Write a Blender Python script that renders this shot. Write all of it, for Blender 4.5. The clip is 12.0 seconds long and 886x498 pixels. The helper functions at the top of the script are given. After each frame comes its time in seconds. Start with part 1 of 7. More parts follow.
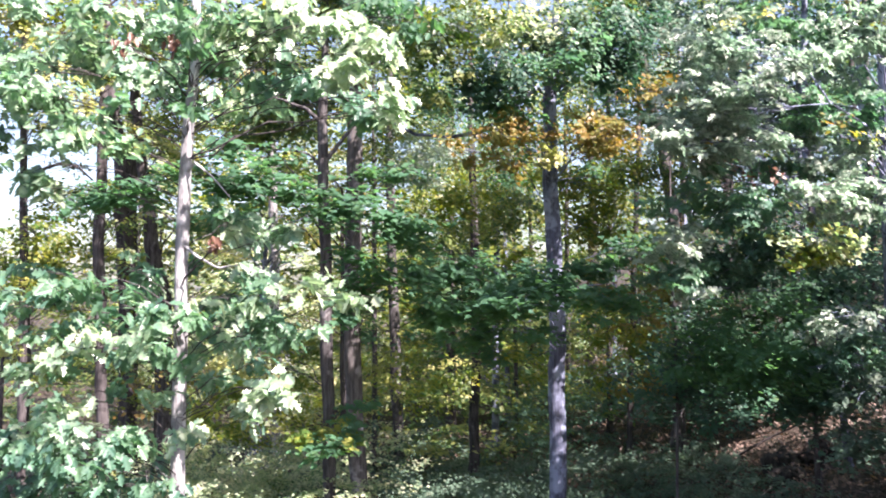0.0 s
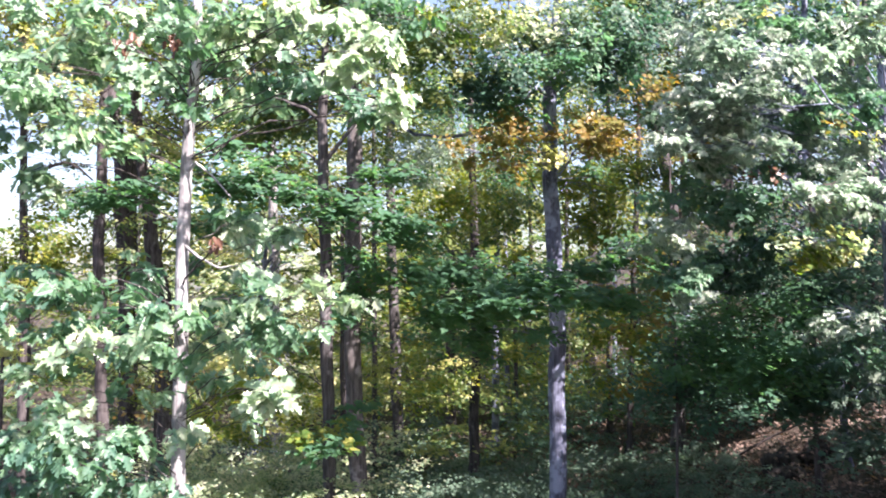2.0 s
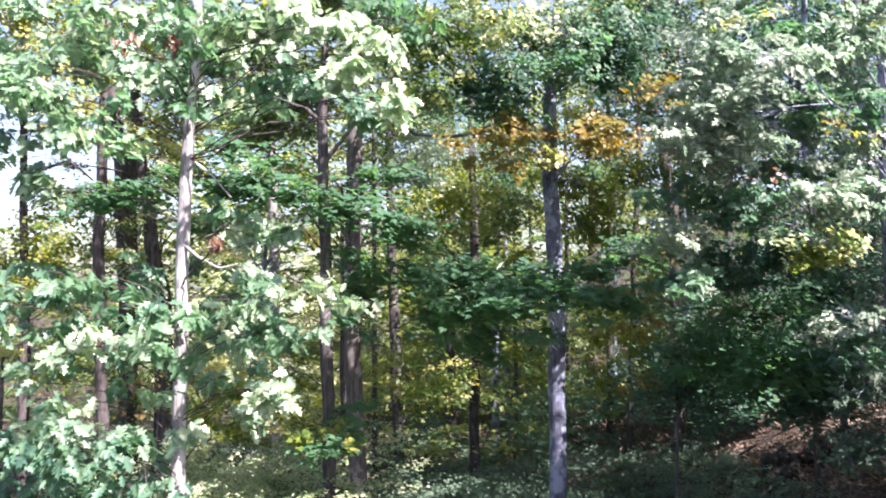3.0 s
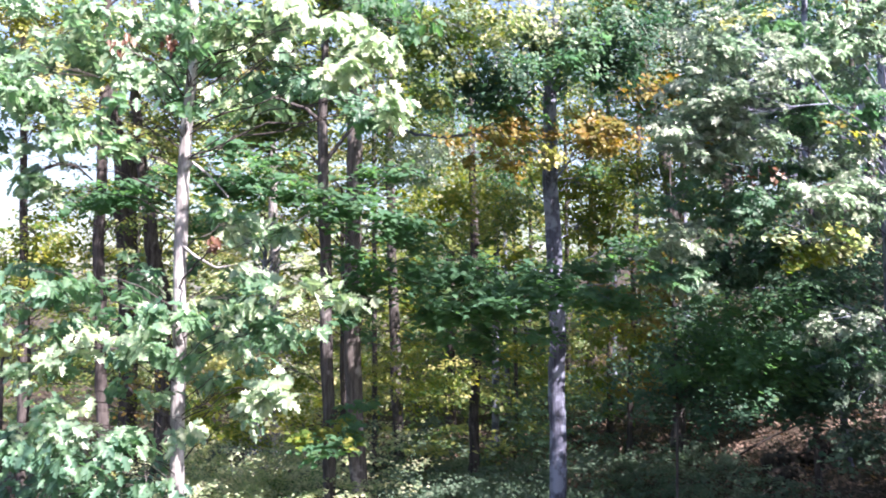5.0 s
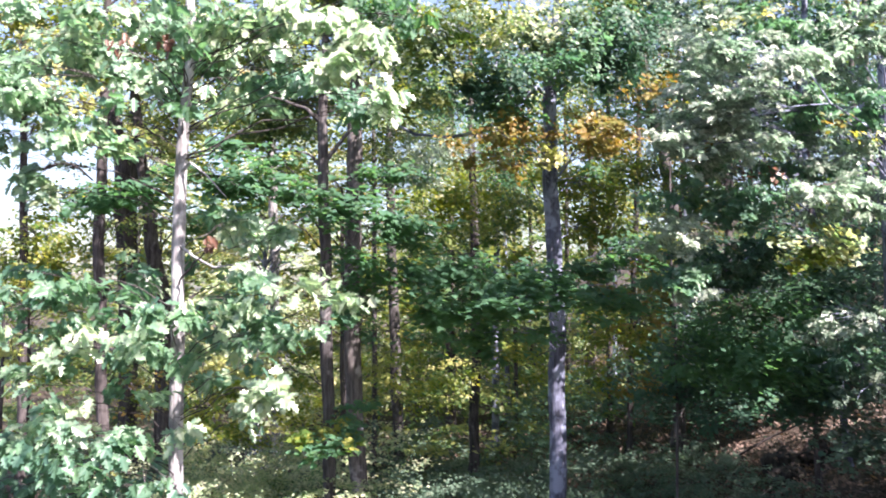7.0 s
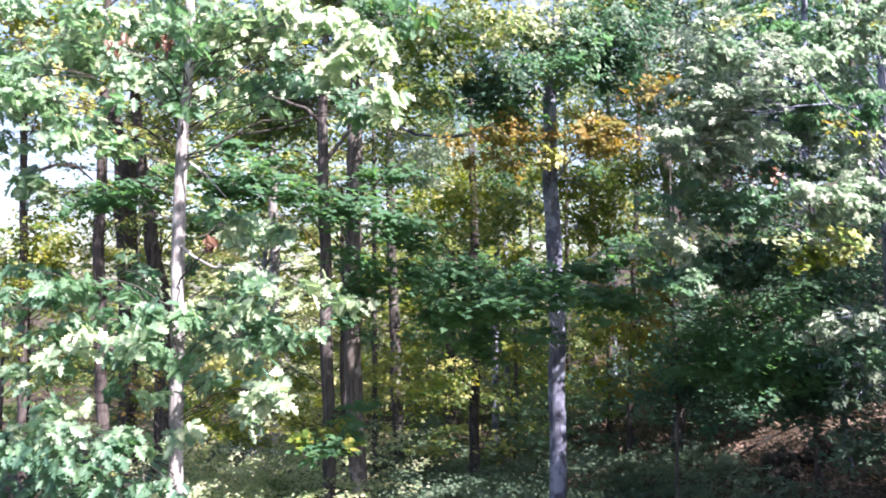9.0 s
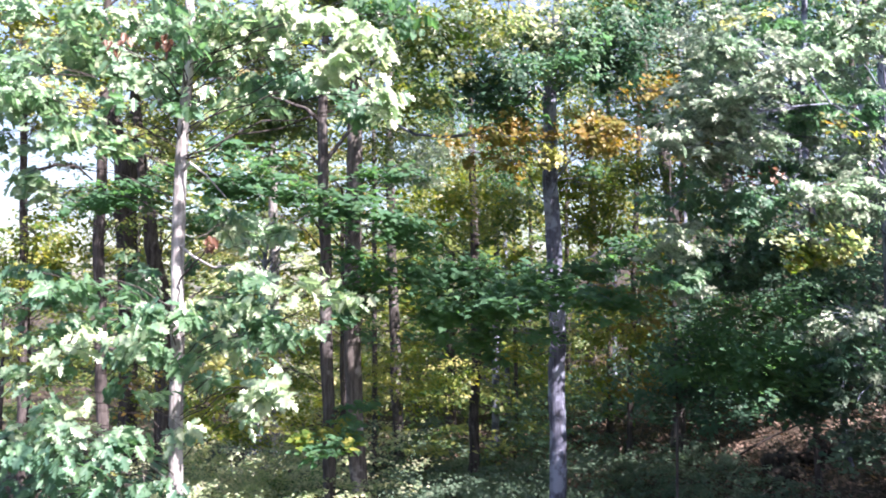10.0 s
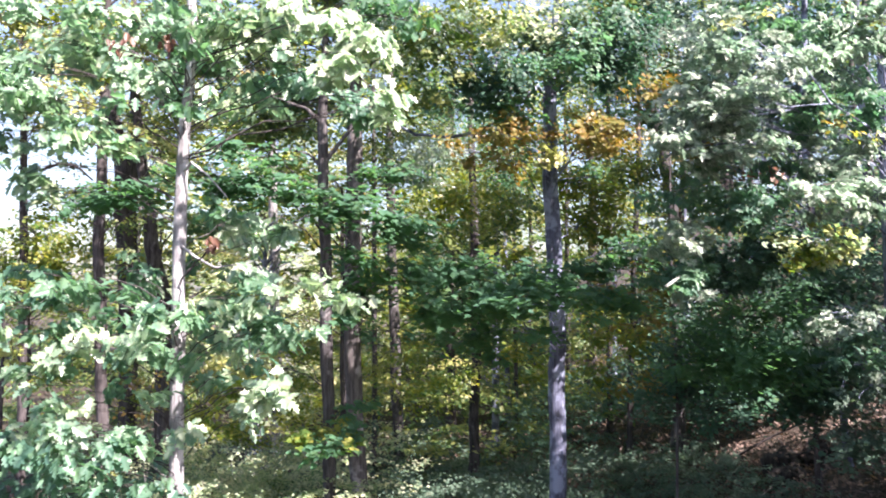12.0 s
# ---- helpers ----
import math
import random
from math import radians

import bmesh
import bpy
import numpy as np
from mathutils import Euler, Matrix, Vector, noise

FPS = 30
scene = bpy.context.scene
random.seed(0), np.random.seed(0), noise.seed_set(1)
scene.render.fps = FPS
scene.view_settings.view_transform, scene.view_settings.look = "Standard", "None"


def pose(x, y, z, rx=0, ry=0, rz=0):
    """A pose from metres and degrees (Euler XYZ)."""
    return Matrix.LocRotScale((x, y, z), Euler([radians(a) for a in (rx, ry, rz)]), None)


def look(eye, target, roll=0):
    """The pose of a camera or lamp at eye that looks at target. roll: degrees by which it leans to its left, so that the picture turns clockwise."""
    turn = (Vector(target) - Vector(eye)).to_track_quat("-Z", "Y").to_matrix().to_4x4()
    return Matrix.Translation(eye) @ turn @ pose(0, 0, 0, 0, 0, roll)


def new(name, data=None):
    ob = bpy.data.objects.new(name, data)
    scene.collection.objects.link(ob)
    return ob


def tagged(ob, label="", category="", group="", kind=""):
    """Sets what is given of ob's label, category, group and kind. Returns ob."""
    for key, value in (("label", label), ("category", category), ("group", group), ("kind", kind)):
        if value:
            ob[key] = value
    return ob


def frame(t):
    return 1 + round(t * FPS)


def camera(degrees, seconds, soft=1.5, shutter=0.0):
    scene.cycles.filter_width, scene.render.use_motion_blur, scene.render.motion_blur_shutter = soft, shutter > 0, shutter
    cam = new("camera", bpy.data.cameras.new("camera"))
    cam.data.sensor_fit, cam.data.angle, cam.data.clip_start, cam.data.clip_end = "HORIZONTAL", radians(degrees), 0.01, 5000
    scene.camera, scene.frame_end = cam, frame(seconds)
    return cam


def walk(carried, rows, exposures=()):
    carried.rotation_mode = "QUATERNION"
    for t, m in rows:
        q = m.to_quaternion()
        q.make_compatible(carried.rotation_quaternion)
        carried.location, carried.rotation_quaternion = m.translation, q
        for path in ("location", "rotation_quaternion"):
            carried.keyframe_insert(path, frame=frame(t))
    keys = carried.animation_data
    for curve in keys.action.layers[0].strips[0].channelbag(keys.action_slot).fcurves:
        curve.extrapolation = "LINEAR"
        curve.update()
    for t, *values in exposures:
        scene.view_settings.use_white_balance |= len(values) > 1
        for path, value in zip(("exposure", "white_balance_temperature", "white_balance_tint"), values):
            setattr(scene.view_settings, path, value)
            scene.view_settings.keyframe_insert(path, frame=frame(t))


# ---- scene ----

# ---- camera: stands still on a rise above the wood's edge ----
cam = camera(55, 12.0, soft=1.95, shutter=0.7)
EYE = (0.0, 0.0, 5.5)
VIEW = pose(*EYE, 93.0, 0, 0)
walk(cam, [(0.0, VIEW), (12.0, VIEW)], exposures=[(0.0, 2.34, 6650, 25.5), (12.0, 2.34, 6650, 25.5)])

# ---- light: a high autumn sun behind the camera's shoulder, clear sky ----
SUN_TO = Vector((0.53, -0.53, 0.84)).normalized()
world = bpy.data.worlds.new("world")
scene.world = world
world.use_nodes = True
wn = world.node_tree.nodes
sky = wn.new("ShaderNodeTexSky")
sky.sky_type, sky.sun_disc = "NISHITA", False
sky.dust_density = 1.8
sky.sun_elevation = math.asin(SUN_TO.z)
sky.sun_rotation = math.atan2(SUN_TO.x, SUN_TO.y)
world.node_tree.links.new(sky.outputs["Color"], wn["Background"].inputs["Color"])
wn["Background"].inputs["Strength"].default_value = 0.07
sun_data = bpy.data.lights.new("sun", "SUN")
sun_data.energy, sun_data.angle, sun_data.color = 5.0, radians(0.53), (1.0, 0.928, 0.86)
sun = new("sun", sun_data)
sun.matrix_world = look(SUN_TO * 60, (0, 0, 0))


# ---- materials ----
def nodes_of(name):
    mat = bpy.data.materials.new(name)
    mat.use_nodes = True
    nt = mat.node_tree
    return mat, nt, nt.nodes["Principled BSDF"], nt.nodes["Material Output"]


def ramp(nt, stops, fac):
    r = nt.nodes.new("ShaderNodeValToRGB")
    els = r.color_ramp.elements
    while len(els) < len(stops):
        els.new(0.5)
    for e, (p, c) in zip(els, stops):
        e.position, e.color = p, (*c, 1)
    nt.links.new(fac, r.inputs["Fac"])
    return r.outputs["Color"]


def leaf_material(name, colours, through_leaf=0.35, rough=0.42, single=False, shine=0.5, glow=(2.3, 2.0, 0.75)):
    """Thin leaves: each takes its own tint, lets light through and has a waxy face with veins and spots."""
    mat, nt, bsdf, out = nodes_of(name)
    if single:
        rnd = nt.nodes.new("ShaderNodeObjectInfo").outputs["Random"]
    else:
        rnd = nt.nodes.new("ShaderNodeNewGeometry").outputs["Random Per Island"]
    n = len(colours)
    co = nt.nodes.new("ShaderNodeTexCoord").outputs["Object"]
    if not single:
        # neighbours on one spray turn colour together
        spray = nt.nodes.new("ShaderNodeTexNoise")
        spray.inputs["Scale"].default_value = 1.7
        spray.inputs["Detail"].default_value = 2.0
        nt.links.new(co, spray.inputs["Vector"])
        stretch = nt.nodes.new("ShaderNodeMapRange")
        stretch.inputs["From Min"].default_value, stretch.inputs["From Max"].default_value = 0.3, 0.7
        nt.links.new(spray.outputs["Fac"], stretch.inputs["Value"])
        both = nt.nodes.new("ShaderNodeMix")
        both.inputs["Factor"].default_value = 0.72
        nt.links.new(rnd, both.inputs[2])
        nt.links.new(stretch.outputs["Result"], both.inputs[3])
        rnd = both.outputs[0]
    col = ramp(nt, [(i / max(1, n - 1), c) for i, c in enumerate(colours)], rnd)
    spots = nt.nodes.new("ShaderNodeTexNoise")
    spots.inputs["Scale"].default_value = 38.0
    spots.inputs["Detail"].default_value = 3.0
    nt.links.new(co, spots.inputs["Vector"])
    wide = nt.nodes.new("ShaderNodeTexNoise")
    wide.inputs["Scale"].default_value = 2.2
    nt.links.new(co, wide.inputs["Vector"])
    var = nt.nodes.new("ShaderNodeMath")
    var.operation = "MULTIPLY_ADD"
    nt.links.new(spots.outputs["Fac"], var.inputs[0])
    var.inputs[1].default_value = 0.5
    nt.links.new(wide.outputs["Fac"], var.inputs[2])
    hsv = nt.nodes.new("ShaderNodeHueSaturation")
    nt.links.new(col, hsv.inputs["Color"])
    hsv.inputs["Saturation"].default_value = 0.98
    rng_map = nt.nodes.new("ShaderNodeMapRange")
    rng_map.inputs["From Min"].default_value, rng_map.inputs["From Max"].default_value = 0.4, 1.1
    rng_map.inputs["To Min"].default_value, rng_map.inputs["To Max"].default_value = 0.72, 1.3
    nt.links.new(var.outputs[0], rng_map.inputs["Value"])
    nt.links.new(rng_map.outputs["Result"], hsv.inputs["Value"])
    nt.links.new(hsv.outputs["Color"], bsdf.inputs["Base Color"])
    bsdf.inputs["Roughness"].default_value = rough
    bsdf.inputs["Specular IOR Level"].default_value = shine
    bump = nt.nodes.new("ShaderNodeBump")
    bump.inputs["Strength"].default_value = 0.35
    bump.inputs["Distance"].default_value = 0.01
    nt.links.new(spots.outputs["Fac"], bump.inputs["Height"])
    nt.links.new(bump.outputs["Normal"], bsdf.inputs["Normal"])
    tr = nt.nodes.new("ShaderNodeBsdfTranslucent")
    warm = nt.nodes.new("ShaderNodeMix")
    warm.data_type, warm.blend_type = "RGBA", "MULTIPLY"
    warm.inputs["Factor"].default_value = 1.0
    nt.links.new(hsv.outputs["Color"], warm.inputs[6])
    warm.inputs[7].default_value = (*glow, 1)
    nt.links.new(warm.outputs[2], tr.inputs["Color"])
    mix = nt.nodes.new("ShaderNodeMixShader")
    mix.inputs["Fac"].default_value = through_leaf
    nt.links.new(bsdf.outputs["BSDF"], mix.inputs[1])
    nt.links.new(tr.outputs["BSDF"], mix.inputs[2])
    nt.links.new(mix.outputs["Shader"], out.inputs["Surface"])
    return mat


def bark_material(name, dark, pale, lichen, ridge=16.0, lichen_at=0.58, strength=0.9):
    """Furrowed bark: upright ridges, fine grain and pale lichen patches."""
    mat, nt, bsdf, out = nodes_of(name)
    co = nt.nodes.new("ShaderNodeTexCoord").outputs["Object"]
    mp = nt.nodes.new("ShaderNodeMapping")
    mp.inputs["Scale"].default_value = (ridge, ridge, ridge * 0.13)
    nt.links.new(co, mp.inputs["Vector"])
    fur = nt.nodes.new("ShaderNodeTexNoise")
    fur.inputs["Scale"].default_value, fur.inputs["Detail"].default_value = 1.0, 6.0
    fur.inputs["Roughness"].default_value = 0.65
    nt.links.new(mp.outputs["Vector"], fur.inputs["Vector"])
    col = ramp(nt, [(0.36, dark), (0.62, pale)], fur.outputs["Fac"])
    pat = nt.nodes.new("ShaderNodeTexNoise")
    pat.inputs["Scale"].default_value, pat.inputs["Detail"].default_value = 3.1, 5.0
    nt.links.new(co, pat.inputs["Vector"])
    mask = nt.nodes.new("ShaderNodeMapRange")
    mask.inputs["From Min"].default_value, mask.inputs["From Max"].default_value = lichen_at, lichen_at + 0.09
    nt.links.new(pat.outputs["Fac"], mask.inputs["Value"])
    mx = nt.nodes.new("ShaderNodeMix")
    mx.data_type = "RGBA"
    nt.links.new(mask.outputs["Result"], mx.inputs["Factor"])
    nt.links.new(col, mx.inputs[6])
    mx.inputs[7].default_value = (*lichen, 1)
    nt.links.new(mx.outputs[2], bsdf.inputs["Base Color"])
    bsdf.inputs["Roughness"].default_value = 0.9
    bsdf.inputs["Specular IOR Level"].default_value = 0.2
    bump = nt.nodes.new("ShaderNodeBump")
    bump.inputs["Strength"].default_value, bump.inputs["Distance"].default_value = strength, 0.025
    nt.links.new(fur.outputs["Fac"], bump.inputs["Height"])
    nt.links.new(bump.outputs["Normal"], bsdf.inputs["Normal"])
    return mat


def soil_material():
    mat, nt, bsdf, out = nodes_of("forest_soil")
    co = nt.nodes.new("ShaderNodeTexCoord").outputs["Object"]
    big = nt.nodes.new("ShaderNodeTexNoise")
    big.inputs["Scale"].default_value, big.inputs["Detail"].default_value = 0.6, 4.0
    fine = nt.nodes.new("ShaderNodeTexNoise")
    fine.inputs["Scale"].default_value, fine.inputs["Detail"].default_value = 22.0, 6.0
    for n in (big, fine):
        nt.links.new(co, n.inputs["Vector"])
    a = ramp(nt, [(0.3, (0.012, 0.009, 0.007)), (0.7, (0.07, 0.048, 0.036))], fine.outputs["Fac"])
    b = ramp(nt, [(0.35, (0.018, 0.024, 0.011)), (0.65, (0.055, 0.038, 0.028))], big.outputs["Fac"])
    mx = nt.nodes.new("ShaderNodeMix")
    mx.data_type = "RGBA"
    mx.inputs["Factor"].default_value = 0.45
    nt.links.new(a, mx.inputs[6])
    nt.links.new(b, mx.inputs[7])
    nt.links.new(mx.outputs[2], bsdf.inputs["Base Color"])
    bsdf.inputs["Roughness"].default_value = 0.95
    bump = nt.nodes.new("ShaderNodeBump")
    bump.inputs["Strength"].default_value, bump.inputs["Distance"].default_value = 1.0, 0.06
    nt.links.new(fine.outputs["Fac"], bump.inputs["Height"])
    nt.links.new(bump.outputs["Normal"], bsdf.inputs["Normal"])
    return mat


# one oak leaf in several tones: sun and shade are put into the colour
OAK_LIT = leaf_material("oak_leaf_lit", [(0.155, 0.265, 0.185), (0.24, 0.34, 0.235), (0.10, 0.20, 0.14), (0.32, 0.38, 0.25), (0.075, 0.165, 0.12)], 0.4, 0.34, shine=0.8, glow=(1.5, 1.9, 1.3))
OAK_SUNLIT = leaf_material("oak_leaf_sunlit", [(0.24, 0.33, 0.225), (0.32, 0.40, 0.27), (0.18, 0.28, 0.19), (0.38, 0.43, 0.30), (0.15, 0.25, 0.165)], 0.36, 0.3, shine=1.0, glow=(1.5, 1.8, 1.2))
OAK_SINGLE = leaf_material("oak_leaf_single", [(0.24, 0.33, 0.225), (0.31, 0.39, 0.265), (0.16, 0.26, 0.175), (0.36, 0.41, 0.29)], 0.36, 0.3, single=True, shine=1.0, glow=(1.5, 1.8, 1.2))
OAK_SHADED = leaf_material("oak_leaf_shaded", [(0.055, 0.13, 0.095), (0.075, 0.17, 0.12), (0.10, 0.19, 0.105), (0.06, 0.145, 0.125)], 0.4, 0.4, glow=(1.6, 2.0, 1.3))
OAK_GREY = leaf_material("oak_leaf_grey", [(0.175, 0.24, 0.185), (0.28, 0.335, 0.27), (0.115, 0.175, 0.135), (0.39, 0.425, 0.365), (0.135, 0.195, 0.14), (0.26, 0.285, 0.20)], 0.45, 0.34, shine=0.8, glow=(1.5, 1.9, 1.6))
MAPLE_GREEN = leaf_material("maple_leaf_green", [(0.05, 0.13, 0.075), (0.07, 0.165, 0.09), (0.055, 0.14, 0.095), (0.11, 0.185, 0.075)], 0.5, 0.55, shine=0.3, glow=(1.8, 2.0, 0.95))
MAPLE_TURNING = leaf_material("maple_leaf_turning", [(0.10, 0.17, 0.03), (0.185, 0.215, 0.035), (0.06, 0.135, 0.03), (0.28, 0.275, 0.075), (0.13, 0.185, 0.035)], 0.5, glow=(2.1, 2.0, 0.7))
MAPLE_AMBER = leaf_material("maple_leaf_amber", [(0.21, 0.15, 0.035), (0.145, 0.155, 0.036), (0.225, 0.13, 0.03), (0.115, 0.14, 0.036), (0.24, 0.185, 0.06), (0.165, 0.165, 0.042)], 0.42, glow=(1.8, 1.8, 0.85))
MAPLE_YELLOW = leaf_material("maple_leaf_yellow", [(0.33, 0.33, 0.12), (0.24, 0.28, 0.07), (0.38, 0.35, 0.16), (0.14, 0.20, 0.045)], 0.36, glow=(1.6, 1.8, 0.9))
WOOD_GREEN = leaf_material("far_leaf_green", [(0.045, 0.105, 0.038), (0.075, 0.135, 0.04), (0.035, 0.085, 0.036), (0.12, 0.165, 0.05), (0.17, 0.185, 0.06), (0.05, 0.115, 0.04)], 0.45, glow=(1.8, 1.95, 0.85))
# dark green with the shade already put into the leaf colour
SHADE_GREEN = leaf_material("leaf_in_shade", [(0.04, 0.10, 0.075), (0.055, 0.125, 0.085), (0.032, 0.082, 0.06), (0.08, 0.145, 0.065)], 0.33, 0.5, shine=0.4, glow=(1.4, 1.9, 1.3))
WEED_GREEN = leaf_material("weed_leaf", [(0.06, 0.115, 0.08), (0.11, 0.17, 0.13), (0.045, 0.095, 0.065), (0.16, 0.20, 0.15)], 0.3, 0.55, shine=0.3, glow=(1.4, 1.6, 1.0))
# leaf colour raised to stand in for sunlight on shrubs, weeds and sprays
SHRUB_SUNLIT = leaf_material("shrub_leaf_sunlit", [(0.19, 0.27, 0.165), (0.34, 0.38, 0.27), (0.12, 0.21, 0.12), (0.41, 0.41, 0.31), (0.23, 0.30, 0.16), (0.08, 0.16, 0.09)], 0.42, 0.45, glow=(1.8, 1.9, 1.0))
DEAD_BROWN = leaf_material("dead_leaf", [(0.075, 0.032, 0.02), (0.11, 0.05, 0.027), (0.06, 0.028, 0.02)], 0.2, glow=(1.5, 1.2, 0.8))
LITTER = leaf_material("litter_leaf", [(0.08, 0.05, 0.037), (0.14, 0.092, 0.07), (0.055, 0.036, 0.028), (0.24, 0.17, 0.135), (0.11, 0.062, 0.044)], 0.1, 0.6)
BARK_PALE = bark_material("bark_pale", (0.135, 0.135, 0.14), (0.29, 0.29, 0.305), (0.40, 0.40, 0.41), 20.0, 0.52, 0.6)
BARK_GREY = bark_material("bark_grey", (0.042, 0.046, 0.066), (0.135, 0.152, 0.222), (0.235, 0.27, 0.375), 13.0, 0.48)
BARK_DARK = bark_material("bark_dark", (0.024, 0.021, 0.022), (0.088, 0.08, 0.082), (0.16, 0.155, 0.16), 15.0, 0.62)
BARK_BROWN = bark_material("bark_brown", (0.034, 0.031, 0.032), (0.10, 0.096, 0.10), (0.18, 0.176, 0.18), 17.0, 0.6)
BARK_ASH = bark_material("bark_ash_grey", (0.045, 0.042, 0.042), (0.145, 0.135, 0.135), (0.27, 0.26, 0.265), 13.0, 0.54)
STICK = bark_material("dead_wood", (0.16, 0.13, 0.11), (0.40, 0.36, 0.32), (0.45, 0.43, 0.40), 30.0, 0.6)
SOIL = soil_material()


# ---- builders ----
def smooth(a, b, v):
    s = min(1.0, max(0.0, (v - a) / (b - a)))
    return s * s * (3 - 2 * s)


def ground_z(x, y):
    """The wood's floor: falls from the rise under the camera, climbs as a bank to the right."""
    z = 3.9 * (1 - smooth(0.0, 15.0, y))
    s = max(0.0, x - 2.2 - 0.06 * max(0.0, y - 14))
    z += (0.45 * s * s / (s + 2.0)) * smooth(6.0, 14.0, y) * (1 - smooth(60.0, 160.0, abs(x)))
    z += 0.012 * max(0.0, y - 30) * (1 - smooth(90.0, 300.0, y))
    z += 0.14 * noise.noise((x * 0.35, y * 0.35, 0.3)) + 0.05 * noise.noise((x * 1.3, y * 1.3, 4.0))
    return z


def mesh_object(name, verts, loops, counts, material, parent=None, label="", smooth_faces=False):
    me = bpy.data.meshes.new(name)
    verts = np.asarray(verts, dtype=np.float32)
    loops = np.asarray(loops, dtype=np.int32)
    counts = np.asarray(counts, dtype=np.int32)
    me.vertices.add(len(verts))
    me.vertices.foreach_set("co", verts.ravel())
    me.loops.add(len(loops))
    me.loops.foreach_set("vertex_index", loops)
    me.polygons.add(len(counts))
    me.polygons.foreach_set("loop_start", np.concatenate(([0], np.cumsum(counts)[:-1])).astype(np.int32))
    me.polygons.foreach_set("loop_total", counts)
    if smooth_faces:
        me.polygons.foreach_set("use_smooth", np.ones(len(counts), dtype=bool))
    me.update(calc_edges=True)
    me.materials.append(material)
    ob = new(name, me)
    if parent is not None:
        ob.parent = parent
    if label:
        ob["label"] = label
    return ob


class Tubes:
    """Tapered limbs gathered into one mesh."""

    def __init__(self):
        self.v, self.l, self.c, self.n = [], [], [], 0

    def add(self, pts, radii, sides=6, rough=0.0, seed=0.0):
        pts = np.asarray(pts, float)
        m = len(pts)
        rings = []
        for i in range(m):
            t = pts[min(i + 1, m - 1)] - pts[max(i - 1, 0)]
            t /= np.linalg.norm(t) + 1e-9
            ref = np.array((1.0, 0, 0)) if abs(t[0]) < 0.8 else np.array((0, 1.0, 0))
            u = np.cross(t, ref)
            u /= np.linalg.norm(u)
            w = np.cross(t, u)
            ring = []
            for k in range(sides):
                a = 2 * math.pi * k / sides
                r = radii[i]
                if rough:
                    q = pts[i]
                    r *= 1 + rough * noise.noise((3 * math.cos(a) + seed, 3 * math.sin(a), q[2] * 1.7)) + rough * 0.6 * noise.noise((7 * math.cos(a), 7 * math.sin(a) + seed, q[2] * 5))
                ring.append(pts[i] + r * (math.cos(a) * u + math.sin(a) * w))
            rings.append(ring)
        base = self.n
        for ring in rings:
            self.v.extend(ring)
        for i in range(m - 1):
            for k in range(sides):
                a, b = base + i * sides + k, base + i * sides + (k + 1) % sides
                self.l.extend((a, b, b + sides, a + sides))
                self.c.append(4)
        self.l.extend(range(base + (m - 1) * sides, base + m * sides))
        self.c.append(sides)
        self.n += m * sides
        return self

    def build(self, name, material, parent=None, label=""):
        return mesh_object(name, self.v, self.l, self.c, material, parent, label, True)


def curve_points(a, b, sag, n, rng, wander=0.04):
    """A limb from a to b that first climbs and then levels out, with small kinks."""
    a, b = np.asarray(a, float), np.asarray(b, float)
    length = np.linalg.norm(b - a)
    out = []
    for i in range(n + 1):
        s = i / n
        p = a + (b - a) * s
        p[2] += sag * length * math.sin(math.pi * s)
        if 0 < i < n:
            p += rng.normal(0, wander * length, 3) * (0.5, 0.5, 0.4)
        out.append(p)
    return np.array(out)


# leaf outlines in the xy plane, stem at the origin, tip along +x, length 1, folded along the midrib
def outline(half, fold):
    up = [(x, y, abs(y) * fold - 0.10 * x * x) for x, y in half]
    down = [(x, -y, abs(y) * fold - 0.10 * x * x) for x, y in half]
    tip = (1.0, 0.0, -0.10)
    n = len(half)
    verts = np.array([(0, 0, 0), *up, tip, *down])
    return verts, [[0, *range(1, n + 1), n + 1], [0, n + 1, *range(2 * n + 1, n + 1, -1)]]


LOBED = outline([(0.10, 0.10), (0.30, 0.30), (0.38, 0.13), (0.60, 0.36), (0.64, 0.15), (0.84, 0.22), (0.86, 0.10)], 0.25)
PALMATE = outline([(-0.04, 0.28), (0.34, 0.52), (0.52, 0.20)], 0.2)
SPIKY = outline([(0.16, 0.05), (0.34, 0.31), (0.46, 0.07), (0.70, 0.27), (0.74, 0.06)], 0.3)
PLAIN = (np.array([(0, 0, 0), (0.45, 0.30, 0.06), (1, 0, -0.08), (0.45, -0.30, 0.06)]), [[0, 1, 2, 3]])


def unit(v):
    return v / (np.linalg.norm(v, axis=-1, keepdims=True) + 1e-9)


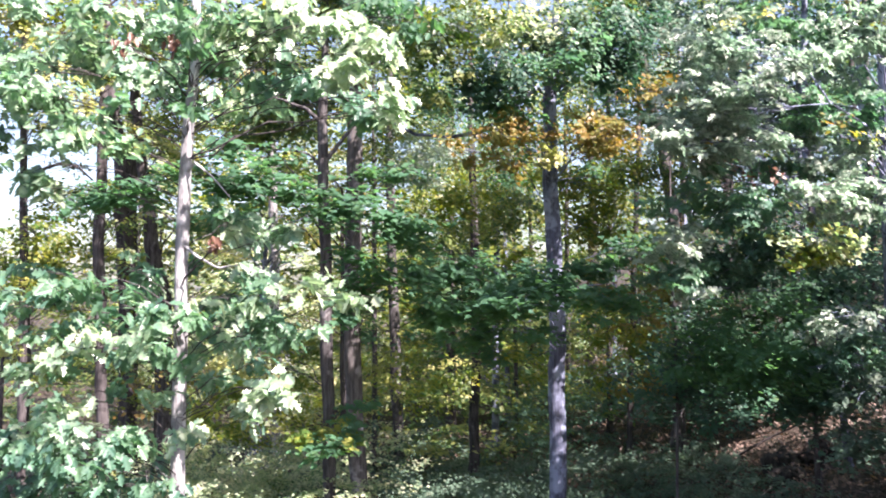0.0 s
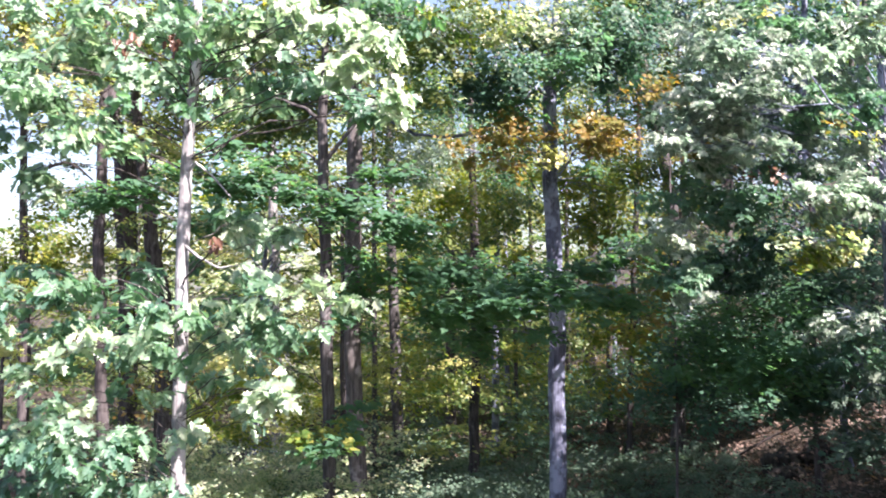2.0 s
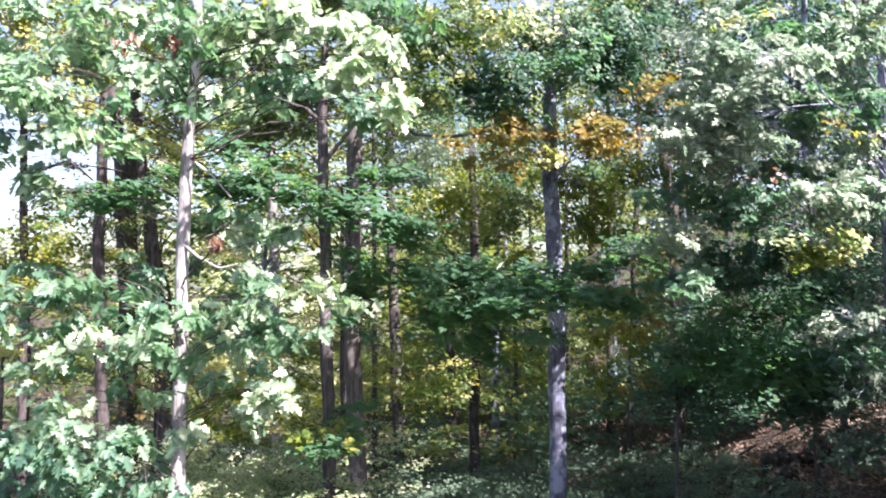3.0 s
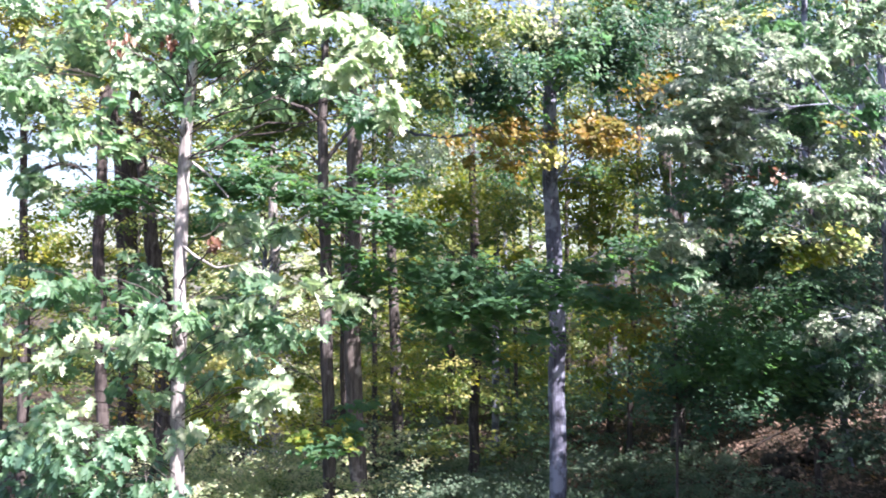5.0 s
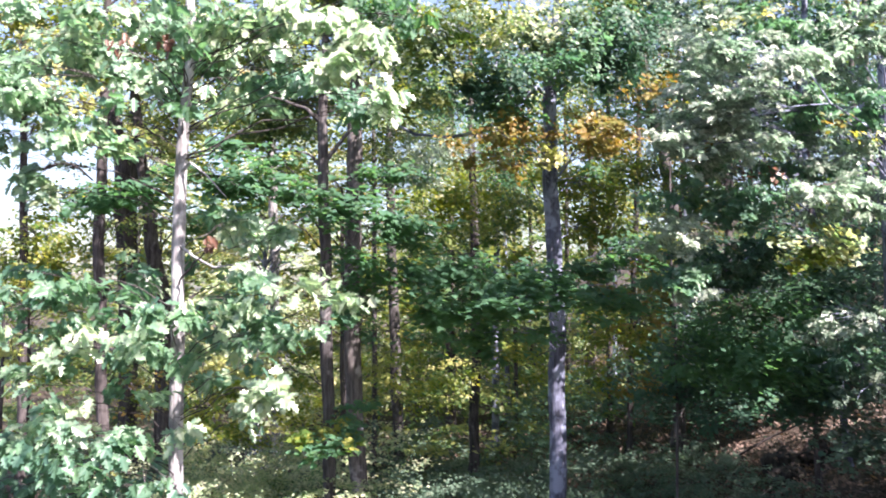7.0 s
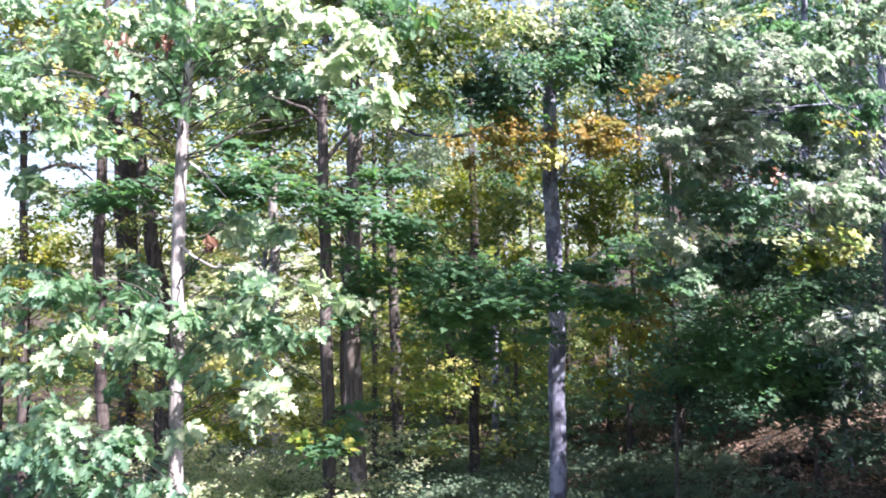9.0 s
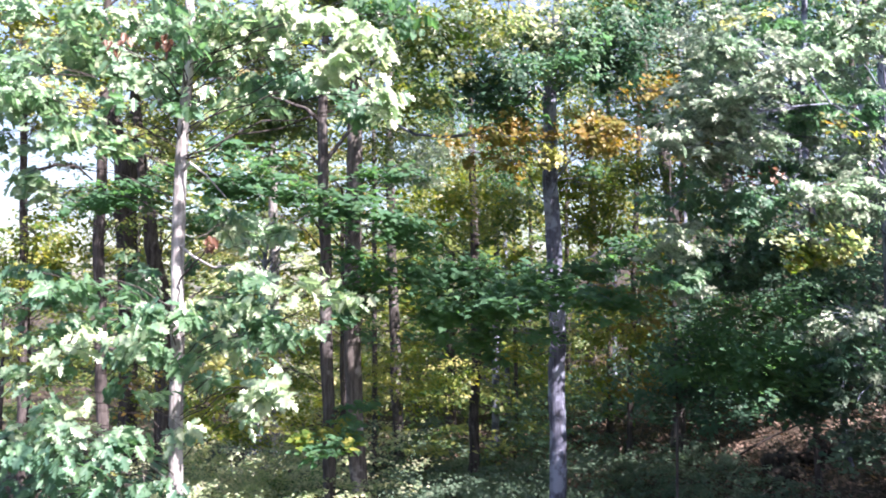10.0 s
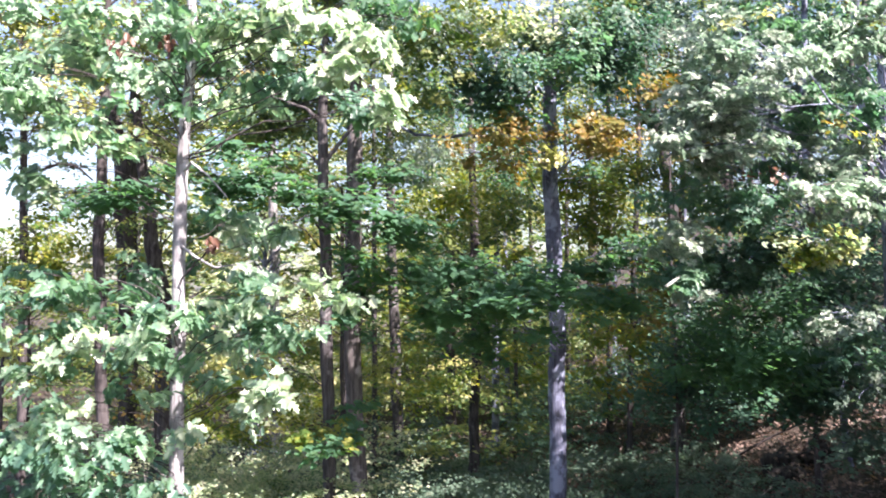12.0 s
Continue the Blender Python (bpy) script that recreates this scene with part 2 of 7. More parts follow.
def leaf_frames(rng, n, droop, flat, face=(0.25, -0.45, 0.8), pos=None):
    """Leaf axes: the face mostly up, leaves of one spray tilted alike, the tip outwards and a little down."""
    tilt = rng.normal(0, flat, (n, 2))
    if pos is not None:
        x, y, z = pos[:, 0], pos[:, 1], pos[:, 2]
        p = rng.uniform(0, 6.28, 4)
        u = np.sin(4.3 * x + 2.1 * z + p[0]) + np.sin(6.9 * z - 3.7 * x + 2.3 * y + p[1])
        w = np.sin(5.1 * z + 3.3 * y + p[2]) + np.sin(5.7 * x + 4.9 * z - 1.9 * y + p[3])
        tilt = 0.6 * tilt + 0.75 * flat * np.stack([u, w], 1)
    up = unit(np.stack([face[0] + tilt[:, 0], face[1] + tilt[:, 1], np.full(n, face[2])], 1))
    a = rng.uniform(0, 2 * math.pi, n)
    tip = np.stack([np.cos(a), np.sin(a), -droop + rng.normal(0, 0.35, n)], 1)
    tip = unit(tip - up * np.sum(tip * up, 1, keepdims=True))
    tip[:, 2] -= droop
    tip = unit(tip)
    side = unit(np.cross(up, tip))
    up = np.cross(tip, side)
    return tip, side, up


def leaves_mesh(name, pos, size, shape, material, rng, parent=None, droop=0.35, flat=0.55, label="", face=(0.25, -0.45, 0.8)):
    tv, tf = shape
    n = len(pos)
    tip, side, up = leaf_frames(rng, n, droop, flat, face, pos)
    s = np.asarray(size)[:, None, None]
    v = pos[:, None, :] + s * (tv[None, :, 0:1] * tip[:, None, :] + tv[None, :, 1:2] * side[:, None, :] + tv[None, :, 2:3] * up[:, None, :])
    k = len(tv)
    one = np.concatenate([np.array(f) for f in tf])
    loops = (np.arange(n)[:, None] * k + one[None, :]).ravel()
    counts = np.tile(np.array([len(f) for f in tf]), n)
    return mesh_object(name, v.reshape(-1, 3), loops, counts, material, parent, label)


def clump_points(rng, centre, radii, n, per=11, tight=0.42, group=5, strung=(0.25, 1.12), loose=0.10):
    """Leaf stems strung along twigs that fan out from a few hubs inside a flattened mass, with gaps between."""
    k = max(3, n // per)
    radii = np.asarray(radii, float)
    hubs = np.asarray(centre) + np.clip(rng.normal(0, 0.5, (max(2, k // group), 3)), -1.1, 1.1) * radii
    hub = hubs[rng.integers(0, len(hubs), k)]
    reach = rng.normal(0, 1, (k, 3)) * (1, 1, 0.45)
    ends = hub + reach * (tight * float(np.mean(radii[[0, 2]])) + 0.06)
    pick = rng.integers(0, k, n)
    s = rng.uniform(*strung, (n, 1))
    sp = loose * float(np.mean(radii)) + 0.3 * loose
    return hub[pick] * (1 - s) + ends[pick] * s + rng.normal(0, 1, (n, 3)) * (sp, sp, sp * 0.7), ends


def leaf_piece(shape, name, material):
    """The mesh of one leaf, a metre long, for leaves that are told apart."""
    tv, tf = shape
    me = bpy.data.meshes.new(name)
    me.from_pydata([tuple(v) for v in tv], [], tf)
    me.materials.append(material)
    return me


LEAF_PIECE = leaf_piece(LOBED, "leaf", OAK_SINGLE)


class Tree:
    """A rooted tree: a trunk along a path of (x, y, z, radius) in metres, with branches added to it."""

    def __init__(self, name, path, bark, label, category="tree", group="", sides=14, rough=0.10, dig=0.25, twig=None):
        path = np.asarray(path, float)
        self.base = Vector(path[0][:3])
        self.ob = tagged(new(name), label, category, group)
        self.ob.location = self.base
        self.path, self.bark, self.twig_bark = path, bark, twig or bark
        self.rng = np.random.default_rng(int(abs(path[0][0] * 977 + path[0][1] * 131)) + len(name))
        zs = np.arange(path[0][2] - dig, path[-1][2], 0.22)
        seed = float(path[0][0])
        pts, radii = [], []
        for z in zs:
            p = self.at(z)
            h = z - path[0][2]
            r = p[3] * (1 + 0.55 * math.exp(-max(0.0, h) / 0.28))
            wob = p[3] * 0.35
            pts.append((p[0] - self.base.x + wob * noise.noise((z * 0.7, seed, 0)), p[1] - self.base.y + wob * noise.noise((z * 0.7, seed, 5)), z - self.base.z))
            radii.append(r)
        Tubes().add(pts, radii, sides, rough, seed).build("trunk", bark, self.ob)

    def at(self, z):
        return np.array([np.interp(z, self.path[:, 2], self.path[:, i]) if i != 2 else z for i in range(4)])

    def fork(self, pts, label=""):
        """A second stem or bare limb along (x, y, z, radius) points."""
        pts = np.asarray(pts, float)
        n = 6
        s = np.linspace(0, len(pts) - 1, n * (len(pts) - 1) + 1)
        q = np.stack([np.interp(s, np.arange(len(pts)), pts[:, i]) for i in range(4)], 1)
        jig = self.rng.normal(0, 0.15, (len(q), 3)) * q[:, 3:4]
        loc = q[:, :3] + jig - np.array(self.base)
        return Tubes().add(loc, q[:, 3], 9, 0.08, float(pts[0][0])).build("limb", self.bark, self.ob, label)

    def dress(self, count, z0, z1, reach, material, n=200, size=0.115, shape=PLAIN):
        """Small leafy side shoots all up the stem."""
        for i in range(count):
            z = z0 + (z1 - z0) * (i + self.rng.uniform(0, 1)) / count
            a = self.rng.uniform(0.08, 0.92) * math.pi
            d = reach * self.rng.uniform(0.35, 1.1)
            p = self.at(z)
            self.branch((p[0] + d * math.cos(a), p[1] + d * math.sin(a), z), (0.7, 0.7, 0.22), n, material, size, shape, drop=0.3, droop=0.2, flat=0.45, thick=0.015, twigs=6)

    def branch(self, centre, radii, n, material, size=0.16, shape=LOBED, drop=0.5, droop=0.35, flat=0.55, thick=0.014, twigs=10, label="", per=11, face=(0.25, -0.45, 0.8), tight=0.42, group=5, singles=0, strung=(0.25, 1.12), loose=0.10):
        """A leafy branch from the trunk to a mass of leaves round centre."""
        rng = self.rng
        c = np.asarray(centre, float)
        a = self.at(min(max(c[2] - drop, self.path[0][2] + 0.4), self.path[-1][2] - 0.05))
        att = a[:3]
        pos, ends = clump_points(rng, c - att, radii, n, per, tight, group, strung, loose)
        spine = curve_points((0, 0, 0), c - att, 0.08, 7, rng)
        r0 = min(thick, a[3] * 0.6)
        tubes = Tubes().add(spine, np.linspace(r0, r0 * 0.35, 8), 6)
        for e in ends[:twigs]:
            s = spine[rng.integers(4, 8)]
            tubes.add(curve_points(s, e, 0.05, 3, rng), np.linspace(r0 * 0.36, 0.003, 4), 4)
        ob = tubes.build("branch", self.twig_bark, self.ob)
        ob.location = Vector(att) - self.base
        sizes = size * rng.uniform(0.65, 1.15, n)
        if singles:
            order = np.argsort(pos[:, 1])
            near, rest = order[:singles], order[singles:]
            tip, side, up = leaf_frames(rng, singles, droop, flat, face, pos[near])
            for i, k in enumerate(near):
                leaf = new("leaf", LEAF_PIECE)
                leaf.parent = ob
                m = Matrix((tip[i], side[i], up[i])).transposed().to_4x4()
                leaf.matrix_basis = Matrix.Translation(pos[k]) @ m @ Matrix.Scale(sizes[k], 4)
            pos, sizes, n = pos[rest], sizes[rest], len(rest)
        leaves_mesh("leaves", pos, sizes, shape, material, rng, ob, droop, flat, label, face)
        return ob


# ---- the ground ----
def build_ground():
    xs = np.concatenate([np.linspace(-900, -60, 12), np.linspace(-50, 50, 201), np.linspace(60, 900, 12)])
    ys = np.concatenate([np.linspace(-900, -20, 10), np.linspace(-15, 85, 201), np.linspace(95, 1500, 14)])
    verts = [(x, y, ground_z(x, y)) for y in ys for x in xs]
    nx = len(xs)
    loops, counts = [], []
    for j in range(len(ys) - 1):
        for i in range(nx - 1):
            a = j * nx + i
            loops.extend((a, a + 1, a + nx + 1, a + nx))
            counts.append(4)
    tagged(mesh_object("ground", verts, loops, counts, SOIL, smooth_faces=True), "bare leaf-strewn woodland soil rising to a bank", "ground", kind="structure")


build_ground()
SWAY = []


# ---- the pale tree at the wood's edge, in the wind ----
front = Tree("edge_tree", [(-3.38, 11.0, ground_z(-3.38, 11.0), 0.102), (-3.38, 11.0, 2.9, 0.091), (-3.39, 11.0, 3.91, 0.091), (-3.38, 11.0, 4.92, 0.088), (-3.38, 11.0, 6.01, 0.084), (-3.35, 11.0, 7.11, 0.077), (-3.33, 11.0, 7.71, 0.073), (-3.26, 11.0, 8.45, 0.066), (-3.21, 11.0, 8.75, 0.066), (-3.33, 11.0, 11.35, 0.023)], BARK_PALE, "slender pale-barked tree with large lobed green leaves at the wood's edge", group="trees of the wood", twig=BARK_DARK)
front.fork([(-3.23, 11.0, 8.64, 0.051), (-3.05, 11.0, 8.94, 0.044), (-2.87, 11.0, 9.36, 0.037), (-2.71, 11.0, 9.81, 0.022)])
front.fork([(-3.41, 11.0, 6.16, 0.026), (-3.12, 10.8, 5.97, 0.018), (-2.81, 10.6, 5.82, 0.014), (-2.54, 10.5, 5.85, 0.007)])
front.fork([(-3.37, 11.0, 7.04, 0.022), (-3.17, 10.8, 7.17, 0.018), (-2.94, 10.7, 7.0, 0.014), (-2.66, 10.6, 6.7, 0.007)])
# brighter and darker leaf tones carry the sun and shade on each spray
SWAY.append((front.branch((-5.25, 10.5, 8.32), (0.56, 0.45, 0.36), 183, OAK_LIT, 0.2, LOBED, droop=0.45, flat=0.62, face=(0.1, -0.3, 0.8), thick=0.009), 1))
SWAY.append((front.branch((-5.0, 11.0, 8.9), (0.67, 0.54, 0.34), 189, OAK_LIT, 0.2, LOBED, droop=0.45, flat=0.62, face=(0.1, -0.3, 0.8), thick=0.009), 1))
SWAY.append((front.branch((-4.31, 10.8, 8.4), (0.58, 0.46, 0.37), 194, OAK_LIT, 0.2, LOBED, droop=0.45, flat=0.62, face=(0.1, -0.3, 0.8), thick=0.009), 1))
SWAY.append((front.branch((-4.95, 10.2, 7.58), (0.58, 0.47, 0.31), 203, OAK_LIT, 0.2, LOBED, droop=0.45, flat=0.62, face=(0.1, -0.3, 0.8), thick=0.009), 1))
SWAY.append((front.branch((-4.51, 10.3, 7.36), (0.47, 0.38, 0.28), 117, OAK_LIT, 0.2, LOBED, droop=0.45, flat=0.62, face=(0.1, -0.3, 0.8), thick=0.009), 1))
SWAY.append((front.branch((-3.96, 11.0, 8.98), (0.59, 0.47, 0.38), 201, OAK_LIT, 0.2, LOBED, droop=0.45, flat=0.62, face=(0.1, -0.3, 0.8), thick=0.009), 1))
SWAY.append((front.branch((-3.89, 11.96, 8.63), (0.50, 0.40, 0.37), 153, OAK_SHADED, 0.2, LOBED, droop=0.45, flat=0.62, face=(0.1, -0.3, 0.8), thick=0.009), 1))
SWAY.append((front.branch((-3.37, 11.82, 8.75), (0.45, 0.36, 0.36), 125, OAK_LIT, 0.2, LOBED, droop=0.45, flat=0.62, face=(0.1, -0.3, 0.8), thick=0.009), 1))
SWAY.append((front.branch((-2.62, 11.0, 8.98), (0.50, 0.40, 0.38), 172, OAK_LIT, 0.2, LOBED, droop=0.45, flat=0.62, face=(0.1, -0.3, 0.8), thick=0.009), 1))
SWAY.append((front.branch((-3.86, 11.82, 9.48), (0.54, 0.43, 0.27), 102, OAK_SHADED, 0.2, LOBED, droop=0.45, flat=0.62, face=(0.1, -0.3, 0.8), thick=0.009), 1))
SWAY.append((front.branch((-2.94, 12.03, 8.57), (0.51, 0.40, 0.41), 102, OAK_LIT, 0.2, LOBED, droop=0.45, flat=0.62, face=(0.1, -0.3, 0.8), thick=0.009), 1))
SWAY.append((front.branch((-2.27, 11.5, 8.59), (0.53, 0.42, 0.44), 113, OAK_SHADED, 0.2, LOBED, droop=0.45, flat=0.62, face=(0.1, -0.3, 0.8), thick=0.009), 1))
SWAY.append((front.branch((-2.24, 10.6, 8.85), (0.40, 0.35, 0.32), 100, OAK_LIT, 0.2, LOBED, droop=0.45, flat=0.62, face=(0.1, -0.3, 0.8), thick=0.009), 1))
SWAY.append((front.branch((-3.12, 10.3, 8.69), (0.35, 0.35, 0.17), 34, OAK_SHADED, 0.2, LOBED, droop=0.45, flat=0.62, face=(0.1, -0.3, 0.8), thick=0.009), 1))
SWAY.append((front.branch((-3.05, 10.3, 9.04), (0.31, 0.35, 0.13), 22, OAK_SHADED, 0.2, LOBED, droop=0.45, flat=0.62, face=(0.1, -0.3, 0.8), thick=0.009), 1))
SWAY.append((front.branch((-3.03, 10.4, 8.01), (0.24, 0.35, 0.13), 10, OAK_LIT, 0.2, LOBED, droop=0.45, flat=0.62, face=(0.1, -0.3, 0.8), thick=0.009), 1))
SWAY.append((front.branch((-5.56, 10.8, 8.84), (0.37, 0.35, 0.33), 102, OAK_LIT, 0.2, LOBED, droop=0.45, flat=0.62, face=(0.1, -0.3, 0.8), thick=0.009), 1))
SWAY.append((front.branch((-4.72, 11.2, 9.27), (0.51, 0.41, 0.26), 110, OAK_LIT, 0.2, LOBED, droop=0.45, flat=0.62, face=(0.1, -0.3, 0.8), thick=0.009), 1))
SWAY.append((front.branch((-3.48, 11.89, 9.42), (0.45, 0.36, 0.32), 110, OAK_LIT, 0.2, LOBED, droop=0.45, flat=0.62, face=(0.1, -0.3, 0.8), thick=0.009), 1))
SWAY.append((front.branch((-3.11, 12.03, 8.94), (0.41, 0.35, 0.32), 120, OAK_LIT, 0.2, LOBED, droop=0.45, flat=0.62, face=(0.1, -0.3, 0.8), thick=0.009), 1))
SWAY.append((front.branch((-2.07, 10.8, 8.84), (0.37, 0.35, 0.33), 85, OAK_LIT, 0.2, LOBED, droop=0.45, flat=0.62, face=(0.1, -0.3, 0.8), thick=0.009), 1))
SWAY.append((front.branch((-3.98, 10.9, 8.28), (0.42, 0.35, 0.18), 53, OAK_LIT, 0.2, LOBED, droop=0.45, flat=0.62, face=(0.1, -0.3, 0.8), thick=0.009), 1))
SWAY.append((front.branch((-4.94, 10.6, 7.99), (0.40, 0.35, 0.20), 57, OAK_SHADED, 0.2, LOBED, droop=0.45, flat=0.62, face=(0.1, -0.3, 0.8), thick=0.009), 1))
SWAY.append((front.branch((-3.36, 11.96, 8.26), (0.37, 0.35, 0.24), 60, OAK_SHADED, 0.2, LOBED, droop=0.45, flat=0.62, face=(0.1, -0.3, 0.8), thick=0.009), 1))
SWAY.append((front.branch((-2.62, 11.68, 8.16), (0.45, 0.36, 0.27), 58, OAK_LIT, 0.2, LOBED, droop=0.45, flat=0.62, face=(0.1, -0.3, 0.8), thick=0.009), 1))
SWAY.append((front.branch((-2.07, 10.8, 9.18), (0.49, 0.40, 0.21), 99, OAK_LIT, 0.2, LOBED, droop=0.45, flat=0.62, face=(0.1, -0.3, 0.8), thick=0.009), 1))
SWAY.append((front.branch((-4.85, 10.6, 7.13), (0.40, 0.35, 0.16), 32, OAK_LIT, 0.2, LOBED, droop=0.45, flat=0.62, face=(0.1, -0.3, 0.8), thick=0.009), 1))
SWAY.append((front.branch((-5.34, 10.6, 7.16), (0.36, 0.35, 0.24), 55, OAK_LIT, 0.2, LOBED, droop=0.45, flat=0.62, face=(0.1, -0.3, 0.8), thick=0.009), 1))
SWAY.append((front.branch((-5.49, 10.8, 7.59), (0.37, 0.35, 0.25), 64, OAK_SHADED, 0.2, LOBED, droop=0.45, flat=0.62, face=(0.1, -0.3, 0.8), thick=0.009), 1))
SWAY.append((front.branch((-5.05, 10.9, 6.88), (0.42, 0.35, 0.15), 26, OAK_LIT, 0.2, LOBED, droop=0.45, flat=0.62, face=(0.1, -0.3, 0.8), thick=0.009), 1))
SWAY.append((front.branch((-5.29, 11, 5.79), (0.42, 0.35, 0.21), 54, OAK_SHADED, 0.2, LOBED, droop=0.45, flat=0.62, face=(0.1, -0.3, 0.8), thick=0.009), 2))
SWAY.append((front.branch((-4.32, 10.8, 5.21), (0.41, 0.35, 0.25), 68, OAK_SHADED, 0.2, LOBED, droop=0.45, flat=0.62, face=(0.1, -0.3, 0.8), thick=0.009), 2))
SWAY.append((front.branch((-4.01, 12, 5.66), (0.41, 0.35, 0.26), 64, OAK_LIT, 0.2, LOBED, droop=0.45, flat=0.62, face=(0.1, -0.3, 0.8), thick=0.009), 2))
SWAY.append((front.branch((-2.48, 11.89, 5.81), (0.54, 0.44, 0.25), 102, OAK_LIT, 0.2, LOBED, droop=0.45, flat=0.62, face=(0.1, -0.3, 0.8), thick=0.009), 3))
SWAY.append((front.branch((-3.11, 12.24, 4.69), (0.42, 0.35, 0.23), 54, OAK_LIT, 0.2, LOBED, droop=0.45, flat=0.62, face=(0.1, -0.3, 0.8), thick=0.009), 3))
SWAY.append((front.branch((-3.14, 12.1, 4.15), (0.37, 0.35, 0.32), 66, OAK_LIT, 0.2, LOBED, droop=0.45, flat=0.62, face=(0.1, -0.3, 0.8), thick=0.009), 3))
SWAY.append((front.branch((-4.22, 10.6, 4.52), (0.40, 0.35, 0.24), 48, OAK_SHADED, 0.2, LOBED, droop=0.45, flat=0.62, face=(0.1, -0.3, 0.8), thick=0.009), 2))
SWAY.append((front.branch((-5.06, 10.6, 4.38), (0.40, 0.35, 0.20), 45, OAK_LIT, 0.2, LOBED, droop=0.45, flat=0.62, face=(0.1, -0.3, 0.8), thick=0.009), 2))
SWAY.append((front.branch((-3.87, 11.6, 4.89), (0.35, 0.35, 0.27), 52, OAK_LIT, 0.2, LOBED, droop=0.45, flat=0.62, face=(0.1, -0.3, 0.8), thick=0.009), 2))
SWAY.append((front.branch((-1.89, 10.8, 5.07), (0.37, 0.35, 0.18), 33, OAK_SHADED, 0.2, LOBED, droop=0.45, flat=0.62, face=(0.1, -0.3, 0.8), thick=0.009), 3))
SWAY.append((front.branch((-2.89, 12.24, 6.52), (0.56, 0.45, 0.28), 142, OAK_LIT, 0.2, LOBED, droop=0.45, flat=0.62, face=(0.1, -0.3, 0.8), thick=0.009), 2))
SWAY.append((front.branch((-2.46, 12.17, 6.23), (0.46, 0.37, 0.33), 126, OAK_LIT, 0.2, LOBED, droop=0.45, flat=0.62, face=(0.1, -0.3, 0.8), thick=0.009), 2))
SWAY.append((front.branch((-3.07, 12.17, 6.23), (0.37, 0.35, 0.37), 96, OAK_SHADED, 0.2, LOBED, droop=0.45, flat=0.62, face=(0.1, -0.3, 0.8), thick=0.009), 2))
SWAY.append((front.branch((-1.75, 10.0, 5.47), (0.57, 0.46, 0.18), 109, OAK_SUNLIT, 0.2, LOBED, droop=0.45, flat=0.62, face=(0.1, -0.3, 0.8), thick=0.009), 3))
SWAY.append((front.branch((-1.31, 9.9, 5.4), (0.30, 0.35, 0.15), 47, OAK_SUNLIT, 0.2, LOBED, droop=0.45, flat=0.62, face=(0.1, -0.3, 0.8), thick=0.009), 3))
SWAY.append((front.branch((-2.49, 10.3, 5.5), (0.55, 0.44, 0.20), 93, OAK_SHADED, 0.2, LOBED, droop=0.45, flat=0.62, face=(0.1, -0.3, 0.8), thick=0.009), 3))
SWAY.append((front.branch((-2.66, 10.6, 5.08), (0.49, 0.39, 0.23), 101, OAK_SHADED, 0.2, LOBED, droop=0.45, flat=0.62, face=(0.1, -0.3, 0.8), thick=0.009), 3))
SWAY.append((front.branch((-3.47, 11.8, 5.3), (0.45, 0.36, 0.23), 62, OAK_SHADED, 0.2, LOBED, droop=0.45, flat=0.62, face=(0.1, -0.3, 0.8), thick=0.009), 3))
SWAY.append((front.branch((-3.6, 10.2, 4.83), (0.43, 0.35, 0.31), 98, OAK_LIT, 0.2, LOBED, droop=0.45, flat=0.62, face=(0.1, -0.3, 0.8), thick=0.009), 2))
SWAY.append((front.branch((-3.75, 10.6, 5.22), (0.40, 0.35, 0.24), 54, OAK_LIT, 0.2, LOBED, droop=0.45, flat=0.62, face=(0.1, -0.3, 0.8), thick=0.009), 2))
SWAY.append((front.branch((-3.36, 11.6, 4.66), (0.40, 0.35, 0.23), 56, OAK_LIT, 0.2, LOBED, droop=0.45, flat=0.62, face=(0.1, -0.3, 0.8), thick=0.009), 2))
SWAY.append((front.branch((-4.46, 10.6, 5.64), (0.61, 0.49, 0.23), 101, OAK_SHADED, 0.2, LOBED, droop=0.45, flat=0.62, face=(0.1, -0.3, 0.8), thick=0.009), 2))
SWAY.append((front.branch((-4.99, 10.4, 5.33), (0.48, 0.38, 0.28), 81, OAK_SHADED, 0.2, LOBED, droop=0.45, flat=0.62, face=(0.1, -0.3, 0.8), thick=0.009), 2))
SWAY.append((front.branch((-4.39, 10.0, 4.91), (0.46, 0.37, 0.21), 90, OAK_SUNLIT, 0.2, LOBED, droop=0.45, flat=0.62, face=(0.1, -0.3, 0.8), thick=0.009), 2))
SWAY.append((front.branch((-4.98, 10.4, 4.81), (0.44, 0.35, 0.24), 70, OAK_SHADED, 0.2, LOBED, droop=0.45, flat=0.62, face=(0.1, -0.3, 0.8), thick=0.009), 2))
SWAY.append((front.branch((-4.16, 11.3, 5.8), (0.52, 0.41, 0.26), 82, OAK_SHADED, 0.2, LOBED, droop=0.45, flat=0.62, face=(0.1, -0.3, 0.8), thick=0.009), 2))
SWAY.append((front.branch((-2.51, 11.75, 4.57), (0.36, 0.35, 0.27), 71, OAK_SHADED, 0.2, LOBED, droop=0.45, flat=0.62, face=(0.1, -0.3, 0.8), thick=0.009), 3))
SWAY.append((front.branch((-1.96, 9.8, 4.4), (0.37, 0.35, 0.24), 88, OAK_SUNLIT, 0.2, LOBED, droop=0.45, flat=0.62, face=(0.1, -0.3, 0.8), thick=0.009), 3))
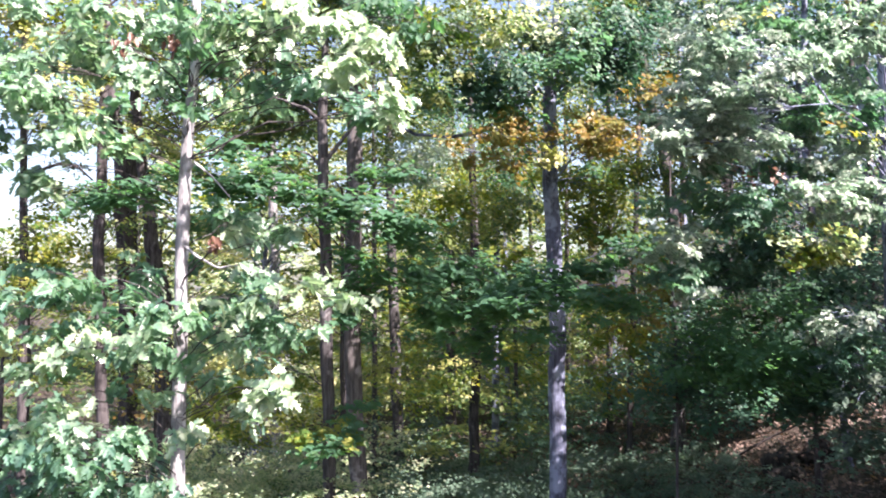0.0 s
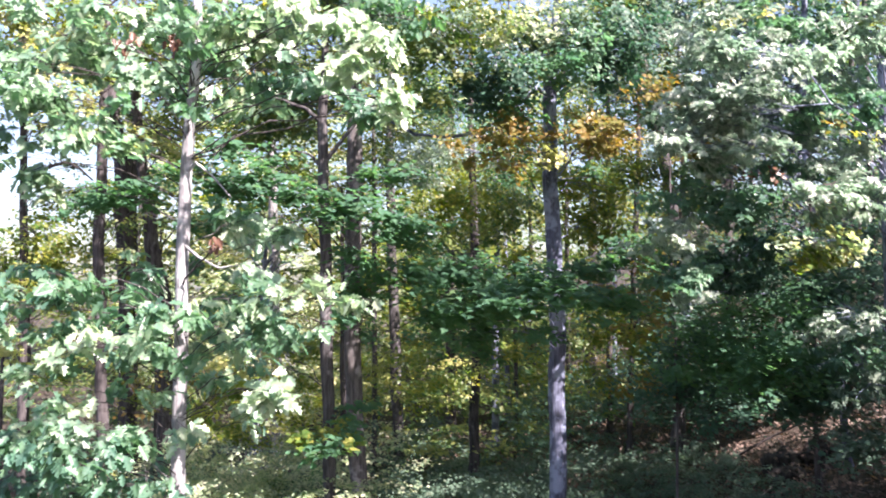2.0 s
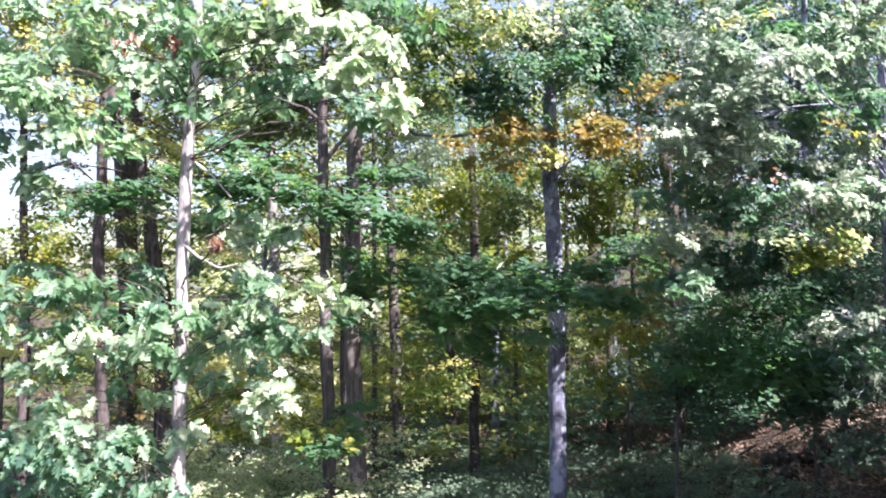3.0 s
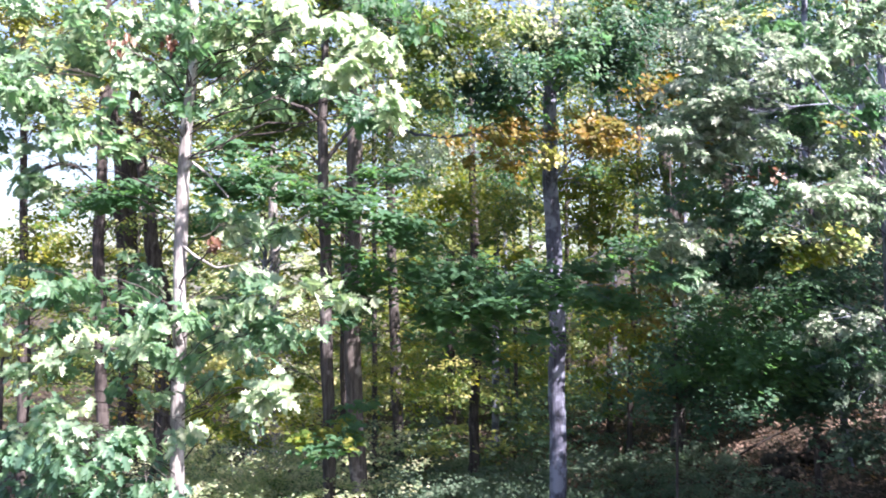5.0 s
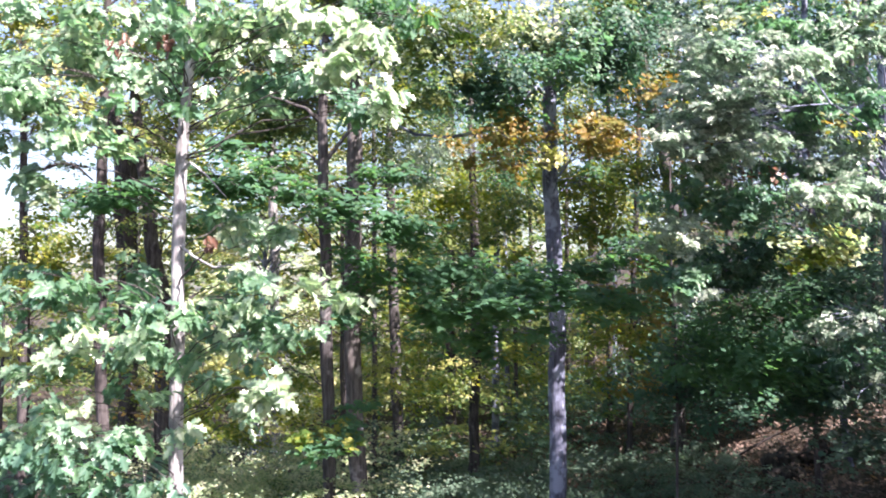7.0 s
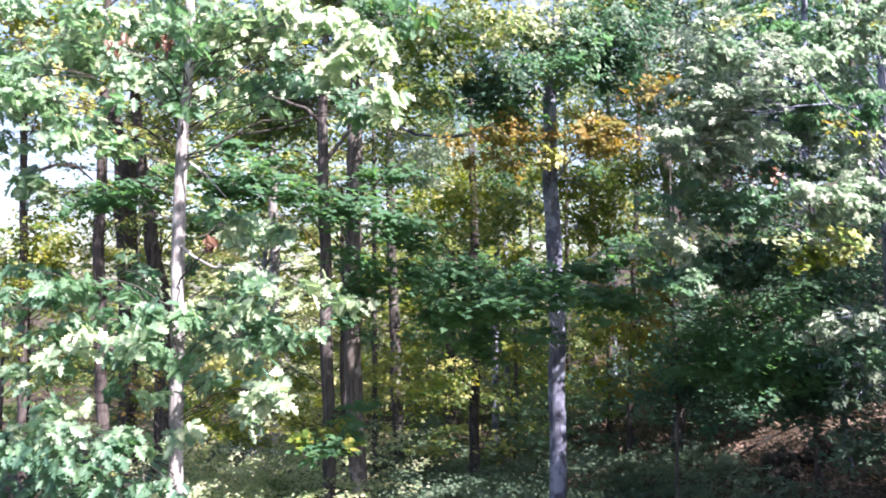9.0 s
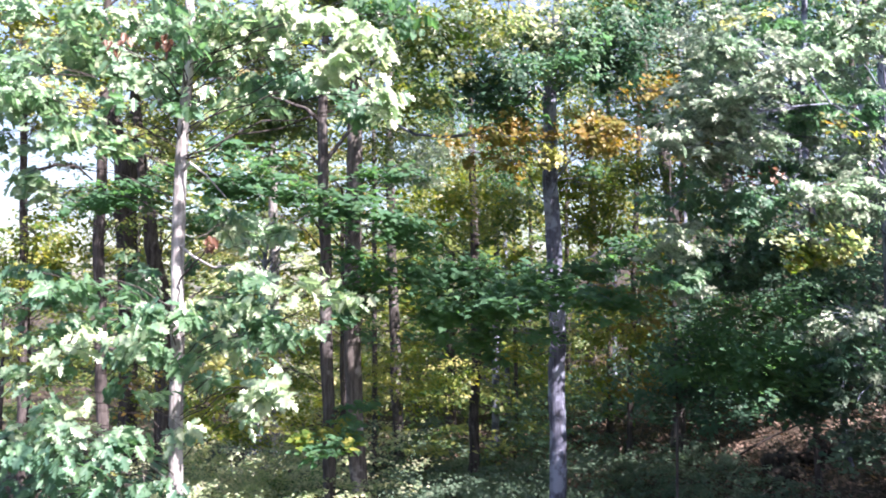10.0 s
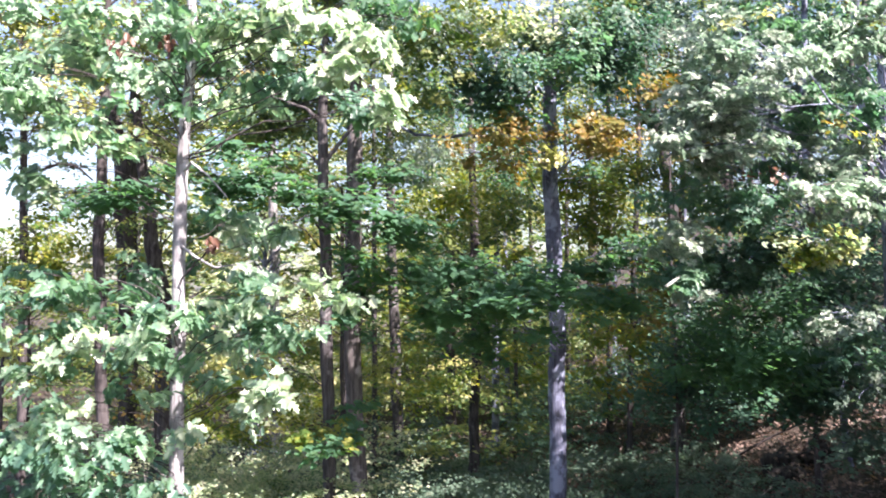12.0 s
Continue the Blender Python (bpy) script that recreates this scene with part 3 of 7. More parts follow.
SWAY.append((front.branch((-1.75, 9.7, 4.35), (0.21, 0.35, 0.21), 44, OAK_SUNLIT, 0.2, LOBED, droop=0.45, flat=0.62, face=(0.1, -0.3, 0.8), thick=0.009), 3))
SWAY.append((front.branch((-2.75, 11.82, 3.79), (0.32, 0.35, 0.25), 58, OAK_LIT, 0.2, LOBED, droop=0.45, flat=0.62, face=(0.1, -0.3, 0.8), thick=0.009), 3))
SWAY.append((front.branch((-2.74, 12.03, 4.94), (0.41, 0.35, 0.24), 60, OAK_SHADED, 0.2, LOBED, droop=0.45, flat=0.62, face=(0.1, -0.3, 0.8), thick=0.009), 3))
SWAY.append((front.branch((-4.56, 10.3, 3.61), (0.55, 0.44, 0.28), 111, OAK_SHADED, 0.2, LOBED, droop=0.45, flat=0.62, face=(0.1, -0.3, 0.8), thick=0.009), 4))
SWAY.append((front.branch((-3.75, 9.8, 3.32), (0.45, 0.36, 0.22), 68, OAK_SHADED, 0.2, LOBED, droop=0.45, flat=0.62, face=(0.1, -0.3, 0.8), thick=0.009), 4))
SWAY.append((front.branch((-5.1, 10.3, 3.74), (0.31, 0.35, 0.31), 72, OAK_SHADED, 0.2, LOBED, droop=0.45, flat=0.62, face=(0.1, -0.3, 0.8), thick=0.009), 4))
SWAY.append((front.branch((-3.98, 11.8, 2.95), (0.36, 0.35, 0.36), 63, OAK_SHADED, 0.2, LOBED, droop=0.45, flat=0.62, face=(0.1, -0.3, 0.8), thick=0.009), 4))
SWAY.append((front.branch((-4.41, 10.4, 4.2), (0.48, 0.38, 0.20), 58, OAK_LIT, 0.2, LOBED, droop=0.45, flat=0.62, face=(0.1, -0.3, 0.8), thick=0.009), 4))
SWAY.append((front.branch((-4.57, 10.0, 3.99), (0.42, 0.35, 0.24), 94, OAK_SUNLIT, 0.2, LOBED, droop=0.45, flat=0.62, face=(0.1, -0.3, 0.8), thick=0.009), 4))
SWAY.append((front.branch((-3.96, 9.8, 3.92), (0.45, 0.36, 0.22), 86, OAK_LIT, 0.2, LOBED, droop=0.45, flat=0.62, face=(0.1, -0.3, 0.8), thick=0.009), 4))
SWAY.append((front.branch((-4.65, 9.8, 3.45), (0.52, 0.42, 0.30), 134, OAK_SHADED, 0.2, LOBED, droop=0.45, flat=0.62, face=(0.1, -0.3, 0.8), thick=0.009), 4))
SWAY.append((front.branch((-4.03, 9.7, 3.53), (0.59, 0.47, 0.30), 161, OAK_SHADED, 0.2, LOBED, droop=0.45, flat=0.62, face=(0.1, -0.3, 0.8), thick=0.009), 4))
SWAY.append((front.branch((-3.64, 10.0, 3.66), (0.42, 0.35, 0.34), 106, OAK_SHADED, 0.2, LOBED, droop=0.45, flat=0.62, face=(0.1, -0.3, 0.8), thick=0.009), 4))
SWAY.append((front.branch((-3.55, 10.4, 4.13), (0.32, 0.35, 0.32), 55, OAK_LIT, 0.2, LOBED, droop=0.45, flat=0.62, face=(0.1, -0.3, 0.8), thick=0.009), 4))
SWAY.append((front.branch((-3.4, 11.9, 4.17), (0.41, 0.35, 0.36), 73, OAK_SHADED, 0.2, LOBED, droop=0.45, flat=0.62, face=(0.1, -0.3, 0.8), thick=0.009), 4))
SWAY.append((front.branch((-3.05, 11.2, 3.95), (0.34, 0.35, 0.26), 48, MAPLE_TURNING, 0.2, LOBED, droop=0.45, flat=0.62, face=(0.1, -0.3, 0.8), thick=0.009), 4))
SWAY.append((front.branch((-5.33, 10.6, 5.5), (0.20, 0.35, 0.49), 60, OAK_LIT, 0.2, LOBED, droop=0.45, flat=0.62, face=(0.1, -0.3, 0.8), thick=0.009), 4))
for cx, cy, cz, n in ((-5.35, 10.4, 7.95, 95), (-5.25, 10.5, 8.35, 80), (-4.75, 10.3, 7.85, 90)):
    SWAY.append((front.branch((cx, cy, cz), (0.42, 0.36, 0.24), n, OAK_LIT, 0.2, LOBED, droop=0.45, flat=0.62, face=(0.1, -0.3, 0.8), thick=0.009), 1))
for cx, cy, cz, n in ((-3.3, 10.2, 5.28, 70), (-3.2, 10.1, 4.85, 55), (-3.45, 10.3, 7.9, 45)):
    SWAY.append((front.branch((cx, cy, cz), (0.36, 0.3, 0.2), n, OAK_SHADED, 0.2, LOBED, droop=0.45, flat=0.62, face=(0.1, -0.3, 0.8), thick=0.009), 2))
SWAY.append((front.branch((-3.82, 10.2, 8.52), (0.07, 0.10, 0.12), 13, DEAD_BROWN, 0.13, LOBED, droop=1.2, label='dead brown leaves'), 1))
SWAY.append((front.branch((-3.27, 10.2, 8.66), (0.07, 0.10, 0.12), 13, DEAD_BROWN, 0.13, LOBED, droop=1.2, label='dead brown leaves'), 1))
SWAY.append((front.branch((-2.66, 10.2, 6.08), (0.07, 0.10, 0.12), 13, DEAD_BROWN, 0.13, LOBED, droop=1.2, label='dead brown leaves'), 1))
# the bright bough: sunlight is put into its whitish leaf colour
SWAY.append((front.branch((-1.48, 9.6, 8.67), (0.29, 0.35, 0.22), 99, OAK_SUNLIT, 0.2, LOBED, droop=0.6, flat=0.42, thick=0.009, singles=40), 5))
SWAY.append((front.branch((-1.1, 9.4, 8.31), (0.34, 0.35, 0.26), 186, OAK_SUNLIT, 0.2, LOBED, droop=0.6, flat=0.42, thick=0.009, singles=60), 5))
SWAY.append((front.branch((-0.81, 9.3, 8.03), (0.30, 0.35, 0.24), 150, OAK_SUNLIT, 0.2, LOBED, droop=0.6, flat=0.42, thick=0.009, singles=60), 5))
SWAY.append((front.branch((-0.54, 9.3, 7.71), (0.20, 0.35, 0.18), 61, OAK_SUNLIT, 0.2, LOBED, droop=0.6, flat=0.42, thick=0.009, singles=35), 5))
SWAY.append((front.branch((-1.22, 9.8, 8.73), (0.30, 0.35, 0.22), 75, OAK_SUNLIT, 0.2, LOBED, droop=0.6, flat=0.42, thick=0.009, singles=0), 5))
SWAY.append((front.branch((-1.32, 9.6, 8.24), (0.23, 0.35, 0.18), 40, OAK_SUNLIT, 0.2, LOBED, droop=0.6, flat=0.42, thick=0.009, singles=20), 5))
SWAY.append((front.branch((-1.36, 11.0, 8.12), (0.42, 0.35, 0.29), 143, OAK_SHADED, 0.19, LOBED, droop=0.6), 5))
SWAY.append((front.branch((-1.02, 11.0, 7.74), (0.29, 0.35, 0.29), 80, OAK_SHADED, 0.19, LOBED, droop=0.6), 5))
SWAY.append((front.branch((-0.68, 10.8, 7.78), (0.25, 0.35, 0.25), 47, OAK_LIT, 0.19, LOBED, droop=0.6), 5))
SWAY.append((front.branch((-0.4, 11.0, 9.05), (0.38, 0.35, 0.38), 110, MAPLE_GREEN, 0.19, LOBED, droop=0.6), 5))

# ---- the trunks behind it ----
slim = Tree("slim_tree", [(-9.77, 20.0, ground_z(-9.77, 20.0), 0.112), (-9.77, 20.0, 0.79, 0.1), (-9.82, 20.0, 2.61, 0.1), (-9.86, 20.0, 5.76, 0.093), (-9.92, 20.0, 8.44, 0.086), (-9.96, 20.0, 12.1, 0.073), (-9.86, 20.0, 16.1, 0.026)], BARK_DARK, "slim upright tree with brown bark and sparse leaves", group="trees of the wood")
slim.fork([(-9.9, 20, 8.37, 0.04), (-9.38, 19.8, 8.41, 0.033), (-8.8, 19.6, 8.55, 0.033), (-8.39, 19.5, 8.39, 0.026), (-8.02, 19.4, 8.09, 0.019)])
brown = Tree("brown_tree", [(-7.47, 19.0, ground_z(-7.47, 19.0), 0.156), (-7.47, 19.0, 1.03, 0.139), (-7.53, 19.0, 2.75, 0.132), (-7.64, 19.0, 5.0, 0.126), (-7.68, 19.0, 6.63, 0.126), (-7.66, 19.0, 9.18, 0.107), (-7.64, 19.0, 10.6, 0.082), (-7.54, 19.0, 14.6, 0.029)], BARK_DARK, "straight tree with smooth brown bark", group="trees of the wood")
forked = Tree("forked_tree", [(-8.74, 24.0, ground_z(-8.74, 24.0), 0.295), (-8.74, 24.0, -0.15, 0.263), (-8.81, 24.0, 2.66, 0.247), (-8.91, 24.0, 5.5, 0.223), (-9.01, 24.0, 9.02, 0.367), (-9.02, 24.0, 9.43, 0.351)], BARK_DARK, "dark old tree whose trunk forks in two", group="trees of the wood")
forked.fork([(-9.08, 24, 9.02, 0.223), (-9.29, 24, 9.91, 0.207), (-9.44, 24, 11.13, 0.159), (-9.61, 24, 12.93, 0.112), (-9.72, 24, 15.24, 0.048)])
forked.fork([(-8.88, 24, 9.02, 0.207), (-8.74, 24, 9.99, 0.159), (-8.76, 24, 11.13, 0.135), (-8.83, 24, 12.93, 0.112), (-8.91, 24, 15.24, 0.048)])
leaning = Tree("leaning_tree", [(-7.09, 22.0, ground_z(-7.09, 22.0), 0.245), (-7.09, 22.0, 0.32, 0.219), (-7.12, 22.0, 2.89, 0.219), (-7.26, 22.0, 5.5, 0.205), (-7.55, 22.0, 6.96, 0.183), (-7.77, 22.0, 8.43, 0.146), (-8.37, 22.0, 13.43, 0.051)], BARK_DARK, "dark tree leaning back among the leaves", group="trees of the wood")
white = Tree("pale_tree", [(-5.32, 28.0, ground_z(-5.32, 28.0), 0.208), (-5.32, 28.0, -1.09, 0.186), (-5.38, 28.0, 1.09, 0.186), (-5.48, 28.0, 4.02, 0.167), (-5.59, 28.0, 7.73, 0.149), (-5.66, 28.0, 10.55, 0.13), (-5.66, 28.0, 16.55, 0.045)], BARK_PALE, "pale-barked tree deep in the wood", group="trees of the wood")
ash = Tree("grey_brown_tree", [(-2.24, 17.0, ground_z(-2.24, 17.0), 0.146), (-2.24, 17.0, 1.47, 0.13), (-2.26, 17.0, 2.82, 0.124), (-2.32, 17.0, 4.6, 0.124), (-2.34, 17.0, 6.29, 0.119), (-2.42, 17.0, 7.99, 0.107), (-2.43, 17.0, 9.08, 0.102), (-2.4, 17.0, 10.07, 0.073), (-2.3, 17.0, 15.07, 0.026)], BARK_BROWN, "straight grey-brown tree with bare side limbs", group="trees of the wood")
ash.fork([(-2.43, 17, 8.91, 0.056), (-2.71, 16.9, 9.18, 0.039), (-3.15, 16.8, 9.35, 0.028), (-3.61, 16.7, 9.46, 0.017)])
ash.fork([(-2.42, 17, 7.99, 0.045), (-2.64, 17, 8.27, 0.028), (-3.02, 16.8, 8.36, 0.022), (-3.49, 16.6, 8.32, 0.011)])
ash.fork([(-2.41, 17, 8.11, 0.056), (-2.21, 17, 8.36, 0.045), (-1.96, 17, 8.68, 0.034), (-1.64, 17, 9.08, 0.023)])
rough = Tree("furrowed_tree", [(-1.72, 17.5, ground_z(-1.72, 17.5), 0.195), (-1.72, 17.5, 1.36, 0.174), (-1.77, 17.5, 2.74, 0.174), (-1.86, 17.5, 4.57, 0.168), (-1.88, 17.5, 6.31, 0.157), (-1.84, 17.5, 8.07, 0.163), (-1.82, 17.5, 8.66, 0.157), (-1.79, 17.5, 9.84, 0.116), (-1.69, 17.5, 15.84, 0.041)], BARK_ASH, "tall tree with deeply furrowed grey bark", group="trees of the wood")
rough.fork([(-1.77, 17.3, 2.64, 0.029), (-1.82, 17.1, 2.72, 0.034), (-1.88, 17.0, 2.8, 0.028), (-1.91, 16.9, 2.92, 0.017)])
twin = Tree("shaded_tree", [(-1.47, 28.0, ground_z(-1.47, 28.0), 0.208), (-1.47, 28.0, -1.09, 0.186), (-1.49, 28.0, 1.09, 0.186), (-1.56, 28.0, 4.02, 0.177), (-1.71, 28.0, 7.36, 0.158), (-1.76, 28.0, 10.93, 0.13), (-1.76, 28.0, 16.93, 0.045)], BARK_BROWN, "tree with grey-brown bark in the shade", group="trees of the wood")
far_a = Tree("far_tree", [(0.29, 34.0, ground_z(0.29, 34.0), 0.215), (0.29, 34.0, -2.51, 0.192), (0.29, 34.0, 1.69, 0.192), (0.29, 34.0, 7.53, 0.158), (0.29, 34.0, 15.53, 0.055)], BARK_DARK, "thin dark tree deep in the wood", group="trees of the wood")
dark = Tree("dark_tree", [(0.87, 25.0, ground_z(0.87, 25.0), 0.177), (0.87, 25.0, -0.06, 0.158), (0.89, 25.0, 0.91, 0.149), (0.98, 25.0, 4.18, 0.141), (0.92, 25.0, 7.49, 0.124), (0.82, 25.0, 10.18, 0.1), (0.82, 25.0, 16.18, 0.035)], BARK_DARK, "straight dark tree with short side limbs", group="trees of the wood")
dark.fork([(0.96, 25, 5.83, 0.058), (1.17, 24.8, 6.32, 0.041), (1.44, 24.7, 6.61, 0.033), (1.73, 24.5, 6.83, 0.016)])
dark.fork([(0.98, 25, 4.18, 0.05), (1.18, 24.8, 4.55, 0.041), (1.56, 24.6, 4.72, 0.033), (1.95, 24.4, 4.85, 0.016)])
far_b = Tree("far_tree", [(1.85, 30.0, ground_z(1.85, 30.0), 0.144), (1.85, 30.0, -1.56, 0.129), (1.83, 30.0, 0.18, 0.129), (1.86, 30.0, 3.91, 0.12), (1.88, 30.0, 7.29, 0.11), (1.88, 30.0, 15.29, 0.038)], BARK_GREY, "thin grey tree deep in the wood", group="trees of the wood")
big = Tree("lichened_tree", [(2.38, 18.0, ground_z(2.38, 18.0), 0.2), (2.38, 18.0, 1.24, 0.179), (2.38, 18.0, 3.37, 0.173), (2.4, 18.0, 5.02, 0.167), (2.31, 18.0, 6.7, 0.167), (2.29, 18.0, 8.14, 0.161), (2.27, 18.0, 9.72, 0.143), (2.44, 18.0, 11.07, 0.114), (2.5, 18.0, 11.81, 0.108), (2.8, 18.0, 17.81, 0.038)], BARK_GREY, "tall straight tree with blue-grey lichened bark", group="trees of the wood")
big.fork([(2.5, 18, 11.26, 0.048), (2.68, 18, 11.59, 0.036), (3.05, 18, 11.79, 0.03), (3.36, 18, 12.06, 0.018)])
big.fork([(2.3, 18, 9.66, 0.036), (1.96, 17.6, 9.81, 0.041), (1.4, 17.2, 9.24, 0.04), (0.75, 17.0, 8.73, 0.04), (0.07, 16.8, 8.61, 0.033), (-0.54, 16.6, 8.63, 0.028), (-1.04, 16.5, 8.87, 0.016)])
big.fork([(2.32, 18, 9.87, 0.054), (2.42, 17.9, 9.82, 0.048), (2.58, 17.8, 9.94, 0.03)])
far_c = Tree("far_tree", [(6.52, 38.0, ground_z(6.52, 38.0), 0.311), (6.52, 38.0, -3.45, 0.278), (6.55, 38.0, 0.0, 0.278), (6.59, 38.0, 3.99, 0.252), (6.68, 38.0, 8.02, 0.202), (6.68, 38.0, 16.02, 0.071)], BARK_DARK, "dark tree far back in the wood", group="trees of the wood")
sap_a = Tree("sapling", [(5.6, 26.0, ground_z(5.6, 26.0), 0.096), (5.6, 26.0, -0.62, 0.086), (5.67, 26.0, 2.42, 0.086), (5.84, 26.0, 6.19, 0.086), (6.02, 26.0, 10.02, 0.078), (6.08, 26.0, 11.95, 0.069), (6.08, 26.0, 15.95, 0.024)], BARK_DARK, "thin sapling with yellowing leaves", group="trees of the wood")
sap_b = Tree("sapling", [(5.82, 30.0, ground_z(5.82, 30.0), 0.112), (5.82, 30.0, -1.56, 0.1), (5.83, 30.0, 3.91, 0.1), (5.88, 30.0, 10.31, 0.09), (5.88, 30.0, 15.31, 0.032)], BARK_DARK, "thin sapling with yellowing leaves", group="trees of the wood")
back_r = Tree("stout_tree", [(6.62, 24.0, ground_z(6.62, 24.0), 0.196), (6.62, 24.0, -0.15, 0.175), (6.6, 24.0, 4.23, 0.167), (6.5, 24.0, 8.06, 0.159), (6.2, 24.0, 9.83, 0.159), (5.68, 24.0, 11.78, 0.175), (5.56, 24.0, 12.76, 0.143), (5.26, 24.0, 17.76, 0.05)], BARK_BROWN, "stout tree with brown bark behind the oaks", group="trees of the wood")
back_r.fork([(5.75, 24, 11.95, 0.08), (5.35, 23.8, 12.02, 0.047), (5.12, 23.7, 12.06, 0.024)])
birch = Tree("thin_pale_tree", [(4.62, 17.0, ground_z(4.62, 17.0), 0.031), (4.62, 17.0, 1.94, 0.028), (4.65, 17.0, 3.49, 0.028), (4.62, 17.0, 5.05, 0.028), (4.56, 17.0, 5.95, 0.028), (4.56, 17.0, 8.95, 0.01)], BARK_BROWN, "thin pale stem in the undergrowth", group="trees of the wood")
right = Tree("young_tree", [(7.2, 16.5, ground_z(7.2, 16.5), 0.067), (7.2, 16.5, 1.59, 0.06), (7.15, 16.5, 2.9, 0.049), (7.16, 16.5, 4.63, 0.044), (7.15, 16.5, 6.27, 0.033), (7.15, 16.5, 9.27, 0.012)], BARK_DARK, "young tree with pale flecked bark on the bank", group="trees of the wood")
oak = Tree("oak_tree", [(7.39, 14.0, ground_z(7.39, 14.0), 0.177), (7.39, 14.0, 2.2, 0.158), (7.42, 14.0, 4.76, 0.149), (7.35, 14.0, 6.62, 0.139), (7.37, 14.0, 8.03, 0.121), (7.34, 14.0, 10.41, 0.093), (7.34, 14.0, 14.41, 0.033)], BARK_GREY, "oak with slim silvery leaves at the wood's edge", group="trees of the wood")
oak.fork([(7.38, 14, 8.03, 0.042), (6.2, 12.4, 7.99, 0.018), (5.48, 11.9, 8.19, 0.013), (5.2, 11.8, 8.51, 0.010), (4.89, 11.8, 8.99, 0.007)])
oak.fork([(5.44, 11.9, 8.18, 0.010), (5.16, 11.9, 8.16, 0.008), (4.84, 11.9, 8.13, 0.008), (4.6, 11.9, 8.08, 0.005)])
oak2 = Tree("oak_tree", [(8.26, 17.5, ground_z(8.26, 17.5), 0.078), (8.26, 17.5, 1.38, 0.07), (8.05, 17.5, 4.57, 0.07), (7.64, 17.5, 6.9, 0.07), (7.45, 17.5, 9.25, 0.076), (7.55, 17.5, 10.92, 0.064), (7.55, 17.5, 14.92, 0.022)], BARK_GREY, "oak with slim silvery leaves at the wood's edge", group="trees of the wood")
oak2.fork([(7.5, 17.5, 10.92, 0.041), (5.99, 14.8, 9.78, 0.029), (4.78, 12.8, 8.81, 0.021), (4.34, 12.4, 8.49, 0.012)])
oak2.fork([(7.42, 17.5, 7.95, 0.035), (5.69, 14.8, 7.47, 0.025), (4.9, 14.2, 7.58, 0.019), (4.47, 14.0, 7.7, 0.014)])

# ---- green layers of the maples ----
SWAY.append((brown.branch((-6.13, 14.5, 7.19), (0.61, 0.49, 0.22), 140, MAPLE_GREEN, 0.148, PALMATE, droop=0.10, flat=0.19, twigs=14, face=(0.1, -0.3, 0.9)), 6))
SWAY.append((brown.branch((-4.71, 14.6, 6.96), (0.61, 0.49, 0.27), 199, MAPLE_GREEN, 0.148, PALMATE, droop=0.10, flat=0.19, twigs=14, face=(0.1, -0.3, 0.9)), 6))
SWAY.append((ash.branch((-4.17, 14.4, 7.52), (0.60, 0.48, 0.26), 221, MAPLE_GREEN, 0.148, PALMATE, droop=0.10, flat=0.19, twigs=14, face=(0.1, -0.3, 0.9)), 6))
SWAY.append((ash.branch((-2.96, 14.6, 7.2), (0.67, 0.54, 0.29), 252, MAPLE_GREEN, 0.148, PALMATE, droop=0.10, flat=0.19, twigs=14, face=(0.1, -0.3, 0.9)), 6))
SWAY.append((rough.branch((-0.41, 14.0, 6.43), (0.48, 0.38, 0.32), 227, MAPLE_GREEN, 0.148, PALMATE, droop=0.10, flat=0.19, twigs=14, face=(0.1, -0.3, 0.9)), 6))
SWAY.append((rough.branch((-1.21, 14.6, 7.45), (0.67, 0.54, 0.27), 225, MAPLE_GREEN, 0.148, PALMATE, droop=0.10, flat=0.19, twigs=14, face=(0.1, -0.3, 0.9)), 6))
SWAY.append((rough.branch((-1.34, 15, 6.2), (0.69, 0.55, 0.27), 238, MAPLE_GREEN, 0.148, PALMATE, droop=0.10, flat=0.19, twigs=14, face=(0.1, -0.3, 0.9)), 6))
SWAY.append((rough.branch((-1.43, 15, 5.5), (0.57, 0.46, 0.27), 198, MAPLE_GREEN, 0.148, PALMATE, droop=0.10, flat=0.19, twigs=14, face=(0.1, -0.3, 0.9)), 6))
SWAY.append((dark.branch((0.7, 16, 4.65), (0.86, 0.68, 0.29), 422, MAPLE_GREEN, 0.148, PALMATE, droop=0.10, flat=0.19, twigs=14, face=(0.1, -0.3, 0.9)), 6))
SWAY.append((big.branch((1.5, 15.5, 4.78), (0.59, 0.47, 0.28), 283, MAPLE_GREEN, 0.148, PALMATE, droop=0.10, flat=0.19, twigs=14, face=(0.1, -0.3, 0.9)), 6))
SWAY.append((big.branch((3.06, 15.6, 5.29), (0.66, 0.52, 0.29), 368, MAPLE_GREEN, 0.148, PALMATE, droop=0.10, flat=0.19, twigs=14, face=(0.1, -0.3, 0.9)), 6))
SWAY.append((dark.branch((0.77, 15.2, 5.7), (0.70, 0.56, 0.28), 408, MAPLE_GREEN, 0.148, PALMATE, droop=0.10, flat=0.19, twigs=14, face=(0.1, -0.3, 0.9)), 6))
SWAY.append((big.branch((3.8, 17, 6.4), (0.65, 0.52, 0.34), 369, MAPLE_GREEN, 0.148, PALMATE, droop=0.10, flat=0.19, twigs=14, face=(0.1, -0.3, 0.9)), 6))
SWAY.append((big.branch((1.31, 17, 6.18), (0.65, 0.52, 0.26), 236, MAPLE_TURNING, 0.148, PALMATE, droop=0.10, flat=0.19, twigs=14, face=(0.1, -0.3, 0.9)), 6))
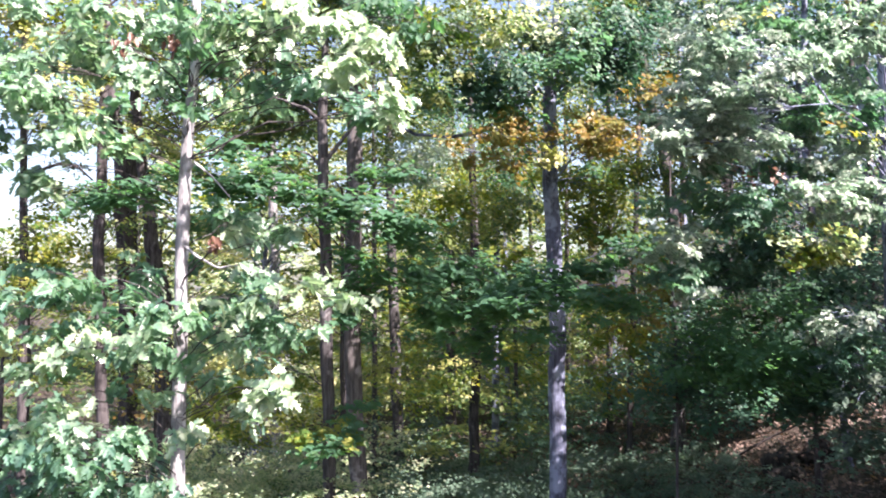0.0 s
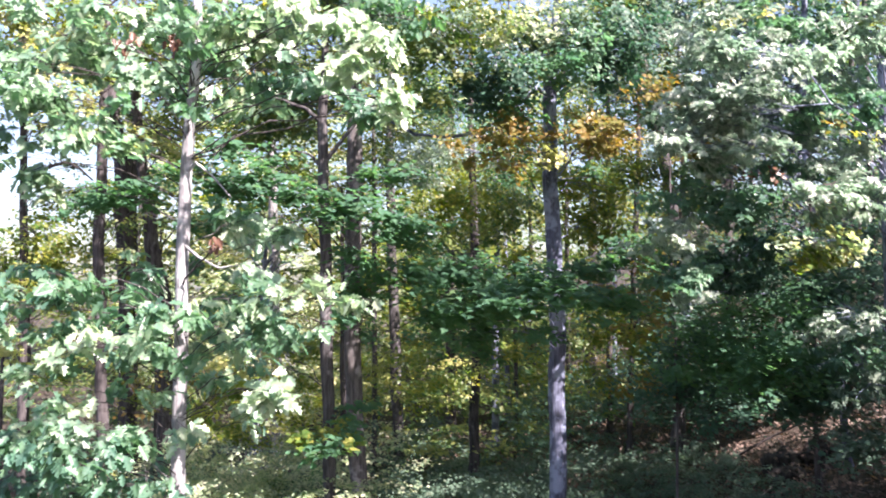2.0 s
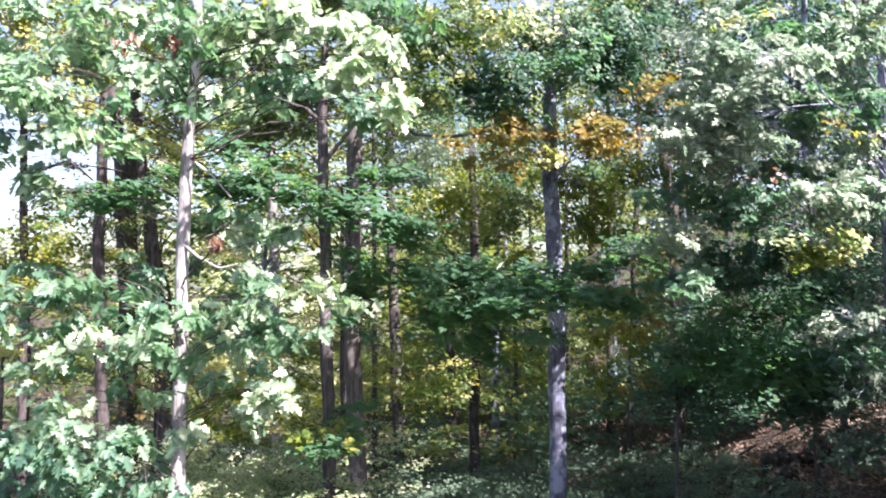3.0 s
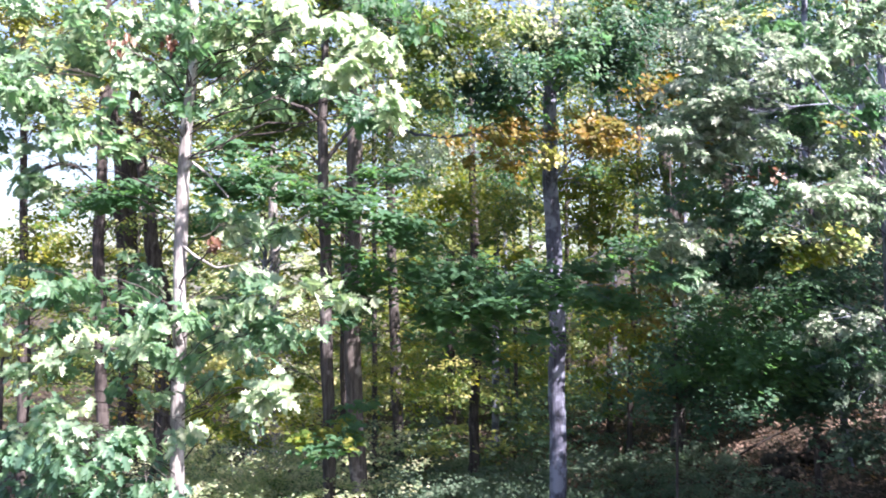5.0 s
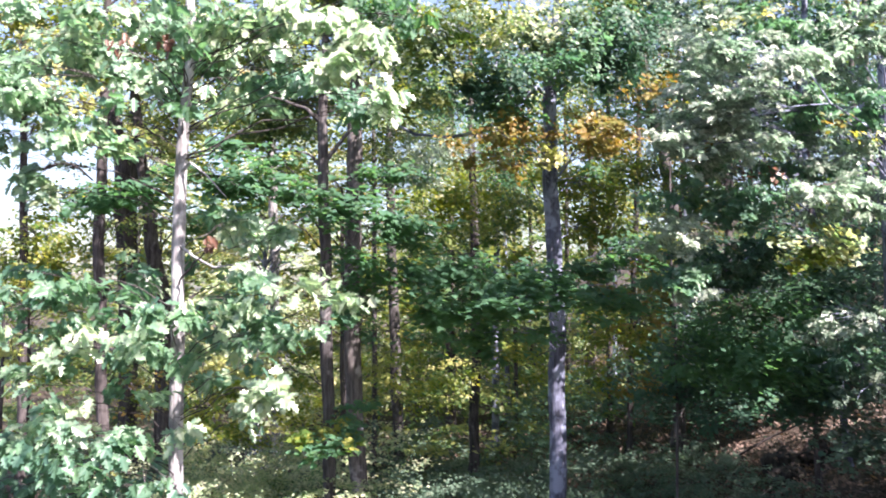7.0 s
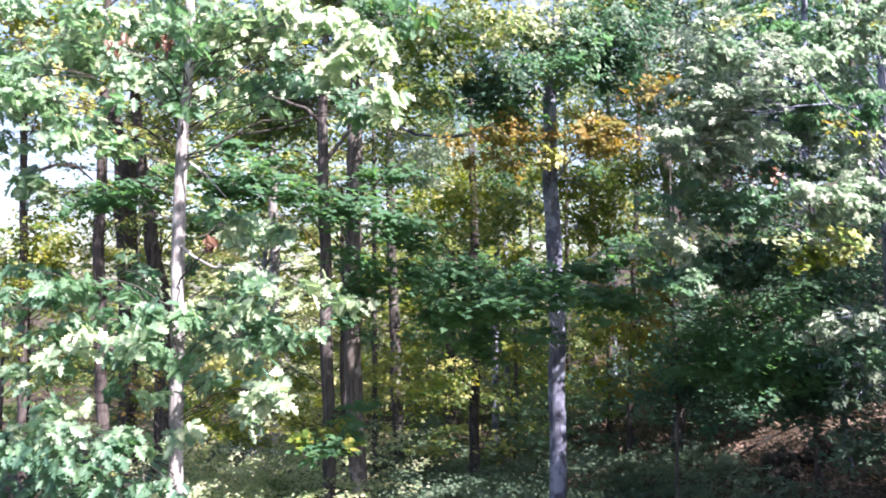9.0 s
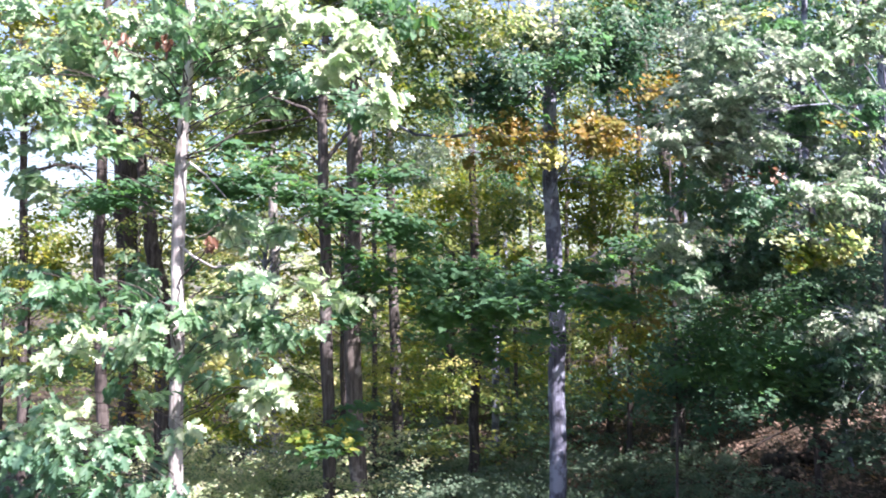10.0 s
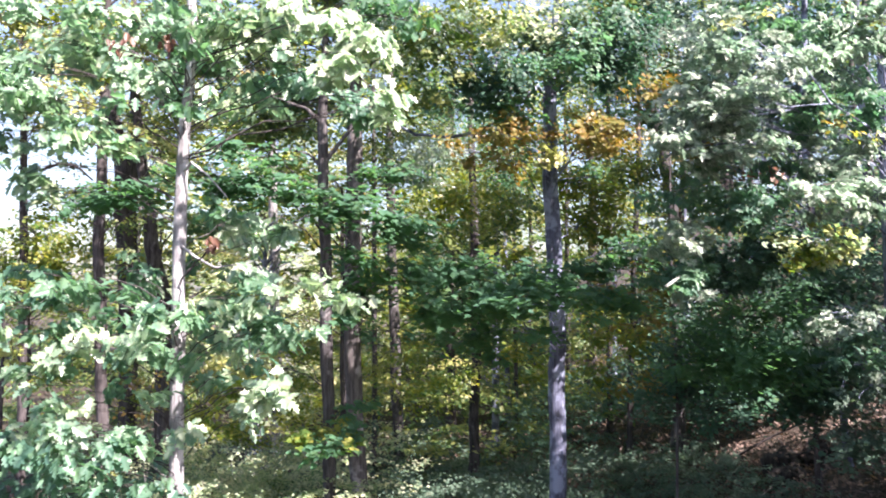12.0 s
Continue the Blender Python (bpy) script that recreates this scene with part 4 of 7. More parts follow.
SWAY.append((brown.branch((-5.17, 14.5, 7.19), (0.72, 0.58, 0.22), 249, MAPLE_GREEN, 0.148, PALMATE, droop=0.10, flat=0.19, twigs=14, face=(0.1, -0.3, 0.9)), 6))
SWAY.append((brown.branch((-5.53, 14.2, 7.01), (0.54, 0.43, 0.26), 220, MAPLE_GREEN, 0.148, PALMATE, droop=0.10, flat=0.19, twigs=14, face=(0.1, -0.3, 0.9)), 6))
SWAY.append((ash.branch((-3.4, 14.0, 7.23), (0.80, 0.64, 0.26), 357, MAPLE_GREEN, 0.148, PALMATE, droop=0.10, flat=0.19, twigs=14, face=(0.1, -0.3, 0.9)), 6))
SWAY.append((ash.branch((-2.9, 14.3, 7.6), (0.66, 0.52, 0.31), 279, MAPLE_GREEN, 0.148, PALMATE, droop=0.10, flat=0.19, twigs=14, face=(0.1, -0.3, 0.9)), 6))
SWAY.append((ash.branch((-3.72, 14.5, 7.97), (0.66, 0.53, 0.24), 225, MAPLE_GREEN, 0.148, PALMATE, droop=0.10, flat=0.19, twigs=14, face=(0.1, -0.3, 0.9)), 6))
SWAY.append((ash.branch((-2.28, 14.0, 7.13), (0.64, 0.51, 0.19), 214, MAPLE_GREEN, 0.148, PALMATE, droop=0.10, flat=0.19, twigs=14, face=(0.1, -0.3, 0.9)), 6))
SWAY.append((rough.branch((-1.34, 14.0, 7.04), (0.75, 0.60, 0.21), 370, MAPLE_GREEN, 0.148, PALMATE, droop=0.10, flat=0.19, twigs=14, face=(0.1, -0.3, 0.9)), 6))
SWAY.append((rough.branch((-0.86, 13.8, 6.6), (0.63, 0.51, 0.27), 364, MAPLE_GREEN, 0.148, PALMATE, droop=0.10, flat=0.19, twigs=14, face=(0.1, -0.3, 0.9)), 6))
SWAY.append((rough.branch((-1.74, 14.2, 6.77), (0.54, 0.43, 0.22), 198, MAPLE_GREEN, 0.148, PALMATE, droop=0.10, flat=0.19, twigs=14, face=(0.1, -0.3, 0.9)), 6))
SWAY.append((ash.branch((-3.49, 14.4, 6.84), (0.55, 0.44, 0.22), 146, MAPLE_GREEN, 0.148, PALMATE, droop=0.10, flat=0.19, twigs=14, face=(0.1, -0.3, 0.9)), 6))
SWAY.append((rough.branch((-0.62, 14.5, 5.69), (0.72, 0.58, 0.31), 423, MAPLE_GREEN, 0.148, PALMATE, droop=0.10, flat=0.19, twigs=14, face=(0.1, -0.3, 0.9)), 6))
SWAY.append((rough.branch((-0.99, 14.3, 5.22), (0.66, 0.52, 0.22), 195, MAPLE_GREEN, 0.148, PALMATE, droop=0.10, flat=0.19, twigs=14, face=(0.1, -0.3, 0.9)), 6))
SWAY.append((dark.branch((0.06, 14.8, 5.3), (0.85, 0.68, 0.34), 807, MAPLE_GREEN, 0.148, PALMATE, droop=0.10, flat=0.19, twigs=14, face=(0.1, -0.3, 0.9)), 6))
SWAY.append((big.branch((1.12, 14.6, 5.26), (0.89, 0.71, 0.29), 762, MAPLE_GREEN, 0.148, PALMATE, droop=0.10, flat=0.19, twigs=14, face=(0.1, -0.3, 0.9)), 6))
SWAY.append((big.branch((2.22, 14.8, 5.5), (0.73, 0.59, 0.25), 513, MAPLE_GREEN, 0.148, PALMATE, droop=0.10, flat=0.19, twigs=14, face=(0.1, -0.3, 0.9)), 6))
SWAY.append((big.branch((1.65, 15.0, 5.7), (0.80, 0.64, 0.21), 394, MAPLE_GREEN, 0.148, PALMATE, droop=0.10, flat=0.19, twigs=14, face=(0.1, -0.3, 0.9)), 6))
SWAY.append((dark.branch((0.16, 15.5, 5.91), (0.83, 0.66, 0.26), 484, MAPLE_GREEN, 0.148, PALMATE, droop=0.10, flat=0.19, twigs=14, face=(0.1, -0.3, 0.9)), 6))
SWAY.append((big.branch((2.93, 16, 5.92), (0.61, 0.49, 0.32), 408, MAPLE_GREEN, 0.148, PALMATE, droop=0.10, flat=0.19, twigs=14, face=(0.1, -0.3, 0.9)), 6))
SWAY.append((rough.branch((-1.87, 15.5, 2.75), (0.59, 0.47, 0.24), 265, MAPLE_GREEN, 0.148, PALMATE, droop=0.10, flat=0.19, twigs=14, face=(0.1, -0.3, 0.9)), 6))
SWAY.append((ash.branch((-2.48, 15.8, 3.01), (0.54, 0.43, 0.34), 309, MAPLE_TURNING, 0.148, PALMATE, droop=0.10, flat=0.19, twigs=14, face=(0.1, -0.3, 0.9)), 6))
SWAY.append((ash.branch((-1.96, 16.2, 3.37), (0.37, 0.35, 0.25), 103, MAPLE_GREEN, 0.148, PALMATE, droop=0.10, flat=0.19, twigs=14, face=(0.1, -0.3, 0.9)), 6))

SWAY.append((white.branch((-5.35, 20.0, 7.0), (0.55, 0.45, 0.4), 420, SHRUB_SUNLIT, 0.12, PALMATE, droop=0.12, flat=0.3, face=(0.1, -0.3, 0.9)), 6))

# ---- upper canopy ----
SWAY.append((big.branch((0.16, 15.0, 9.83), (0.86, 0.69, 0.52), 1430, WOOD_GREEN, 0.11, PALMATE, droop=0.25, flat=0.45), 7))
SWAY.append((big.branch((0.78, 15.2, 9.27), (0.81, 0.65, 0.46), 1392, SHADE_GREEN, 0.11, PALMATE, droop=0.25, flat=0.45), 7))
SWAY.append((big.branch((-0.25, 15.5, 10.51), (0.71, 0.57, 0.47), 853, OAK_GREY, 0.11, SPIKY, droop=0.25, flat=0.45), 7))
SWAY.append((big.branch((1.55, 15.8, 10.44), (0.97, 0.77, 0.42), 1150, SHRUB_SUNLIT, 0.11, PALMATE, droop=0.25, flat=0.45), 7))
SWAY.append((big.branch((2.27, 15.6, 10.33), (0.71, 0.57, 0.30), 785, WEED_GREEN, 0.11, PALMATE, droop=0.25, flat=0.45), 7))
SWAY.append((big.branch((2.02, 15.3, 9.71), (0.88, 0.70, 0.30), 1105, OAK_SHADED, 0.11, PALMATE, droop=0.25, flat=0.45), 7))
SWAY.append((big.branch((3.4, 16.5, 10.61), (0.82, 0.66, 0.57), 1821, SHADE_GREEN, 0.11, PALMATE, droop=0.25, flat=0.45), 7))
SWAY.append((big.branch((3.38, 17, 9.95), (0.71, 0.57, 0.52), 1112, SHADE_GREEN, 0.11, PALMATE, droop=0.25, flat=0.45), 7))
SWAY.append((big.branch((1.03, 16, 8.93), (0.73, 0.59, 0.37), 868, MAPLE_GREEN, 0.11, PALMATE, droop=0.25, flat=0.45), 7))
SWAY.append((rough.branch((-0.5, 17, 9.37), (0.65, 0.52, 0.52), 855, WOOD_GREEN, 0.11, PALMATE, droop=0.25, flat=0.45), 7))
SWAY.append((rough.branch((-0.75, 17.5, 10.56), (0.53, 0.43, 0.60), 890, OAK_GREY, 0.11, SPIKY, droop=0.25, flat=0.45), 7))
SWAY.append((big.branch((-0.17, 18.5, 8.59), (0.85, 0.68, 0.42), 1203, OAK_GREY, 0.1, SPIKY, droop=0.25, flat=0.45), 7))
SWAY.append((rough.branch((-0.56, 19, 8.16), (0.65, 0.52, 0.44), 1031, OAK_GREY, 0.1, SPIKY, droop=0.25, flat=0.45), 7))
SWAY.append((back_r.branch((4.8, 18, 11.07), (0.82, 0.66, 0.62), 1285, OAK_GREY, 0.12, SPIKY, droop=0.25, flat=0.45), 7))
SWAY.append((rough.branch((-1.54, 17, 11.23), (0.78, 0.62, 0.52), 1213, MAPLE_GREEN, 0.11, PALMATE, droop=0.25, flat=0.45), 7))
SWAY.append((ash.branch((-3.28, 18.5, 9.59), (0.85, 0.68, 0.71), 1381, WOOD_GREEN, 0.11, PALMATE, droop=0.25, flat=0.45), 7))
SWAY.append((slim.branch((-8.02, 18, 9.6), (0.82, 0.66, 0.41), 470, MAPLE_YELLOW, 0.11, PALMATE, droop=0.25, flat=0.45), 7))
SWAY.append((slim.branch((-9.15, 18, 11.44), (0.69, 0.55, 0.55), 523, MAPLE_YELLOW, 0.11, PALMATE, droop=0.25, flat=0.45), 7))
SWAY.append((brown.branch((-8.43, 18, 11.56), (0.96, 0.77, 0.55), 1220, MAPLE_TURNING, 0.11, PALMATE, droop=0.25, flat=0.45), 7))
SWAY.append((brown.branch((-6.88, 20, 9.24), (0.61, 0.49, 0.38), 258, MAPLE_YELLOW, 0.11, PALMATE, droop=0.25, flat=0.45), 7))
SWAY.append((brown.branch((-5.55, 20, 9.31), (0.46, 0.37, 0.31), 174, MAPLE_YELLOW, 0.11, PALMATE, droop=0.25, flat=0.45), 7))
SWAY.append((slim.branch((-9.1, 20, 6.56), (1.07, 0.86, 0.46), 820, MAPLE_TURNING, 0.1, PALMATE, droop=0.25, flat=0.45), 7))
SWAY.append((slim.branch((-9.62, 20, 6.16), (0.76, 0.61, 0.61), 1563, MAPLE_TURNING, 0.1, PALMATE, droop=0.25, flat=0.45), 7))
SWAY.append((white.branch((-6.06, 22, 7.25), (0.42, 0.35, 0.50), 351, MAPLE_YELLOW, 0.11, PALMATE, droop=0.25, flat=0.45), 7))
SWAY.append((white.branch((-5.86, 22, 3.18), (0.67, 0.54, 0.50), 562, MAPLE_AMBER, 0.11, PALMATE, droop=0.25, flat=0.45), 7))
SWAY.append((rough.branch((-2.64, 17.5, 11.28), (0.80, 0.64, 0.53), 1285, WOOD_GREEN, 0.11, PALMATE, droop=0.25, flat=0.45), 7))
SWAY.append((rough.branch((-1.14, 18, 11.07), (0.69, 0.55, 0.55), 1046, MAPLE_GREEN, 0.11, PALMATE, droop=0.25, flat=0.45), 7))
SWAY.append((ash.branch((-4.53, 19, 10.99), (1.02, 0.81, 0.73), 2040, WOOD_GREEN, 0.11, PALMATE, droop=0.25, flat=0.45), 7))
SWAY.append((ash.branch((-3.87, 19, 9.18), (0.87, 0.70, 0.44), 1049, WOOD_GREEN, 0.11, PALMATE, droop=0.25, flat=0.45), 7))
SWAY.append((big.branch((0.53, 17, 11.11), (0.91, 0.73, 0.45), 1143, MAPLE_TURNING, 0.11, PALMATE, droop=0.25, flat=0.45), 7))
SWAY.append((big.branch((3.14, 17.5, 11.4), (0.80, 0.64, 0.40), 964, WOOD_GREEN, 0.11, PALMATE, droop=0.25, flat=0.45), 7))
SWAY.append((forked.branch((-6.73, 22, 12.31), (1.34, 1.08, 0.84), 2189, WOOD_GREEN, 0.12, PALMATE, droop=0.25, flat=0.45), 7))
SWAY.append((big.branch((4.2, 18, 11.56), (0.82, 0.66, 0.41), 1020, SHADE_GREEN, 0.11, PALMATE, droop=0.25, flat=0.45), 7))
SWAY.append((dark.branch((0.23, 22, 7.99), (1.18, 0.94, 0.67), 2188, MAPLE_TURNING, 0.11, PALMATE, droop=0.25, flat=0.45), 7))
SWAY.append((dark.branch((1.78, 23, 7.49), (1.05, 0.84, 0.53), 1281, WOOD_GREEN, 0.11, PALMATE, droop=0.25, flat=0.45), 7))
SWAY.append((big.branch((3.42, 20, 8.03), (0.92, 0.73, 0.61), 1679, MAPLE_TURNING, 0.11, PALMATE, droop=0.25, flat=0.45), 7))
SWAY.append((big.branch((3.58, 21, 7.03), (0.80, 0.64, 0.64), 1542, MAPLE_TURNING, 0.11, PALMATE, droop=0.25, flat=0.45), 7))
SWAY.append((dark.branch((-0.89, 21, 3.7), (0.96, 0.77, 0.64), 700, MAPLE_TURNING, 0.11, PALMATE, droop=0.25, flat=0.45), 7))
SWAY.append((dark.branch((1.69, 22, 3.76), (0.84, 0.67, 0.59), 420, MAPLE_TURNING, 0.11, PALMATE, droop=0.25, flat=0.45), 7))
SWAY.append((sap_b.branch((4.04, 23, 3.38), (1.05, 0.84, 0.70), 500, MAPLE_TURNING, 0.11, PALMATE, droop=0.25, flat=0.45), 7))
SWAY.append((ash.branch((-3.49, 20, 3.92), (0.61, 0.49, 0.76), 450, MAPLE_TURNING, 0.11, PALMATE, droop=0.25, flat=0.45), 7))
SWAY.append((big.branch((3.0, 16.8, 8.7), (0.66, 0.6, 0.38), 900, MAPLE_AMBER, 0.1, PALMATE, droop=0.25, flat=0.45), 7))
SWAY.append((big.branch((1.4, 15.4, 8.45), (0.42, 0.38, 0.36), 340, MAPLE_AMBER, 0.1, PALMATE, droop=0.25, flat=0.45), 7))
SWAY.append((big.branch((3.4, 16.6, 8.44), (0.51, 0.41, 0.32), 430, MAPLE_AMBER, 0.1, PALMATE, droop=0.25, flat=0.45), 7))
SWAY.append((big.branch((0.86, 15.2, 7.89), (0.66, 0.5, 0.36), 480, MAPLE_AMBER, 0.1, PALMATE, droop=0.25, flat=0.45), 7))
SWAY.append((sap_a.branch((5.05, 20, 10.19), (0.84, 0.67, 0.34), 709, MAPLE_AMBER, 0.1, PALMATE, droop=0.25, flat=0.45), 7))
SWAY.append((big.branch((2.05, 16.5, 8.2), (0.38, 0.35, 0.28), 210, MAPLE_YELLOW, 0.1, PALMATE, droop=0.25, flat=0.45), 7))
SWAY.append((sap_a.branch((4.94, 21, 4.25), (0.72, 0.58, 0.40), 969, MAPLE_TURNING, 0.1, PALMATE, droop=0.25, flat=0.45), 7))
SWAY.append((sap_b.branch((4.7, 24, 4.39), (0.73, 0.59, 0.64), 1050, MAPLE_TURNING, 0.1, PALMATE, droop=0.25, flat=0.45), 7))
SWAY.append((sap_a.branch((5.78, 22, 5.5), (0.50, 0.40, 0.67), 567, MAPLE_AMBER, 0.1, PALMATE, droop=0.25, flat=0.45), 7))
SWAY.append((sap_a.branch((5.75, 23, 6.87), (0.61, 0.49, 0.53), 1085, MAPLE_TURNING, 0.1, PALMATE, droop=0.25, flat=0.45), 7))

# ---- amber sprays in the sun on either side of the lichened stem ----
for cx, cy, cz, n in ((2.55, 14.9, 8.05, 230), (3.1, 15.1, 8.4, 180), (3.8, 15.0, 9.1, 260), (1.1, 15.0, 8.3, 200)):
    SWAY.append((big.branch((cx, cy, cz), (0.48, 0.4, 0.26), n, MAPLE_AMBER, 0.11, PALMATE, droop=0.2, flat=0.35), 7))

# ---- single sprays deep between the trunks, the palest with sunlight put into the leaf colour ----
for tree, cx, cy, cz, m in ((twin, -1.2, 26.4, 4.2, MAPLE_TURNING), (far_a, 0.1, 31.0, 4.4, SHRUB_SUNLIT), (far_a, -0.6, 32.0, 3.2, SHRUB_SUNLIT), (far_b, 2.3, 28.5, 3.6, MAPLE_TURNING), (far_c, 5.6, 35.0, 3.4, SHRUB_SUNLIT), (far_c, 6.4, 36.0, 5.2, MAPLE_TURNING), (twin, -2.6, 26.0, 4.6, SHRUB_SUNLIT), (far_b, 1.2, 28.8, 2.4, SHRUB_SUNLIT)):
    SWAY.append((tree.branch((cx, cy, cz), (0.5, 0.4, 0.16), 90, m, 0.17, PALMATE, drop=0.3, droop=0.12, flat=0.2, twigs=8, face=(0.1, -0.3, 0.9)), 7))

# ---- leaves high between the trunks ----
slim.branch((-9.62, 19, 10.21), (0.87, 0.70, 0.51), 685, WOOD_GREEN, 0.12, PLAIN, droop=0.2, flat=0.5)
slim.branch((-9.27, 19, 11.38), (0.87, 0.70, 0.51), 685, MAPLE_TURNING, 0.12, PLAIN, droop=0.2, flat=0.5)
brown.branch((-8.04, 18, 10.46), (0.82, 0.66, 0.48), 738, WOOD_GREEN, 0.12, PLAIN, droop=0.2, flat=0.5)
brown.branch((-8.41, 20, 11.69), (0.92, 0.73, 0.46), 651, MAPLE_TURNING, 0.12, PLAIN, droop=0.2, flat=0.5)
forked.branch((-8.22, 22, 12.61), (1.01, 0.81, 0.59), 1103, WOOD_GREEN, 0.12, PLAIN, droop=0.2, flat=0.5)
leaning.branch((-6.99, 21, 11.86), (0.96, 0.77, 0.64), 1148, WOOD_GREEN, 0.12, PLAIN, droop=0.2, flat=0.5)
leaning.branch((-5.86, 21, 12.29), (0.96, 0.77, 0.56), 1089, WOOD_GREEN, 0.12, PLAIN, droop=0.2, flat=0.5)
leaning.branch((-6.41, 21, 10.85), (0.96, 0.77, 0.56), 837, MAPLE_TURNING, 0.12, PLAIN, droop=0.2, flat=0.5)
forked.branch((-7.77, 22.5, 11.39), (0.69, 0.55, 0.52), 329, MAPLE_AMBER, 0.12, PLAIN, droop=0.2, flat=0.5)
ash.branch((-4.64, 19.5, 10.87), (0.89, 0.71, 0.60), 1155, WOOD_GREEN, 0.12, PLAIN, droop=0.2, flat=0.5)
ash.branch((-3.9, 18.5, 9.96), (0.85, 0.68, 0.57), 1040, MAPLE_GREEN, 0.12, PLAIN, droop=0.2, flat=0.5)
white.branch((-6.18, 24, 10.64), (1.10, 0.88, 0.64), 1531, WOOD_GREEN, 0.12, PLAIN, droop=0.2, flat=0.5)
white.branch((-5.21, 24, 10.15), (1.10, 0.88, 0.55), 1219, WOOD_GREEN, 0.12, PLAIN, droop=0.2, flat=0.5)
white.branch((-4.26, 24, 11.95), (1.10, 0.88, 0.73), 1625, WOOD_GREEN, 0.12, PLAIN, droop=0.2, flat=0.5)
white.branch((-4.42, 25, 10.69), (1.15, 0.92, 0.76), 1628, WOOD_GREEN, 0.12, PLAIN, droop=0.2, flat=0.5)
leaning.branch((-7.3, 22.5, 10.02), (0.86, 0.69, 0.52), 618, MAPLE_TURNING, 0.12, PLAIN, droop=0.2, flat=0.5)
white.branch((-4.41, 25, 9.17), (0.95, 0.76, 0.76), 1356, WOOD_GREEN, 0.12, PLAIN, droop=0.2, flat=0.5)
white.branch((-6.39, 25, 7.16), (0.95, 0.76, 0.67), 791, MAPLE_YELLOW, 0.12, PLAIN, droop=0.2, flat=0.5)
twin.branch((-2.97, 24, 11.95), (1.10, 0.88, 0.92), 2032, WOOD_GREEN, 0.12, PLAIN, droop=0.2, flat=0.5)
twin.branch((-1.52, 24, 11.62), (1.10, 0.88, 0.92), 1875, WOOD_GREEN, 0.12, PLAIN, droop=0.2, flat=0.5)
twin.branch((-2.24, 25, 10.01), (1.15, 0.92, 0.76), 1356, WOOD_GREEN, 0.12, PLAIN, droop=0.2, flat=0.5)
twin.branch((-0.74, 25, 10.18), (1.15, 0.92, 0.76), 1628, WOOD_GREEN, 0.12, PLAIN, droop=0.2, flat=0.5)
dark.branch((-0.06, 22, 10.66), (1.01, 0.81, 0.67), 1260, MAPLE_GREEN, 0.12, PLAIN, droop=0.2, flat=0.5)
dark.branch((1.13, 22, 12.31), (1.01, 0.81, 0.67), 1260, WOOD_GREEN, 0.12, PLAIN, droop=0.2, flat=0.5)
dark.branch((1.41, 22, 9.77), (1.01, 0.81, 0.67), 1155, MAPLE_GREEN, 0.12, PLAIN, droop=0.2, flat=0.5)
dark.branch((-0.36, 22, 12.31), (1.01, 0.81, 0.67), 1260, WOOD_GREEN, 0.12, PLAIN, droop=0.2, flat=0.5)
forked.branch((-9.31, 26, 10.98), (0.79, 0.64, 0.60), 880, WOOD_GREEN, 0.12, PLAIN, droop=0.2, flat=0.5)
forked.branch((-10.29, 26, 11.95), (0.79, 0.64, 0.60), 880, WOOD_GREEN, 0.12, PLAIN, droop=0.2, flat=0.5)
forked.branch((-8.68, 26, 9.93), (0.79, 0.64, 0.60), 733, WOOD_GREEN, 0.12, PLAIN, droop=0.2, flat=0.5)
dark.branch((1.82, 27, 9.1), (1.03, 0.82, 0.72), 1615, MAPLE_GREEN, 0.12, PLAIN, droop=0.2, flat=0.5)
dark.branch((2.63, 27, 9.46), (0.82, 0.66, 0.62), 949, MAPLE_TURNING, 0.12, PLAIN, droop=0.2, flat=0.5)
dark.branch((2.1, 27, 10.37), (1.03, 0.82, 0.62), 1186, WOOD_GREEN, 0.12, PLAIN, droop=0.2, flat=0.5)
far_b.branch((0.7, 29, 9.17), (1.11, 0.89, 0.89), 1977, MAPLE_TURNING, 0.12, PLAIN, droop=0.2, flat=0.5)
far_b.branch((1.27, 29, 7.81), (1.11, 0.89, 0.89), 1977, MAPLE_YELLOW, 0.12, PLAIN, droop=0.2, flat=0.5)
far_b.branch((0.31, 29, 7.43), (1.11, 0.89, 0.78), 1730, WOOD_GREEN, 0.12, PLAIN, droop=0.2, flat=0.5)
far_b.branch((2.24, 29, 8.98), (1.11, 0.89, 0.89), 1977, MAPLE_TURNING, 0.12, PLAIN, droop=0.2, flat=0.5)
far_b.branch((0.7, 29, 10.54), (1.11, 0.89, 0.78), 1597, WOOD_GREEN, 0.12, PLAIN, droop=0.2, flat=0.5)
twin.branch((-0.76, 26, 3.44), (0.89, 0.71, 0.60), 296, MAPLE_YELLOW, 0.12, PLAIN, droop=0.2, flat=0.5)
twin.branch((-2.13, 26, 3.27), (0.89, 0.71, 0.69), 346, MAPLE_YELLOW, 0.12, PLAIN, droop=0.2, flat=0.5)
twin.branch((-0.41, 26, 2.08), (0.79, 0.64, 0.50), 244, MAPLE_TURNING, 0.12, PLAIN, droop=0.2, flat=0.5)
twin.branch((-3.03, 25, 2.86), (0.76, 0.61, 0.76), 289, MAPLE_YELLOW, 0.12, PLAIN, droop=0.2, flat=0.5)
twin.branch((-2.27, 24, 1.72), (0.92, 0.73, 0.46), 260, WEED_GREEN, 0.12, PLAIN, droop=0.2, flat=0.5)
twin.branch((-0.69, 24, 1.56), (0.92, 0.73, 0.46), 260, WEED_GREEN, 0.12, PLAIN, droop=0.2, flat=0.5)
